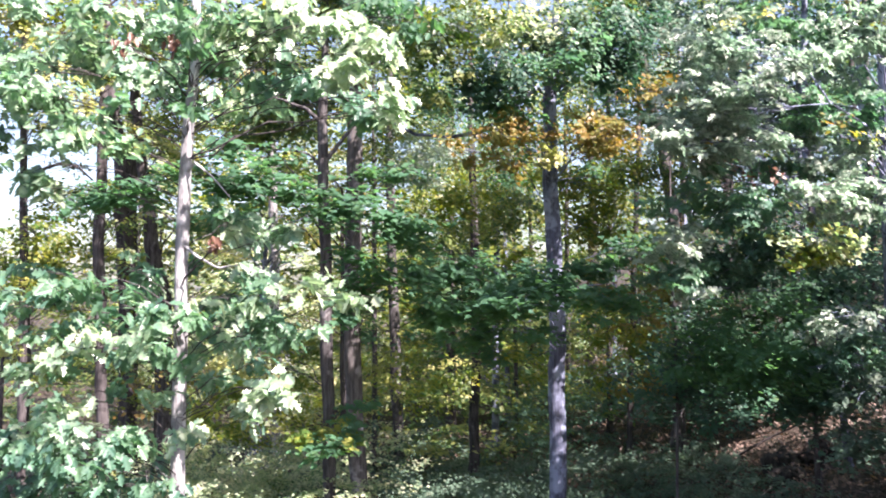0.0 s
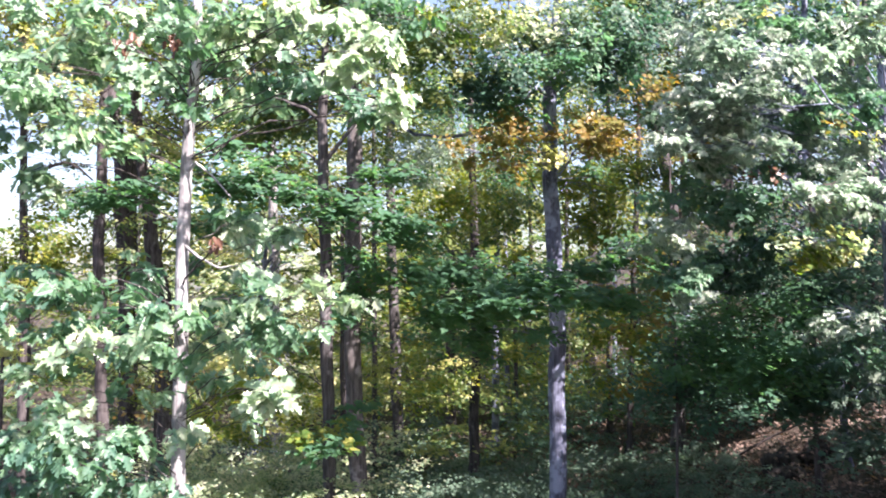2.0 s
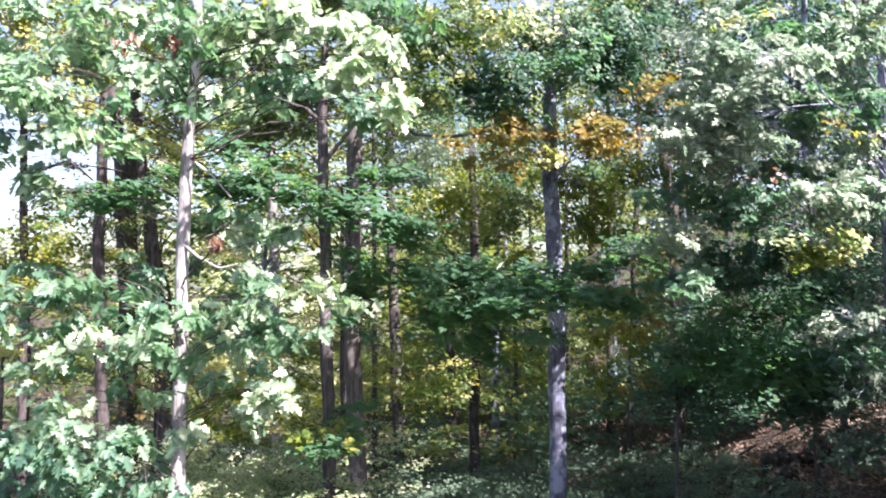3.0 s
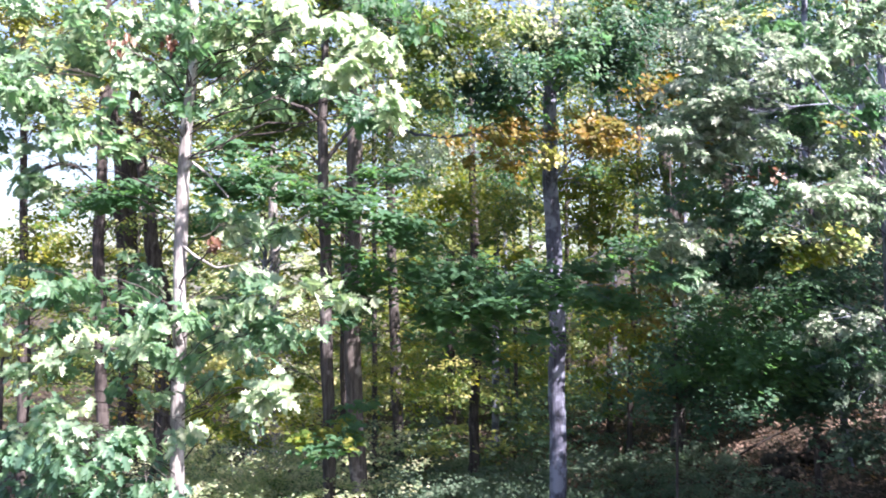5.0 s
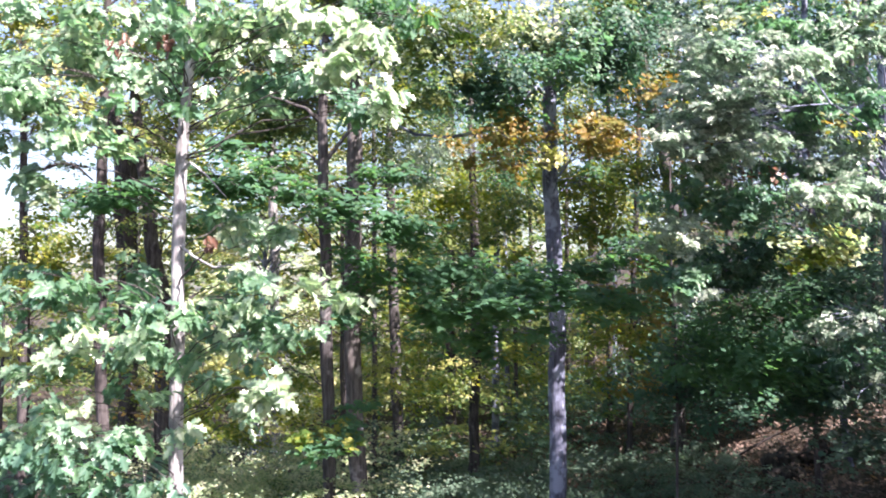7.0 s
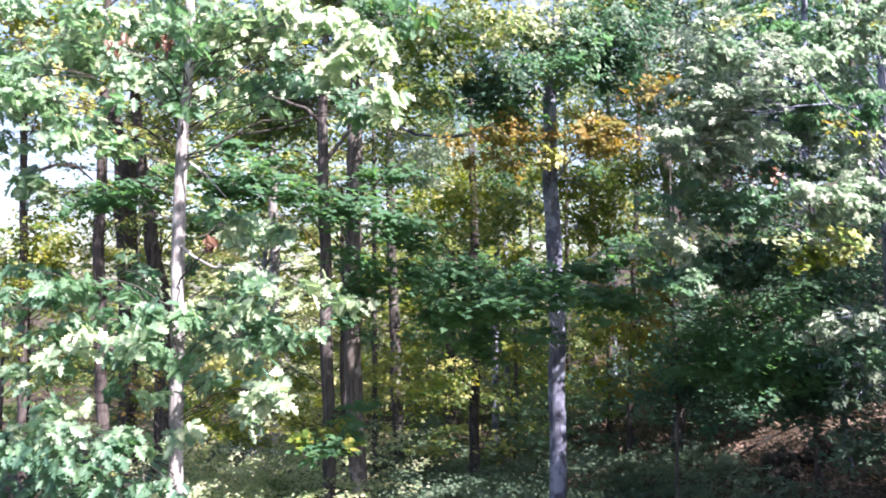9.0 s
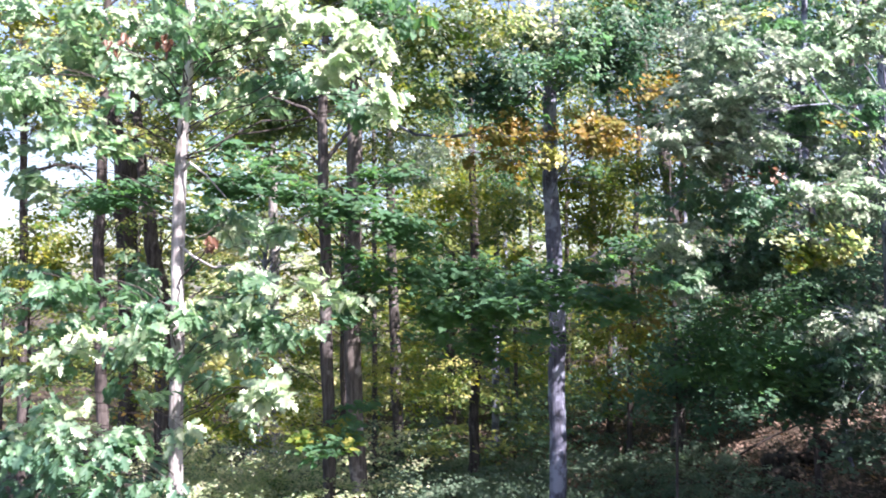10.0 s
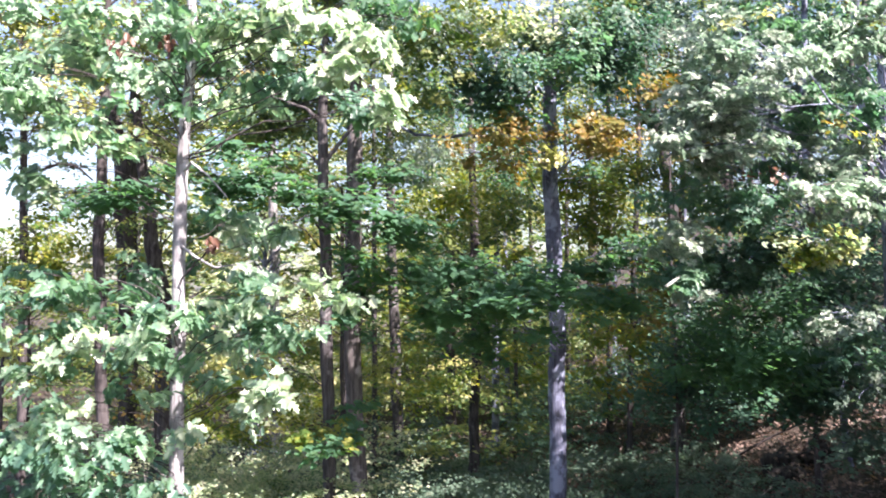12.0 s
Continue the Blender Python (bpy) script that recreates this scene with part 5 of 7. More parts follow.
white.branch((-3.38, 19.5, 1.92), (0.74, 0.60, 0.45), 619, SHRUB_SUNLIT, 0.12, PLAIN, droop=0.2, flat=0.5)
white.branch((-4.29, 18.5, 1.62), (0.85, 0.68, 0.42), 668, SHRUB_SUNLIT, 0.12, PLAIN, droop=0.2, flat=0.5)
leaning.branch((-4.78, 18, 2.19), (0.69, 0.55, 0.48), 512, SHRUB_SUNLIT, 0.12, PLAIN, droop=0.2, flat=0.5)
white.branch((-3.83, 22, 3.47), (0.67, 0.54, 0.50), 420, MAPLE_YELLOW, 0.12, PLAIN, droop=0.2, flat=0.5)
white.branch((-3.37, 21, 2.74), (0.64, 0.51, 0.48), 478, MAPLE_TURNING, 0.12, PLAIN, droop=0.2, flat=0.5)
leaning.branch((-5.33, 20, 3.79), (0.61, 0.49, 0.46), 347, MAPLE_YELLOW, 0.12, PLAIN, droop=0.2, flat=0.5)
leaning.branch((-5.3, 19, 2.5), (0.58, 0.46, 0.51), 457, MAPLE_TURNING, 0.12, PLAIN, droop=0.2, flat=0.5)
white.branch((-4.52, 20, 2.09), (0.76, 0.61, 0.46), 542, MAPLE_TURNING, 0.12, PLAIN, droop=0.2, flat=0.5)
twin.branch((-1.71, 25, 2.54), (0.76, 0.61, 0.57), 162, MAPLE_YELLOW, 0.12, PLAIN, droop=0.2, flat=0.5)
white.branch((-5.62, 24, 4.55), (0.73, 0.59, 0.55), 500, MAPLE_YELLOW, 0.12, PLAIN, droop=0.2, flat=0.5)
forked.branch((-7.93, 23, 10.58), (0.70, 0.56, 0.53), 689, WOOD_GREEN, 0.12, PLAIN, droop=0.2, flat=0.5)
forked.branch((-7.45, 23, 9.65), (0.70, 0.56, 0.44), 478, MAPLE_TURNING, 0.12, PLAIN, droop=0.2, flat=0.5)
forked.branch((-8.34, 22, 11.41), (0.67, 0.54, 0.50), 525, MAPLE_TURNING, 0.12, PLAIN, droop=0.2, flat=0.5)
slim.branch((-9.2, 20, 7.96), (0.76, 0.61, 0.43), 227, WEED_GREEN, 0.12, PLAIN, droop=0.2, flat=0.5)
slim.branch((-8.88, 20, 8.57), (0.61, 0.49, 0.31), 101, WEED_GREEN, 0.12, PLAIN, droop=0.2, flat=0.5)
slim.branch((-6.66, 14.5, 8.9), (0.72, 0.58, 0.35), 316, MAPLE_YELLOW, 0.12, PLAIN, droop=0.2, flat=0.5)
slim.branch((-7.41, 14.5, 9.79), (0.44, 0.35, 0.44), 243, MAPLE_YELLOW, 0.12, PLAIN, droop=0.2, flat=0.5)
brown.branch((-6.61, 15, 10.35), (0.69, 0.55, 0.34), 329, MAPLE_TURNING, 0.12, PLAIN, droop=0.2, flat=0.5)
brown.branch((-5.79, 15, 9.43), (0.46, 0.37, 0.34), 170, MAPLE_TURNING, 0.12, PLAIN, droop=0.2, flat=0.5)
leaning.branch((-3.57, 14, 9.07), (0.43, 0.35, 0.24), 78, MAPLE_AMBER, 0.12, PLAIN, droop=0.2, flat=0.5)
leaning.branch((-5.16, 15, 8.16), (0.46, 0.37, 0.25), 89, MAPLE_TURNING, 0.12, PLAIN, droop=0.2, flat=0.5)
slim.branch((-7.47, 15.5, 6.63), (0.59, 0.47, 0.30), 135, MAPLE_TURNING, 0.12, PLAIN, droop=0.2, flat=0.5)
slim.branch((-7.07, 14, 4.76), (0.32, 0.35, 0.43), 106, MAPLE_YELLOW, 0.12, PLAIN, droop=0.2, flat=0.5)
slim.branch((-6.18, 13.5, 4.25), (0.52, 0.41, 0.26), 164, MAPLE_TURNING, 0.12, PLAIN, droop=0.2, flat=0.5)
leaning.branch((-4.75, 14, 4.02), (0.43, 0.35, 0.43), 141, MAPLE_AMBER, 0.12, PLAIN, droop=0.2, flat=0.5)
leaning.branch((-3.92, 14, 4.21), (0.37, 0.35, 0.32), 130, MAPLE_YELLOW, 0.12, PLAIN, droop=0.2, flat=0.5)
leaning.branch((-3.68, 13.5, 3.72), (0.41, 0.35, 0.31), 178, MAPLE_TURNING, 0.12, PLAIN, droop=0.2, flat=0.5)
white.branch((-3.53, 16, 4.23), (0.49, 0.39, 0.49), 259, MAPLE_YELLOW, 0.12, PLAIN, droop=0.2, flat=0.5)
oak2.branch((3.84, 12.6, 7.65), (0.38, 0.35, 0.15), 55, MAPLE_AMBER, 0.12, PLAIN, droop=0.2, flat=0.5)
oak2.branch((4.56, 12.6, 7.39), (0.38, 0.35, 0.17), 26, DEAD_BROWN, 0.12, PLAIN, droop=0.2, flat=0.5)
oak.branch((5.95, 12.4, 8.03), (0.43, 0.35, 0.17), 33, MAPLE_AMBER, 0.12, PLAIN, droop=0.2, flat=0.5)
oak.branch((6.18, 12.2, 7.78), (0.28, 0.35, 0.14), 24, MAPLE_TURNING, 0.12, PLAIN, droop=0.2, flat=0.5)
oak.branch((6.37, 12.4, 9.59), (0.24, 0.35, 0.24), 34, MAPLE_TURNING, 0.12, PLAIN, droop=0.2, flat=0.5)
oak2.branch((4.45, 12.8, 9.64), (0.39, 0.35, 0.20), 59, MAPLE_YELLOW, 0.12, PLAIN, droop=0.2, flat=0.5)
oak2.branch((5.02, 12.6, 7.35), (0.29, 0.35, 0.14), 14, DEAD_BROWN, 0.12, PLAIN, droop=0.2, flat=0.5)
slim.branch((-10.23, 20, 9.24), (0.46, 0.37, 0.46), 260, WOOD_GREEN, 0.12, PLAIN, droop=0.2, flat=0.5)
slim.branch((-8.76, 20, 9.31), (0.76, 0.61, 0.38), 361, WOOD_GREEN, 0.12, PLAIN, droop=0.2, flat=0.5)
slim.branch((-9.42, 21, 7.17), (0.96, 0.77, 0.40), 538, MAPLE_TURNING, 0.12, PLAIN, droop=0.2, flat=0.5)
forked.branch((-7.75, 25, 8.83), (0.95, 0.76, 0.48), 706, WOOD_GREEN, 0.12, PLAIN, droop=0.2, flat=0.5)
back_r.branch((4.4, 20, 11.96), (0.92, 0.73, 0.61), 1215, SHADE_GREEN, 0.12, PLAIN, droop=0.2, flat=0.5)
back_r.branch((5.33, 20, 11.01), (0.92, 0.73, 0.69), 1270, WOOD_GREEN, 0.12, PLAIN, droop=0.2, flat=0.5)
back_r.branch((5.84, 19, 11.64), (0.87, 0.70, 0.58), 1097, SHADE_GREEN, 0.12, PLAIN, droop=0.2, flat=0.5)
back_r.branch((5.71, 20, 9.92), (0.92, 0.73, 0.61), 1128, WOOD_GREEN, 0.12, PLAIN, droop=0.2, flat=0.5)
back_r.branch((4.17, 21, 10.14), (0.80, 0.64, 0.64), 877, MAPLE_GREEN, 0.12, PLAIN, droop=0.2, flat=0.5)
back_r.branch((4.43, 21, 8.58), (0.96, 0.77, 0.64), 957, MAPLE_TURNING, 0.12, PLAIN, droop=0.2, flat=0.5)
back_r.branch((5.29, 20, 8.3), (0.92, 0.73, 0.61), 1128, WOOD_GREEN, 0.12, PLAIN, droop=0.2, flat=0.5)
# backing behind the oaks, its shade put into darker leaf colours
oak2.branch((6.44, 18.5, 11.48), (0.85, 0.68, 0.57), 965, OAK_SHADED, 0.12, PLAIN, droop=0.2, flat=0.5)
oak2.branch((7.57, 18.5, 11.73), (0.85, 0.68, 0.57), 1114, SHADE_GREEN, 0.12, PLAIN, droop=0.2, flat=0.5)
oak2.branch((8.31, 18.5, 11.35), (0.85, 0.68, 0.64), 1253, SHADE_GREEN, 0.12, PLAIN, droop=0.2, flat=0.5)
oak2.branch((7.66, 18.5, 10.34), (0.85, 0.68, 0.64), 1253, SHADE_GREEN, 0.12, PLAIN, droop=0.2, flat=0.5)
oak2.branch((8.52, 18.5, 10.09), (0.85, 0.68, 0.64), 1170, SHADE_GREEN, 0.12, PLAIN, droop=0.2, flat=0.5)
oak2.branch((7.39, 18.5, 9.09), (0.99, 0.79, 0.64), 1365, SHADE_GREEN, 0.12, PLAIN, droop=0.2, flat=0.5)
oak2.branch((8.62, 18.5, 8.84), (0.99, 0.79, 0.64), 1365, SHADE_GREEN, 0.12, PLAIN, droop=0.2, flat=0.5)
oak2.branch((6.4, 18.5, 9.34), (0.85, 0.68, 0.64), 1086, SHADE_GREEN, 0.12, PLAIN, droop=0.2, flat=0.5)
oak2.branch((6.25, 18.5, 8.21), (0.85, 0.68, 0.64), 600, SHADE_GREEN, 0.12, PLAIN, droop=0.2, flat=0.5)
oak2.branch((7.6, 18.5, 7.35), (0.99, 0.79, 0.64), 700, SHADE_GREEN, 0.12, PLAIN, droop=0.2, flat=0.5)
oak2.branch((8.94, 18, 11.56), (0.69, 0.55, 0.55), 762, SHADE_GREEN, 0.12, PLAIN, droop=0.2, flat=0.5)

for cx, cy, cz, n, m in ((5.2, 28, 12.3, 1100, WOOD_GREEN), (6.6, 28, 13.0, 1100, WOOD_GREEN), (4.2, 28, 11.4, 1000, MAPLE_TURNING), (6.9, 29, 10.6, 1000, MAPLE_TURNING), (3.7, 28, 9.2, 800, MAPLE_TURNING), (8.4, 28, 14.6, 1100, WOOD_GREEN), (5.4, 29, 14.9, 1100, WOOD_GREEN), (6.0, 28, 8.6, 700, MAPLE_TURNING)):
    sap_b.branch((cx, cy, cz), (1.25, 1.0, 0.75), n, m, 0.13, PLAIN, droop=0.2, flat=0.4)

for cx, cy, cz, n in ((6.2, 18.5, 10.4, 1100), (5.6, 19.0, 11.2, 900), (6.9, 18.7, 9.8, 900), (5.3, 19.0, 9.6, 800)):
    oak2.branch((cx, cy, cz), (0.9, 0.7, 0.6), n, SHADE_GREEN, 0.12, PLAIN, droop=0.2, flat=0.5)
for cx, cy, cz, n in ((5.3, 21.5, 4.6, 500), (5.0, 21.0, 3.2, 450), (5.6, 22.0, 6.2, 420), (4.6, 22.0, 5.4, 400)):
    sap_a.branch((cx, cy, cz), (0.7, 0.55, 0.45), n, MAPLE_AMBER, 0.12, PALMATE, droop=0.15, flat=0.35)

# ---- the oaks on the bank: pale outer, dark inner and lower leaf colours stand for sun and shade ----
SWAY.append((oak2.branch((4.6, 13.5, 9.4), (0.82, 0.66, 0.52), 900, OAK_GREY, 0.165, SPIKY, droop=0.3, flat=0.5, per=9, tight=0.32, group=16, strung=(0.8, 1.05), loose=0.03), 8))
SWAY.append((oak.branch((4.17, 12.0, 9.05), (0.55, 0.44, 0.37), 468, OAK_GREY, 0.165, SPIKY, droop=0.3, flat=0.5, per=9, tight=0.32, group=16, strung=(0.8, 1.05), loose=0.03), 8))
SWAY.append((oak.branch((3.78, 12.1, 8.22), (0.46, 0.37, 0.32), 347, OAK_GREY, 0.165, SPIKY, droop=0.3, flat=0.5, per=9, tight=0.32, group=16, strung=(0.8, 1.05), loose=0.03), 8))
SWAY.append((oak.branch((3.4, 12.2, 7.66), (0.37, 0.35, 0.33), 282, OAK_GREY, 0.165, SPIKY, droop=0.3, flat=0.5, per=9, tight=0.32, group=16, strung=(0.8, 1.05), loose=0.03), 8))
SWAY.append((oak.branch((4.44, 11.9, 8.45), (0.50, 0.40, 0.32), 369, OAK_GREY, 0.165, SPIKY, droop=0.3, flat=0.5, per=9, tight=0.32, group=16, strung=(0.8, 1.05), loose=0.03), 8))
SWAY.append((oak.branch((4.1, 12.1, 7.89), (0.46, 0.37, 0.28), 267, OAK_GREY, 0.165, SPIKY, droop=0.3, flat=0.5, per=9, tight=0.32, group=16, strung=(0.8, 1.05), loose=0.03), 8))
SWAY.append((oak.branch((4.97, 11.8, 8.87), (0.45, 0.36, 0.32), 296, OAK_GREY, 0.165, SPIKY, droop=0.3, flat=0.5, per=9, tight=0.32, group=16, strung=(0.8, 1.05), loose=0.03), 8))
SWAY.append((oak2.branch((5.3, 13.2, 9.59), (0.60, 0.48, 0.45), 893, OAK_SHADED, 0.165, SPIKY, droop=0.3, flat=0.5, per=9, tight=0.32, group=16, strung=(0.8, 1.05), loose=0.03), 8))
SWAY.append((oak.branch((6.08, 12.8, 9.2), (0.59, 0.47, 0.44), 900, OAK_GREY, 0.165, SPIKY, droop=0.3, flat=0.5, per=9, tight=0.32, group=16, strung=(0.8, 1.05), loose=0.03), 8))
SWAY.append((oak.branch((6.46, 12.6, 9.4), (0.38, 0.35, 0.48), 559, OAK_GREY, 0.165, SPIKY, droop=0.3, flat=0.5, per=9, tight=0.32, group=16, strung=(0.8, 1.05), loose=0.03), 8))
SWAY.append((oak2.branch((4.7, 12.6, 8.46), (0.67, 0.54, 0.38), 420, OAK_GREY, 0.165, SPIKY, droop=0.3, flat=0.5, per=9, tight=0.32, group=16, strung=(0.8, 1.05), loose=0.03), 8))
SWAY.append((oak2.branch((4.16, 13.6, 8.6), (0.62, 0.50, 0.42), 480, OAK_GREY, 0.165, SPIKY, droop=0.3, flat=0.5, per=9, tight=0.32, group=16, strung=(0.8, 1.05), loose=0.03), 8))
SWAY.append((oak.branch((5.81, 13.0, 8.37), (0.60, 0.48, 0.40), 714, OAK_SHADED, 0.165, SPIKY, droop=0.3, flat=0.5, per=9, tight=0.32, group=16, strung=(0.8, 1.05), loose=0.03), 8))
SWAY.append((oak.branch((6.41, 12.8, 8.42), (0.44, 0.35, 0.49), 600, OAK_SHADED, 0.165, SPIKY, droop=0.3, flat=0.5, per=9, tight=0.32, group=16, strung=(0.8, 1.05), loose=0.03), 8))
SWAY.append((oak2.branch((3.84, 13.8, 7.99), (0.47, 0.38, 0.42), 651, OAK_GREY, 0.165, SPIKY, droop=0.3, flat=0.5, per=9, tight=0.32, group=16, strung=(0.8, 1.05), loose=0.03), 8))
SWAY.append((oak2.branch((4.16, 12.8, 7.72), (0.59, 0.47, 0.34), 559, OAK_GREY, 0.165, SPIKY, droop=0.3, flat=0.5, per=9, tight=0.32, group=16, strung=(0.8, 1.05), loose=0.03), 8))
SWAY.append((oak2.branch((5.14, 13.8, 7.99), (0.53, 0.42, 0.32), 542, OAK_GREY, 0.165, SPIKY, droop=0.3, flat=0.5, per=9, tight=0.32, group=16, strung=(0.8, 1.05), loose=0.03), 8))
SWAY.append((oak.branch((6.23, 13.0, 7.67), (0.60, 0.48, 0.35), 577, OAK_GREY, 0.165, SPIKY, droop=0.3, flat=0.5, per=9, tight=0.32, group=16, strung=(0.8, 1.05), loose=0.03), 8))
SWAY.append((oak.branch((5.69, 13.6, 7.5), (0.52, 0.42, 0.31), 451, OAK_SHADED, 0.165, SPIKY, droop=0.3, flat=0.5, per=9, tight=0.32, group=16, strung=(0.8, 1.05), loose=0.03), 8))
SWAY.append((oak2.branch((3.99, 13.4, 7.2), (0.61, 0.49, 0.41), 759, OAK_SHADED, 0.165, SPIKY, droop=0.3, flat=0.5, per=9, tight=0.32, group=16, strung=(0.8, 1.05), loose=0.03), 8))
SWAY.append((oak2.branch((4.72, 13.2, 6.99), (0.66, 0.52, 0.40), 921, OAK_SHADED, 0.165, SPIKY, droop=0.3, flat=0.5, per=9, tight=0.32, group=16, strung=(0.8, 1.05), loose=0.03), 8))
SWAY.append((oak.branch((3.73, 12.2, 7.99), (0.51, 0.41, 0.33), 505, OAK_GREY, 0.165, SPIKY, droop=0.3, flat=0.5, per=9, tight=0.32, group=16, strung=(0.8, 1.05), loose=0.03), 8))
SWAY.append((oak.branch((4.27, 12.1, 8.05), (0.51, 0.41, 0.32), 496, OAK_GREY, 0.165, SPIKY, droop=0.3, flat=0.5, per=9, tight=0.32, group=16, strung=(0.8, 1.05), loose=0.03), 8))
SWAY.append((oak.branch((4.49, 12.3, 7.59), (0.47, 0.38, 0.28), 307, OAK_GREY, 0.165, SPIKY, droop=0.3, flat=0.5, per=9, tight=0.32, group=16, strung=(0.8, 1.05), loose=0.03), 8))
SWAY.append((oak.branch((3.57, 12.2, 8.44), (0.37, 0.35, 0.33), 282, OAK_GREY, 0.165, SPIKY, droop=0.3, flat=0.5, per=9, tight=0.32, group=16, strung=(0.8, 1.05), loose=0.03), 8))
SWAY.append((oak.branch((5.84, 12.4, 6.9), (0.52, 0.42, 0.33), 762, OAK_GREY, 0.165, SPIKY, droop=0.3, flat=0.5, per=9, tight=0.32, group=16, strung=(0.8, 1.05), loose=0.03), 8))
SWAY.append((oak.branch((6.29, 12.4, 6.9), (0.33, 0.35, 0.38), 466, OAK_GREY, 0.165, SPIKY, droop=0.3, flat=0.5, per=9, tight=0.32, group=16, strung=(0.8, 1.05), loose=0.03), 8))
SWAY.append((oak2.branch((3.83, 13.2, 6.46), (0.55, 0.44, 0.40), 675, OAK_GREY, 0.165, SPIKY, droop=0.3, flat=0.5, per=9, tight=0.32, group=16, strung=(0.8, 1.05), loose=0.03), 8))
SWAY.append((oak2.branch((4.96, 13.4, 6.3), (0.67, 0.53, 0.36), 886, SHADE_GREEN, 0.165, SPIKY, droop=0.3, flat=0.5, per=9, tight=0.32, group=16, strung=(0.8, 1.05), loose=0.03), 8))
SWAY.append((oak2.branch((3.89, 13.6, 5.86), (0.47, 0.37, 0.42), 587, OAK_SHADED, 0.165, SPIKY, droop=0.3, flat=0.5, per=9, tight=0.32, group=16, strung=(0.8, 1.05), loose=0.03), 8))
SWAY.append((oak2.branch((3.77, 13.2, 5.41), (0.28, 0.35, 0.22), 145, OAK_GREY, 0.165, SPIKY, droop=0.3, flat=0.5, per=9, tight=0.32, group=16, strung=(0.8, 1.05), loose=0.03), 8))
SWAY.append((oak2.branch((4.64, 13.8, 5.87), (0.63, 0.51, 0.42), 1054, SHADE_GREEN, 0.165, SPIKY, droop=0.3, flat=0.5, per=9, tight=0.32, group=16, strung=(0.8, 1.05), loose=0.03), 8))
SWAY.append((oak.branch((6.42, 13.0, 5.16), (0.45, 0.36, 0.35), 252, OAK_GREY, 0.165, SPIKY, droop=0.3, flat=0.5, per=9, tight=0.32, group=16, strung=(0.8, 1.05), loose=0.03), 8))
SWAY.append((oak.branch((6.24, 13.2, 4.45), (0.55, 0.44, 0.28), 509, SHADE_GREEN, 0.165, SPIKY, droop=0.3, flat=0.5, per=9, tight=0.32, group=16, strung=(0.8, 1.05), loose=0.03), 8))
SWAY.append((oak.branch((6.58, 13.2, 4.11), (0.40, 0.35, 0.40), 453, WEED_GREEN, 0.165, SPIKY, droop=0.3, flat=0.5, per=9, tight=0.32, group=16, strung=(0.8, 1.05), loose=0.03), 8))
SWAY.append((oak.branch((6.17, 13.4, 4.79), (0.41, 0.35, 0.31), 145, OAK_GREY, 0.165, SPIKY, droop=0.3, flat=0.5, per=9, tight=0.32, group=16, strung=(0.8, 1.05), loose=0.03), 8))
SWAY.append((right.branch((5.46, 12.7, 6.3), (0.39, 0.35, 0.17), 125, MAPLE_YELLOW, 0.11, PALMATE, droop=0.2, flat=0.35), 8))
SWAY.append((right.branch((5.63, 12.7, 6.22), (0.48, 0.39, 0.19), 173, SHRUB_SUNLIT, 0.11, PALMATE, droop=0.2, flat=0.35), 8))
SWAY.append((right.branch((6.05, 12.7, 6.17), (0.48, 0.39, 0.19), 303, SHRUB_SUNLIT, 0.11, PALMATE, droop=0.2, flat=0.35), 8))
SWAY.append((right.branch((5.37, 12.7, 6.09), (0.44, 0.35, 0.21), 279, MAPLE_TURNING, 0.11, PALMATE, droop=0.2, flat=0.35), 8))
SWAY.append((right.branch((5.79, 12.7, 6.01), (0.16, 0.35, 0.08), 41, MAPLE_AMBER, 0.11, PALMATE, droop=0.2, flat=0.35), 8))
SWAY.append((right.branch((5.42, 15.0, 5.1), (1.03, 0.82, 0.55), 1765, MAPLE_GREEN, 0.11, PALMATE, droop=0.12, flat=0.28, drop=0.25, face=(0.1, -0.32, 0.9)), 9))
SWAY.append((right.branch((6.54, 16, 5.5), (1.03, 0.82, 0.59), 1875, SHADE_GREEN, 0.11, PALMATE, droop=0.12, flat=0.28, drop=0.25, face=(0.1, -0.32, 0.9)), 9))
SWAY.append((right.branch((7.38, 16, 5.5), (0.88, 0.70, 0.73), 1897, SHADE_GREEN, 0.11, PALMATE, droop=0.12, flat=0.28, drop=0.25, face=(0.1, -0.32, 0.9)), 9))
SWAY.append((right.branch((5.78, 14.2, 4.56), (1.04, 0.83, 0.46), 1558, MAPLE_GREEN, 0.11, PALMATE, droop=0.12, flat=0.28, drop=0.25, face=(0.1, -0.32, 0.9)), 9))
SWAY.append((right.branch((5.28, 14.4, 4.17), (0.92, 0.74, 0.46), 1328, MAPLE_GREEN, 0.11, PALMATE, droop=0.12, flat=0.28, drop=0.25, face=(0.1, -0.32, 0.9)), 9))
SWAY.append((right.branch((6.51, 14.6, 3.96), (0.94, 0.75, 0.40), 1105, SHADE_GREEN, 0.11, PALMATE, droop=0.12, flat=0.28, drop=0.25, face=(0.1, -0.32, 0.9)), 9))
SWAY.append((right.branch((4.94, 15.4, 4.28), (0.85, 0.68, 0.63), 1488, MAPLE_GREEN, 0.11, PALMATE, droop=0.12, flat=0.28, drop=0.25, face=(0.1, -0.32, 0.9)), 9))
SWAY.append((birch.branch((5.01, 17, 4.6), (0.78, 0.62, 0.78), 1470, SHADE_GREEN, 0.11, PALMATE, droop=0.12, flat=0.28, drop=0.25, face=(0.1, -0.32, 0.9)), 9))
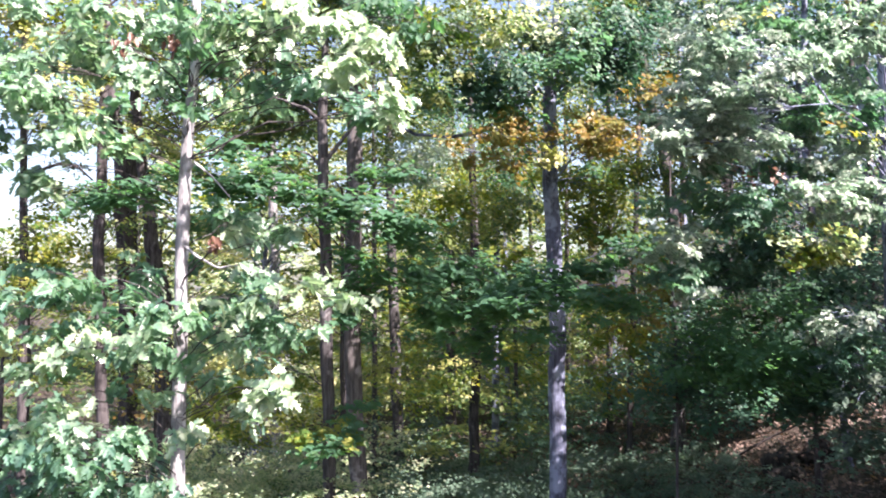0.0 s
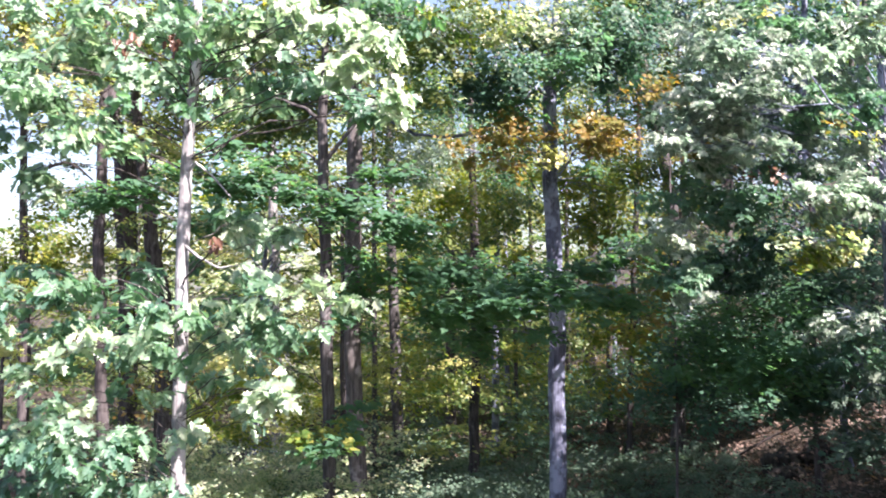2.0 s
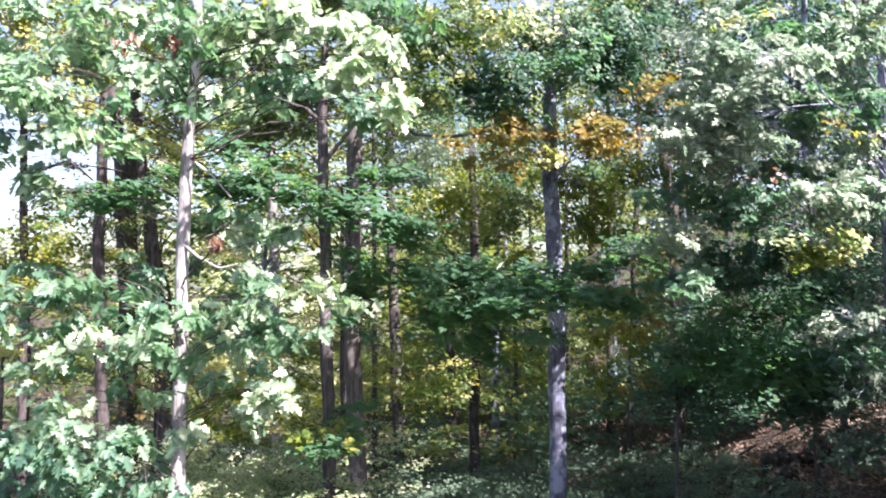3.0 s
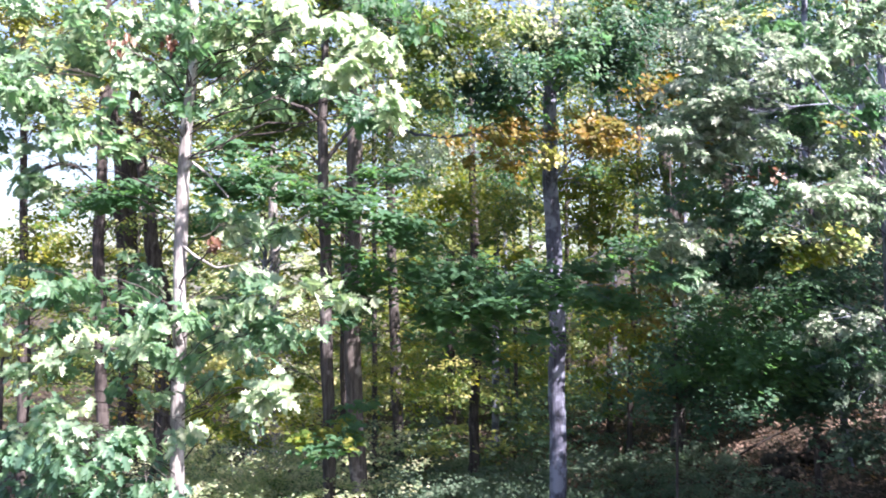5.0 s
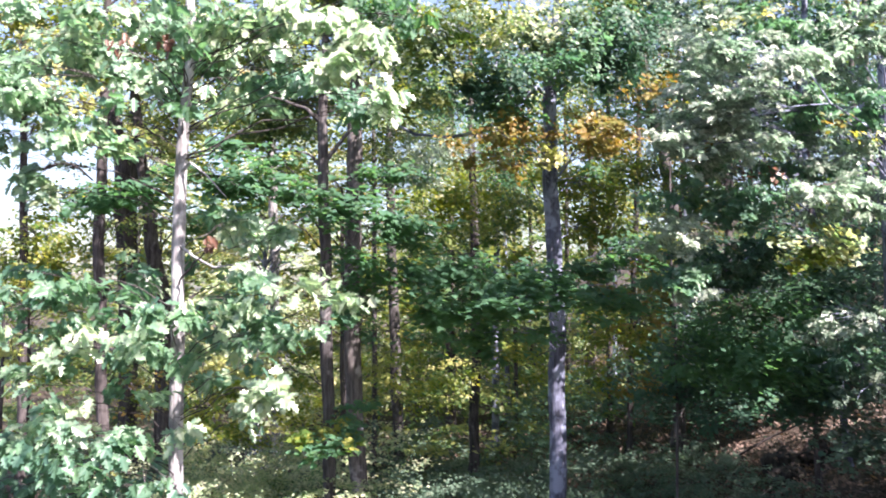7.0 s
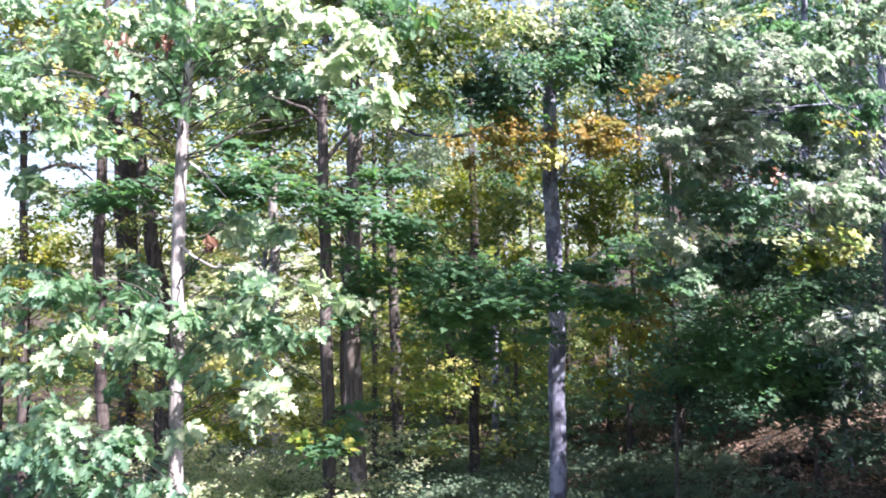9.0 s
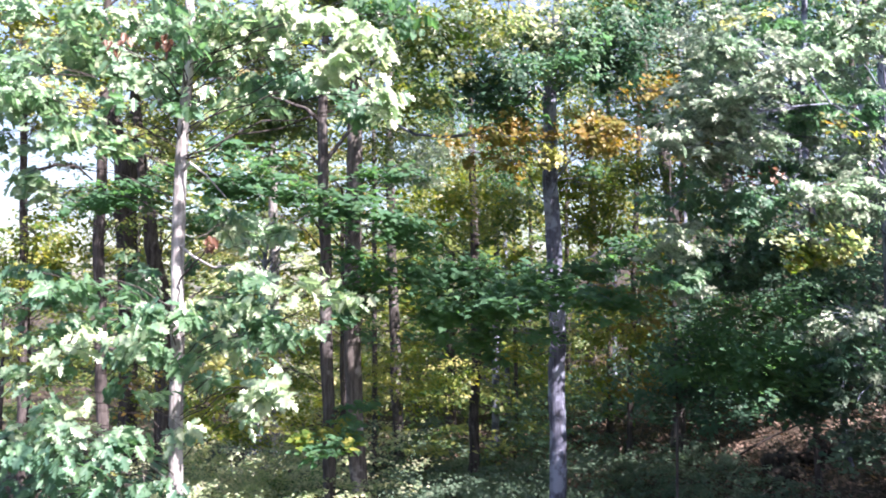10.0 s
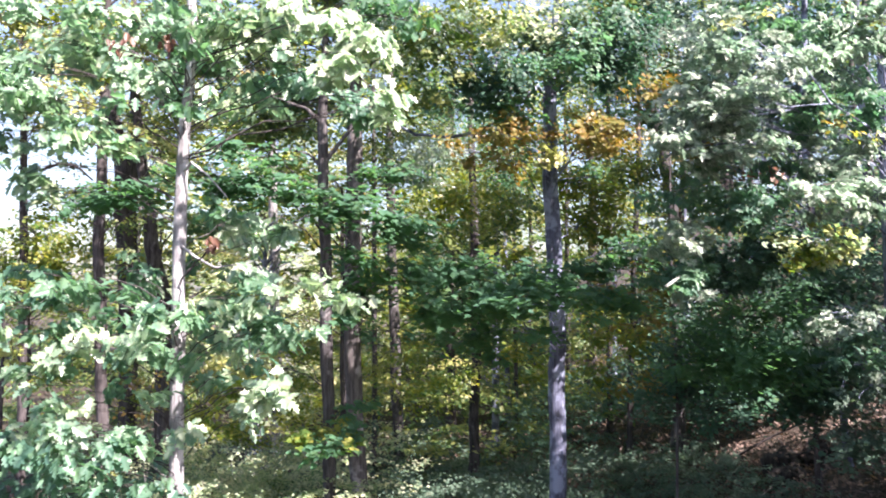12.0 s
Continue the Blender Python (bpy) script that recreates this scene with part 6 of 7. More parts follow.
SWAY.append((right.branch((6.2, 14.8, 3.55), (0.81, 0.65, 0.35), 744, SHADE_GREEN, 0.11, PALMATE, droop=0.12, flat=0.28, drop=0.25, face=(0.1, -0.32, 0.9)), 9))
SWAY.append((birch.branch((4.77, 17, 3.6), (0.93, 0.75, 0.62), 1411, SHADE_GREEN, 0.11, PALMATE, droop=0.12, flat=0.28, drop=0.25, face=(0.1, -0.32, 0.9)), 9))
SWAY.append((right.branch((6.97, 14.2, 3.45), (0.65, 0.52, 0.59), 725, WEED_GREEN, 0.11, PALMATE, droop=0.12, flat=0.28, drop=0.25, face=(0.1, -0.32, 0.9)), 9))
SWAY.append((right.branch((6.57, 13.6, 3.0), (0.56, 0.45, 0.44), 381, WEED_GREEN, 0.11, PALMATE, droop=0.12, flat=0.28, drop=0.25, face=(0.1, -0.32, 0.9)), 9))
SWAY.append((right.branch((8.09, 17, 6.18), (0.93, 0.75, 0.62), 1612, SHADE_GREEN, 0.11, PALMATE, droop=0.12, flat=0.28, drop=0.25, face=(0.1, -0.32, 0.9)), 9))

# ---- crowns above the view: unseen, added to shade what stands below ----
back_r.branch((5.36, 20, 13.34), (1.83, 1.47, 0.92), 581, WOOD_GREEN, 0.22, PLAIN, drop=1.2)
# added out of view; each bough blocks the sun from bank or trunks
shade = Tree("canopy_tree", [(11.0, 12.4, ground_z(11.0, 12.4), 0.24), (10.6, 12.3, 9.0, 0.19), (9.6, 12.2, 15.5, 0.1)], BARK_BROWN, "unseen tall tree added on the bank to cast shade", group="trees of the wood")
shade.branch((5.2, 9.5, 13.2), (1.2, 0.9, 0.6), 700, WOOD_GREEN, 0.22, PLAIN, drop=1.5, thick=0.06)
shade.branch((4.4, 10.6, 13.4), (1.1, 0.8, 0.6), 700, WOOD_GREEN, 0.22, PLAIN, drop=1.5, thick=0.06)
shade.branch((12.4, 8.4, 13.4), (1.5, 1.2, 0.6), 560, WOOD_GREEN, 0.22, PLAIN, drop=1.5, thick=0.06)
shade.branch((11.8, 9.6, 12.5), (1.4, 1.2, 0.6), 560, WOOD_GREEN, 0.22, PLAIN, drop=1.5, thick=0.06)
shade.branch((12.6, 11.6, 11.0), (1.5, 1.2, 0.6), 560, WOOD_GREEN, 0.22, PLAIN, drop=1.5, thick=0.06)
shade.branch((9.8, 15.7, 13.6), (1.5, 1.1, 0.6), 560, WOOD_GREEN, 0.22, PLAIN, drop=1.5, thick=0.06)
shade.branch((8.0, 16.6, 13.8), (1.4, 1.1, 0.6), 560, WOOD_GREEN, 0.22, PLAIN, drop=1.5, thick=0.06)
shade.branch((11.6, 15.0, 13.4), (1.5, 1.2, 0.6), 560, WOOD_GREEN, 0.22, PLAIN, drop=1.5, thick=0.06)
shade.branch((6.2, 17.2, 13.8), (1.3, 1.0, 0.6), 560, WOOD_GREEN, 0.22, PLAIN, drop=1.5, thick=0.06)
shade.branch((12.6, 14.0, 12.6), (1.5, 1.2, 0.6), 560, WOOD_GREEN, 0.22, PLAIN, drop=1.5, thick=0.06)
shade.branch((10.2, 13.8, 14.0), (1.4, 1.1, 0.6), 560, WOOD_GREEN, 0.22, PLAIN, drop=1.5, thick=0.06)

# unseen tree near the camera, added to dapple the edge tree with shade
edge = Tree("roadside_tree", [(3.9, -2.2, ground_z(3.9, -2.2), 0.2), (3.6, -1.6, 9.0, 0.15), (3.0, -0.6, 13.0, 0.06)], BARK_BROWN, "unseen tree added beside the camera to cast dappled shade", group="trees of the wood")
for cx, cy, cz, n in ((0.9, 6.2, 10.0, 130), (0.2, 4.9, 11.4, 130)):
    edge.branch((cx, cy, cz), (0.6, 0.5, 0.3), n, OAK_SHADED, 0.19, PLAIN, drop=1.6, thick=0.05, twigs=6)


def high_crown(tree, z0, z1, reach, boughs, n, material, size=0.17):
    """The boughs of a tall tree's own crown, from z0 up to z1 round its stem."""
    rng = np.random.default_rng(int(900 + abs(tree.path[0][0]) * 53))
    for i in range(boughs):
        z = z0 + (z1 - z0) * (i + rng.uniform(0.2, 0.8)) / boughs
        a = 2.4 * i + rng.uniform(-0.4, 0.4)
        p = tree.at(z)
        d = reach * rng.uniform(0.35, 1.0)
        tree.branch((p[0] + d * math.cos(a), p[1] + d * math.sin(a), z), (0.95, 0.85, 0.4), n, material, size, PLAIN, drop=0.7, droop=0.25, flat=0.45, thick=0.03, twigs=6)


high_crown(big, 13.2, 18.0, 3.4, 12, 400, MAPLE_TURNING)
# extra unseen boughs, set between the sun and the trunks to shade them
for tree, cx, cy, cz in ((big, 1.2, 13.4, 13.0), (big, 2.2, 12.8, 13.6), (rough, 0.1, 14.0, 12.7), (ash, -4.5, 15.6, 12.8), (ash, -3.3, 14.7, 12.6), (rough, -1.4, 13.8, 12.9)):
    tree.branch((cx, cy, cz), (1.0, 0.8, 0.4), 420, WOOD_GREEN, 0.17, PLAIN, drop=1.0, droop=0.25, flat=0.45, thick=0.03, twigs=6)
high_crown(rough, 12.4, 16.2, 3.0, 11, 420, WOOD_GREEN)
high_crown(ash, 12.4, 15.4, 2.6, 8, 380, WOOD_GREEN)
high_crown(brown, 12.6, 15.0, 2.4, 7, 380, WOOD_GREEN)
high_crown(oak2, 12.4, 15.2, 2.8, 8, 380, OAK_GREY)

# ---- side shoots ----
slim.dress(9, 1.5, 11, 1.6, MAPLE_TURNING)
brown.dress(9, 1, 10, 1.6, WOOD_GREEN)
forked.dress(9, 1, 7, 2.0, WOOD_GREEN)
leaning.dress(9, 1, 10, 2.0, MAPLE_TURNING)
white.dress(12, 1, 14, 2.2, MAPLE_TURNING)
ash.dress(5, 1, 11, 1.6, WOOD_GREEN)
rough.dress(5, 1, 11, 1.8, MAPLE_GREEN)
twin.dress(6, 1, 14, 2.2, WOOD_GREEN)
far_a.dress(12, 1.5, 15, 2.4, MAPLE_TURNING)
dark.dress(5, 1.5, 12, 1.8, WOOD_GREEN)
far_b.dress(7, 1.5, 14, 2.2, WOOD_GREEN)
big.dress(6, 8, 11, 1.6, MAPLE_GREEN)
far_c.dress(12, 2.5, 16, 2.5, MAPLE_TURNING)
sap_a.dress(10, 4, 12, 1.7, MAPLE_TURNING)
sap_b.dress(12, 2, 13, 1.8, WOOD_GREEN)
back_r.dress(14, 2.5, 13, 2.2, SHADE_GREEN)
oak2.dress(10, 3, 11, 1.6, SHADE_GREEN)
oak.dress(8, 3, 11, 1.4, OAK_SHADED)


# ---- the wood behind ----
def far_tree(x, y, h, r, low, n, size, material, bark, label):
    rng = np.random.default_rng(int(1000 + x * 31 + y * 7))
    g = ground_z(x, y)
    lean = rng.normal(0, 0.25)
    t = Tree("wood_tree", [(x, y, g, r), (x + lean * 0.3, y, g + h * 0.4, r * 0.8), (x + lean, y, g + h, r * 0.25)], bark, label, group="trees of the wood", sides=9)
    tubes = Tubes()
    pos = []
    k = 26
    for i in range(k):
        z = low + (h * 1.05 - low) * (i + rng.uniform(0, 1)) / k
        a = rng.uniform(0, 2 * math.pi)
        reach = rng.uniform(0.8, 2.9) * (1.0 - 0.45 * z / h)
        s = t.at(g + z * 0.93)[:3] - np.array(t.base)
        e = s + np.array((math.cos(a) * reach, math.sin(a) * reach, 0.25 * reach + 0.07 * z))
        tubes.add(curve_points(s, e, 0.06, 4, rng), np.linspace(r * 0.22, 0.008, 5), 4)
        p, ends = clump_points(rng, e, (1.2, 1.2, 0.4), n // k, 14)
        pos.append(p)
    tagged(tubes.build("bough_work", bark, t.ob), kind="stuff")
    pos = np.concatenate(pos)
    leaves_mesh("crown", pos, size * rng.uniform(0.6, 1.2, len(pos)), PLAIN, material, rng, t.ob, 0.12, 0.28, face=(0.14, -0.27, 0.9))


def far_wood():
    rng = np.random.default_rng(11)
    kinds = [(WOOD_GREEN, BARK_BROWN, "tree with yellow-green leaves in the wood"), (MAPLE_TURNING, BARK_DARK, "maple turning yellow in the wood"), (WOOD_GREEN, BARK_DARK, "dark-stemmed green tree in the wood"), (MAPLE_GREEN, BARK_GREY, "green maple in the wood"), (MAPLE_AMBER, BARK_DARK, "maple with amber leaves in the wood")]
    odds = [0, 1, 2, 0, 3, 1, 2, 0, 1, 4]
    i = 0
    for row, y in enumerate((23.0, 27.5, 32.0, 37.0, 43.0)):
        n = 7 + row
        half = 0.56 * y
        for j in range(n):
            x = -half + 2 * half * (j + 0.5 + rng.uniform(-0.3, 0.3)) / n
            yy = y + rng.uniform(-1.6, 1.6)
            bearing = x / yy
            if row >= 2 and bearing < -0.10 or row < 2 and 0.0 < bearing < 0.10:
                continue
            if row in (2, 3) and -0.10 < bearing < 0.06 or row < 2 and 2.0 < x < 9.0:
                continue
            if x > 0.12 * yy:
                odd = (2, 4, 3, 2, 3)[j % 5]
            elif bearing < -0.13:
                odd = (1, 1, 3, 1, 4)[j % 5]
            else:
                odd = odds[i % 10]
            m, b, label = kinds[odd]
            # low along the rim of the clearing, tall elsewhere
            if -0.53 < bearing < -0.37:
                h = rng.uniform(5.0, 7.6)
            elif bearing < -0.10 and row < 2:
                h = rng.uniform(7.5, 10.5)
            else:
                h = rng.uniform(15.5, 20.5)
            low, leaves = 0.6, 4400 if row < 2 else 5000
            if row < 2 and bearing < 0.06:
                low, leaves = (4.5, 1000) if bearing < -0.10 else (3.0, 2400)
            far_tree(x, yy, h, rng.uniform(0.07, 0.17), low, leaves, 0.125 + 0.003 * row, m, b, label)
            i += 1


def thicket(name, label, material, n, x0, x1, y0, y1, z0, z1, size, seed, wide=0.5, per=34):
    """Undergrowth in flat, slightly tilted tiers of leaves with dark gaps between them."""
    rng = np.random.default_rng(seed)
    k = n // per
    cx, cy = rng.uniform(x0, x1, k), rng.uniform(y0, y1, k)
    cz = np.array([ground_z(a, b) for a, b in zip(cx, cy)]) + z0 + (z1 - z0) * rng.uniform(0, 1, k) ** 1.3
    pick = rng.integers(0, k, n)
    reach = wide * rng.uniform(0.5, 1.3, k)[pick, None]
    off = rng.normal(0, 0.62, (n, 3)) * reach * (1, 1, 0.16)
    tilt = rng.normal(0, 0.22, (k, 2))[pick]
    off[:, 2] += (off[:, :2] * tilt).sum(1) - 0.25 * (off[:, :2] ** 2).sum(1)
    pos = np.stack([cx, cy, cz], 1)[pick] + off
    pos[:, 2] = np.maximum(pos[:, 2], cz[pick] - min(z0 + 0.05, 0.3))
    tagged(leaves_mesh(name, pos, size * rng.uniform(0.7, 1.4, n), PLAIN, material, rng, None, 0.12, 0.26, face=(0.12, -0.22, 0.92)), label, "undergrowth", kind="stuff")


def overhead_tree(x, y, h, low, n, material, label, size=0.26):
    """A tree added to cast shade; its crown closes the wood above and beside the view."""
    far_tree(x, y, h, 0.2, low, n, size, material, BARK_BROWN, label)


far_wood()
# out of view on the right: high crowns that keep sun off the bank
for ox, oy, oh in ((15.5, 16.5, 16), (18.5, 21.0, 15)):
    overhead_tree(ox, oy, oh, 4.0, 3200, WOOD_GREEN, "unseen tree added up the bank to block the sun")
# low blockers added past the right edge to shade the bank's foot
for ox, oy, oh in ((11.6, 15.8, 7.5), (8.8, 12.4, 5.0), (9.2, 10.8, 5.6), (10.2, 13.6, 6.5), (12.0, 11.4, 7.0), (11.4, 13.4, 7.0), (14.0, 12.5, 8.0)):
    overhead_tree(ox, oy, oh, 0.4, 5600, SHADE_GREEN, "bushy green tree added beside the view to shade the bank", 0.105)
# the pale thickets below have their sunlight put into the leaf colour
thicket("far_wood", "distant woods of yellow-green autumn leaves", WOOD_GREEN, 34000, -34, 42, 50, 66, 0.3, 11, 0.42, 3, 0.8)
thicket("far_wood_tall", "distant tall woods of green leaves", WOOD_GREEN, 30000, -4, 40, 52, 66, 5, 36, 0.5, 4, 0.9)
thicket("far_wood_turning", "distant tall woods turning yellow in the sun", MAPLE_TURNING, 24000, -21.5, -1, 50, 62, 4, 33, 0.5, 14, 0.9)
thicket("far_wood_pale", "pale sunlit crowns deep in the wood", SHRUB_SUNLIT, 15000, -17.5, 7, 44, 50, 3, 17, 0.34, 24, 0.8)
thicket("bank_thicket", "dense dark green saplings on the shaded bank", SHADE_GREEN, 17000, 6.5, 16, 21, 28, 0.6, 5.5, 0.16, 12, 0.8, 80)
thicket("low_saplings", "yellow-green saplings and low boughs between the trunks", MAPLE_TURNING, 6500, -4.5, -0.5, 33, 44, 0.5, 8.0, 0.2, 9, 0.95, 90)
thicket("clearing_shrubs", "pale yellow-green shrubs in the sunlit clearing beyond the trunks", SHRUB_SUNLIT, 15000, -14, -3.0, 34, 47, 0.2, 5.0, 0.22, 39, 0.9, 70)
thicket("clearing_brush", "green brush at the rim of the clearing", WOOD_GREEN, 13000, -25, -11, 29, 46, 0.2, 6.0, 0.19, 69, 0.6)
thicket("lit_saplings", "sunlit yellow saplings between the trunks", MAPLE_YELLOW, 2400, -7.0, 1.5, 24, 31, 0.6, 5.0, 0.16, 29, 0.8, 80)
thicket("low_saplings_deep", "olive-green saplings and low boughs deep in the wood", WOOD_GREEN, 15000, -0.5, 6, 34, 44, 0.5, 8.0, 0.2, 19, 0.95, 90)
thicket("shaded_saplings", "olive-green saplings in the shade of the wood", WOOD_GREEN, 3600, -1.5, 6, 27, 33, 0.2, 5.0, 0.2, 59, 0.9, 90)
thicket("bank_brush", "green brush below the trees on the bank", SHADE_GREEN, 13000, 2.5, 11, 26, 40, 0.1, 2.0, 0.14, 21, 0.5)
thicket("undergrowth", "waist-high green undergrowth below the trees", WEED_GREEN, 36000, -12, 4, 15, 32, 0.05, 0.9, 0.10, 5, 0.32)
thicket("pale_weeds", "pale green weeds catching the sun between the trunks", SHRUB_SUNLIT, 9500, -9, -0.6, 17.5, 25, 0.1, 2.0, 0.10, 49, 0.36)
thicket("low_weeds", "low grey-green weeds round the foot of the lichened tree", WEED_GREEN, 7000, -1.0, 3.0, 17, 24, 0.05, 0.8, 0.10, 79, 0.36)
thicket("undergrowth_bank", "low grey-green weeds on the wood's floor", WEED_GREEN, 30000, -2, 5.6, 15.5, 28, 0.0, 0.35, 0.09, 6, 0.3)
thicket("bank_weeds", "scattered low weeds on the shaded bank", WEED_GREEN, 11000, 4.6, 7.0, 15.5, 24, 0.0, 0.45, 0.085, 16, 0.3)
thicket("brambles", "sunlit green shrubs at the wood's edge", SHRUB_SUNLIT, 30000, -7, -1.4, 14, 18.5, 0.1, 1.9, 0.08, 7, 0.3)


def litter():
    rng = np.random.default_rng(8)
    n = 46000
    x, y = rng.uniform(-6, 13, n), 14 + 20 * rng.uniform(0, 1, n) ** 1.4
    z = np.array([ground_z(a, b) for a, b in zip(x, y)]) + rng.uniform(0.01, 0.05, n)
    # some lie heaped on and against the boulders
    for bx, by, bw, bh in ((7.6, 19.0, 0.6, 0.5), (8.3, 18.7, 0.5, 0.42), (7.3, 18.1, 0.45, 0.28)):
        m = 110
        ax, ay = rng.normal(bx, 0.6 * bw, m), rng.normal(by - 0.15, 0.6 * bw, m)
        r2 = ((ax - bx) ** 2 + (ay - by) ** 2) / bw ** 2
        x, y = np.concatenate([x, ax]), np.concatenate([y, ay])
        z = np.concatenate([z, np.array([ground_z(a, b) for a, b in zip(ax, ay)]) + 0.03 + bh * np.sqrt(np.clip(1 - r2, 0, 1))])
    n = len(x)
    tagged(leaves_mesh("leaf_litter", np.stack([x, y, z], 1), rng.uniform(0.06, 0.13, n), PLAIN, LITTER, rng, None, 0.0, 0.4), "fallen brown leaves covering the woodland floor", "leaf litter", kind="stuff")


litter()


# ---- on the bank ----
ROCK = bark_material("dark_mossy_stone", (0.015, 0.014, 0.013), (0.06, 0.055, 0.05), (0.05, 0.06, 0.03), 6.0, 0.6)


def boulder(x, y, sx, sy, sz, seed, label):
    """A weathered stone: a cut sphere with ledges and hollows."""
    bm = bmesh.new()
    bmesh.ops.create_icosphere(bm, subdivisions=4, radius=1.0)
    for v in bm.verts:
        n = v.co.normalized()
        d = 1 + 0.35 * noise.noise(n * 1.6 + Vector((seed, 0, 0))) + 0.12 * noise.noise(n * 5 + Vector((0, seed, 0)))
        d += 0.10 * round(3 * noise.noise(n * 2.3 + Vector((0, 0, seed)))) / 3
        v.co = Vector((n.x * d * sx, n.y * d * sy, n.z * d * sz))
    me = bpy.data.meshes.new("boulder")
    bm.to_mesh(me)
    bm.free()
    me.materials.append(ROCK)
    ob = tagged(new("boulder", me), label, "rock", "rocks on the bank")
    ob.location = (x, y, ground_z(x, y) + 0.2 * sz)
    return ob


boulder(7.6, 19.0, 0.55, 0.45, 0.36, 1.0, "dark mossy boulder half buried in leaf litter")
boulder(8.3, 18.7, 0.45, 0.4, 0.3, 4.0, "dark mossy boulder half buried in leaf litter")
boulder(7.3, 18.1, 0.4, 0.35, 0.25, 7.0, "low dark stone among fallen leaves")


def fallen_stick(pts, r, label, wood=STICK):
    rng = np.random.default_rng(int(abs(pts[0][0]) * 100))
    rows = [(x, y, ground_z(x, y) + h) for x, y, h in pts]
    q = np.concatenate([curve_points(a, b, 0.02, 4, rng, 0.03)[:-1] for a, b in zip(rows[:-1], rows[1:])] + [np.array(rows[-1:])])
    ob = tagged(new("fallen_stick"), label, "branch", "fallen sticks")
    base = q[0].copy()
    ob.location = base
    tubes = Tubes().add(q - base, np.linspace(r, r * 0.4, len(q)), 7, 0.1)
    tubes.build("stem", wood, ob)
    k = len(q) // 2
    Tubes().add(curve_points(q[k] - base, q[k] - base + np.array((0.25, -0.1, 0.3)), 0.05, 4, rng), np.linspace(r * 0.6, r * 0.2, 5), 5).build("side_twig", wood, ob)


fallen_stick([(5.9, 18.0, 0.3), (6.3, 17.6, 0.12), (6.7, 17.5, 0.25)], 0.02, "bare forked pale stick on the forest floor")
fallen_stick([(4.2, 17.4, 0.05), (4.8, 17.6, 0.12), (5.3, 17.8, 0.08)], 0.025, "pale fallen stick among low weeds")
fallen_stick([(7.0, 20.5, 0.25), (8.0, 20.2, 0.45), (8.9, 20.0, 0.5)], 0.035, "mossy dark fallen limb leaning on a boulder", BARK_DARK)
fallen_stick([(2.0, 23.5, 0.3), (2.9, 23.9, 0.5), (3.6, 24.5, 0.9)], 0.03, "dark dead limb propped among undergrowth", BARK_DARK)


# ---- small things ----
INSECT_BODY = leaf_material("insect_body", [(0.82, 0.82, 0.76), (0.86, 0.86, 0.80)], 0.05, 0.35, single=True, glow=(1, 1, 1))
INSECT_WING = leaf_material("insect_wing", [(0.90, 0.90, 0.84), (0.92, 0.92, 0.86)], 0.45, 0.3, single=True, glow=(1, 1, 0.95))


def insect():
    """A pale flying insect with a jointed body and two spread wings."""
    ob = tagged(new("flying_insect"), "small pale winged insect flying past the wood", "insect", "insects in the air")
    Tubes().add([(-0.011, 0, -0.001), (-0.008, 0, 0), (-0.003, 0, 0.0006), (0.000, 0, 0.0), (0.003, 0, 0.001), (0.006, 0, 0.0008), (0.0075, 0, 0.0006), (0.0098, 0, 0)], [0.0008, 0.0034, 0.0040, 0.0020, 0.0044, 0.0022, 0.0034, 0.0010], 8).build("body", INSECT_BODY, ob)
    for side in (1, -1):
        rim = [(0.005, 0.001, 0.002), (0.003, 0.004, 0.003), (-0.004, 0.006, 0.0035), (-0.012, 0.006, 0.003), (-0.011, 0.003, 0.0025), (-0.002, 0.001, 0.002)]
        top = [(x, side * y, z) for x, y, z in rim]
        low = [(x, side * y, z - 0.0005) for x, y, z in rim]
        n = len(rim)
        loops, counts = list(range(n)) + list(range(2 * n - 1, n - 1, -1)), [n, n]
        for k in range(n):
            loops += [k, k + n, (k + 1) % n + n, (k + 1) % n]
            counts.append(4)
        mesh_object("wing", top + low, loops, counts, INSECT_WING, ob)
    return ob


INSECTS = [insect() for _ in range(3)]


# ---- wind: the whole edge tree leans slowly, its boughs and the others' rise and fall ----
# seconds and degrees by which the edge tree leans
LEAN = [(0.0, 0.0), (0.8, 0.0), (1.5, 0.04), (2.4, 0.13), (3.2, 0.07), (4.2, -0.08), (5.0, -0.2), (5.6, -0.4), (6.5, -0.5), (7.4, -0.52), (8.6, -0.52), (9.6, -0.57), (10.4, -0.53), (11.2, -0.44), (12.0, -0.38)]
# seconds, rise and swing of the bright bough in degrees
BOUGH = [(0.0, 0.1, 0.4), (0.5, -0.25, 0.2), (1.0, -0.3, 0.6), (1.5, 0.3, 0.9), (2.0, 1.1, 1.0), (2.5, 0.9, 1.5), (3.0, 0.2, 1.3), (4.0, -0.2, 1.4), (5.0, -0.5, 1.2), (5.5, -0.2, 0.6), (6.0, 0.2, 0.1), (6.5, 0.6, 0.0), (7.0, 0.6, -0.1), (8.0, 0.3, 0.2), (9.0, 0.5, 0.1), (9.5, 0.2, 0.0), (10.0, 0.3, -0.3), (10.5, 0.3, -0.2), (11.0, 0.2, 0.1), (11.5, 0.2, 0.2), (12.0, 0.2, 0.2)]
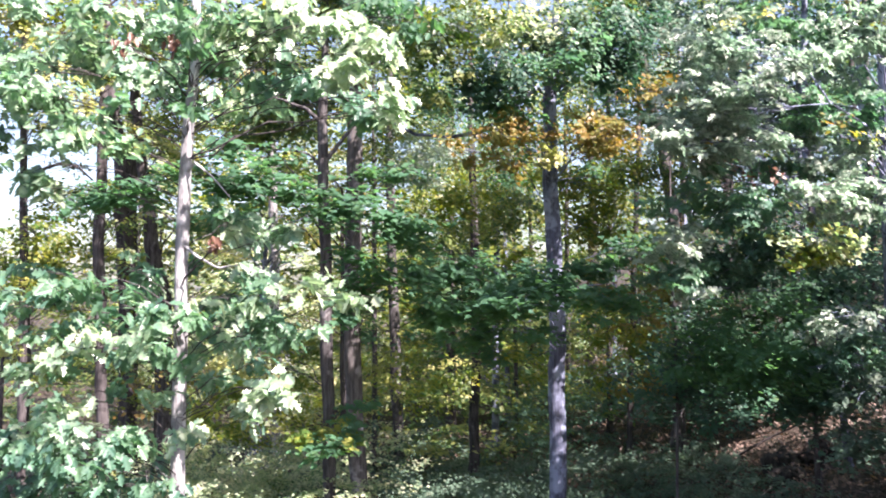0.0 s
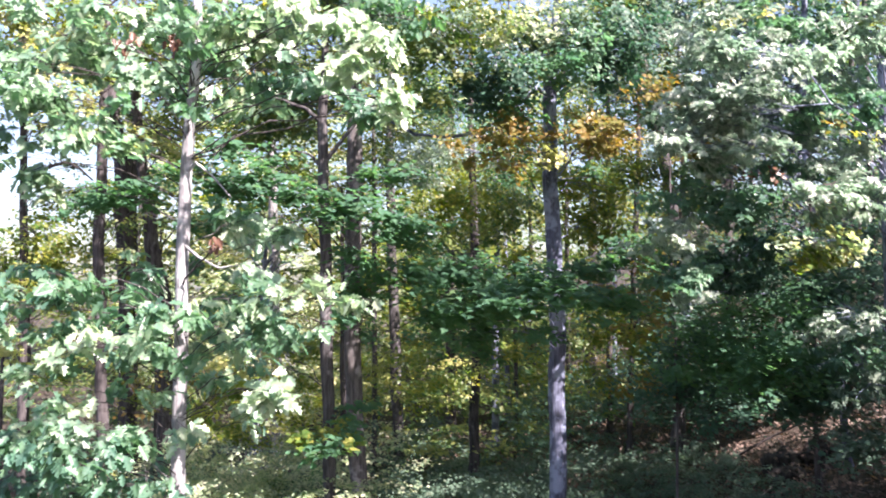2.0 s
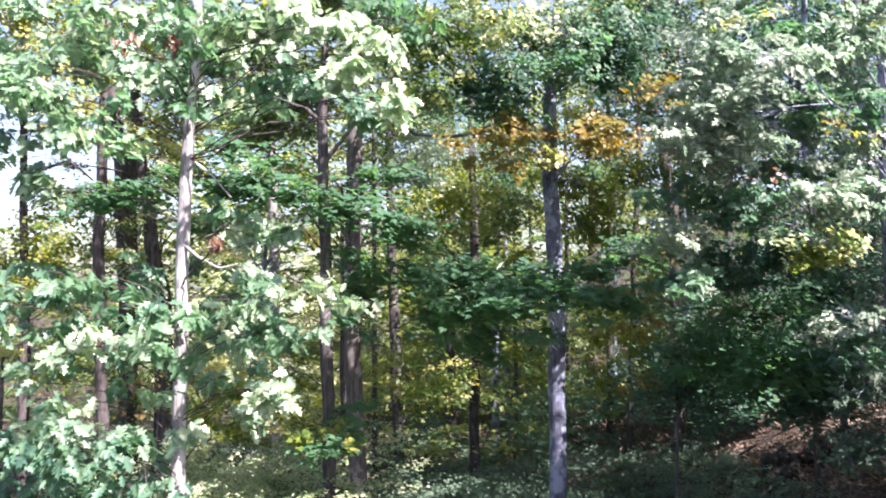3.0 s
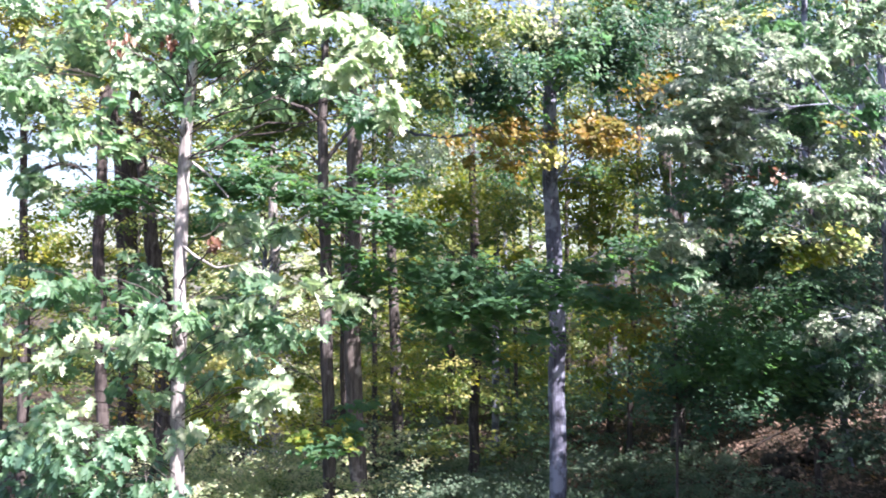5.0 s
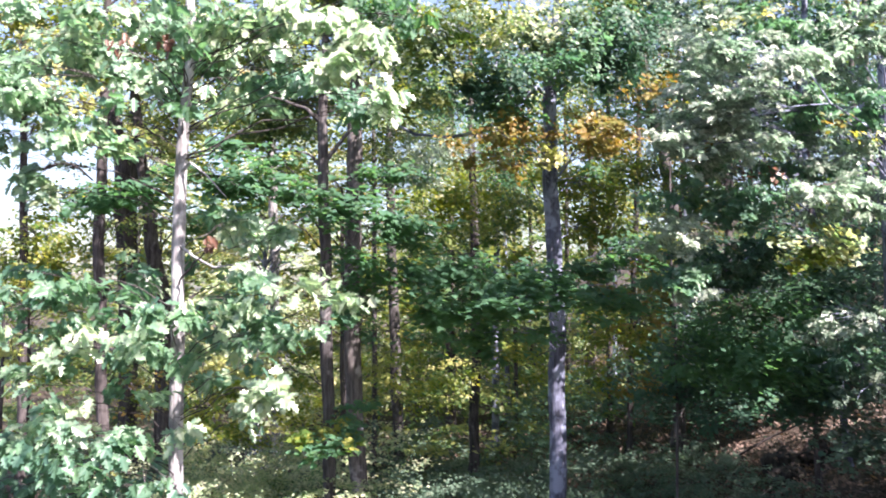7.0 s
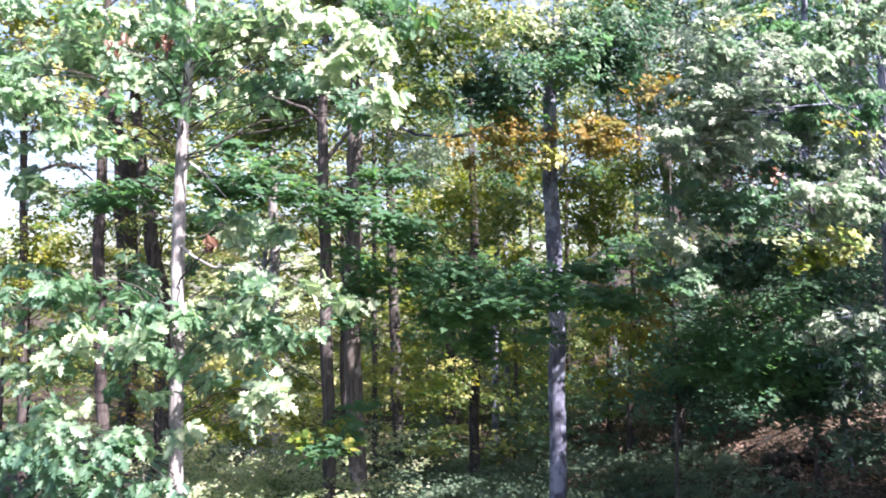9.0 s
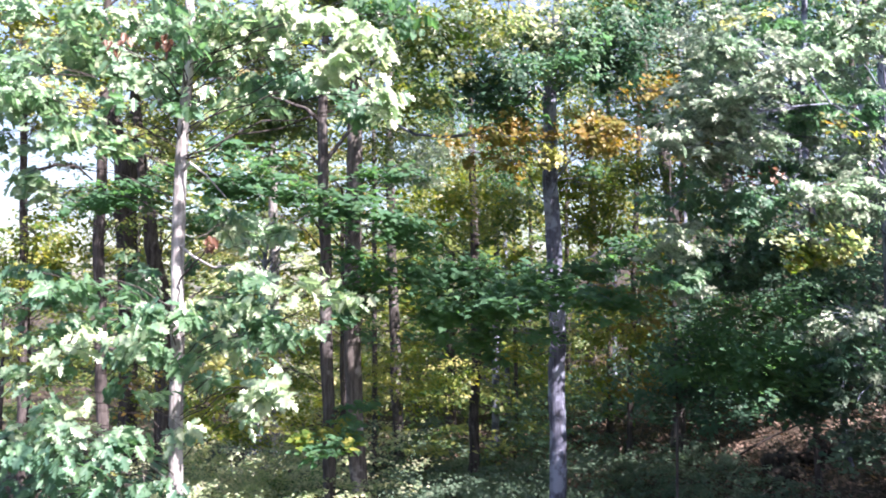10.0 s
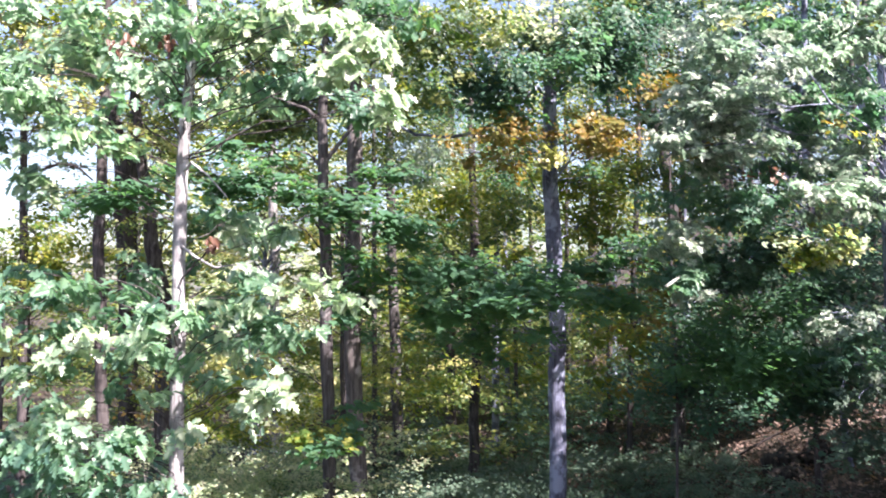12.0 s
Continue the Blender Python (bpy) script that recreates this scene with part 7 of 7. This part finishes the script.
# the long low bough: seconds and rise in degrees
LOW_BOUGH = [(0.0, 0.35), (0.5, -0.35), (1.0, 0.1), (1.5, -0.05), (2.0, 0.0), (2.5, -0.05), (3.0, -0.2), (4.0, 0.1), (5.0, 0.1), (6.0, 0.1), (6.5, 0.2), (7.0, 0.0), (8.0, -0.1), (9.0, -0.35), (9.5, -0.35), (10.0, 0.1), (10.5, 0.0), (11.0, -0.2), (11.5, -0.1), (12.0, 0.0)]
# how far each group of boughs moves, in degrees
GUST = {1: 0.9, 2: 0.6, 3: 0.5, 4: 0.6, 6: 0.5, 7: 0.4, 8: 1.1, 9: 0.35}


# seconds and places along the insects' flights
FLIGHTS = [
    [(0, 1.192, 1.6, 5.703), (0.7, 0.911, 1.6, 5.585), (0.8, 0.706, 1.6, 5.468), (0.9, 0.487, 1.6, 5.361), (1, 0.323, 1.6, 5.243), (1.1, 0.133, 1.6, 5.131), (1.2, -0.046, 1.6, 5.015), (1.5, -0.295, 1.6, 4.847), (12, -0.501, 1.6, 4.746)],
    [(0, 0.928, 1.9, 6.562), (1, 0.502, 1.9, 5.741), (1.2, 0.386, 1.9, 5.563), (1.3, 0.316, 1.9, 5.476), (1.4, 0.239, 1.9, 5.396), (1.5, 0.125, 1.9, 5.307), (1.6, -0.019, 1.9, 5.214), (1.7, -0.168, 1.9, 5.123), (1.8, -0.322, 1.9, 5.028), (2, -0.599, 1.9, 4.845), (4, -0.842, 1.9, 4.664), (9.5, -0.891, 1.9, 4.664), (10.8, -0.662, 1.9, 4.93), (11, -0.442, 1.9, 5.151), (11.1, -0.305, 1.9, 5.181), (11.2, -0.185, 1.9, 5.2), (11.3, -0.055, 1.9, 5.218), (11.4, 0.04, 1.9, 5.248), (11.5, 0.124, 1.9, 5.291), (11.6, 0.198, 1.9, 5.331), (11.7, 0.265, 1.9, 5.372), (11.8, 0.347, 1.9, 5.418), (12, 0.512, 1.9, 5.525)],
    [(0, -1.209, 3.2, 3.991), (1.8, -0.842, 3.2, 4.397), (2.1, -0.512, 3.2, 4.819), (2.2, -0.412, 3.2, 4.912), (2.3, -0.32, 3.2, 5.012), (2.5, -0.179, 3.2, 5.194), (2.7, -0.03, 3.2, 5.373), (3.2, 0.375, 3.2, 5.798), (4.2, 0.905, 3.2, 7.065), (12, 1.575, 3.2, 7.74)],
]


def sway_rows(ob, amount, phase):
    """Slow rise and fall with a quicker flutter on it, calmer in the clip's last third."""
    rows = []
    x, y, z = ob.location
    for k in range(25):
        t = 0.5 * k
        calm = 1.0 - 0.45 * smooth(6.0, 9.0, t)
        a = amount * calm * (0.6 * math.sin(1.3 * t + phase) + 0.4 * math.sin(3.1 * t + 2.3 * phase))
        b = amount * calm * (0.5 * math.sin(1.0 * t + 1.7 * phase) + 0.3 * math.sin(2.7 * t + phase))
        rows.append((t, pose(x, y, z, 0.4 * b, a, b)))
    return rows


def flight_rows(flight):
    """Each insect points along its way; where it turns back it swings round in between."""
    rows = []
    for i, (t, x, y, z) in enumerate(flight):
        a, b = flight[max(i - 1, 0)], flight[min(i + 1, len(flight) - 1)]
        dx, dz = b[1] - a[1], b[3] - a[3]
        climb = math.degrees(math.atan2(dz, abs(dx)))
        heading = 4.0 if dx > 0 else 176.0
        if rows and abs(heading - rows[-1][1]) > 80:
            t0, h0, c0, p0 = rows[-1]
            mid = tuple(0.5 * (u + v) for u, v in zip(p0, (x, y, z)))
            rows.append((0.5 * (t0 + t), 90.0, 0.5 * (c0 + climb), mid))
        rows.append((t, heading, climb, (x, y, z)))
    return [(t, pose(*p, 0, -c, h)) for t, h, c, p in rows]


def motions():
    bx, by, bz = front.ob.location
    walk(front.ob, [(t, pose(bx, by, bz, 0, a, 0)) for t, a in LEAN])
    for ob, flight in zip(INSECTS, FLIGHTS):
        walk(ob, flight_rows(flight))
    for i, (ob, group) in enumerate(SWAY):
        x, y, z = ob.location
        if group == 5:
            walk(ob, [(t, pose(x, y, z, 0, -rise, swing)) for t, rise, swing in BOUGH])
        elif group == 3:
            walk(ob, [(t, pose(x, y, z, 0, -rise * 2.0, rise * 0.4)) for t, rise in LOW_BOUGH])
        else:
            walk(ob, sway_rows(ob, GUST[group], 0.9 * (i % 7) + 0.3 * group))


motions()
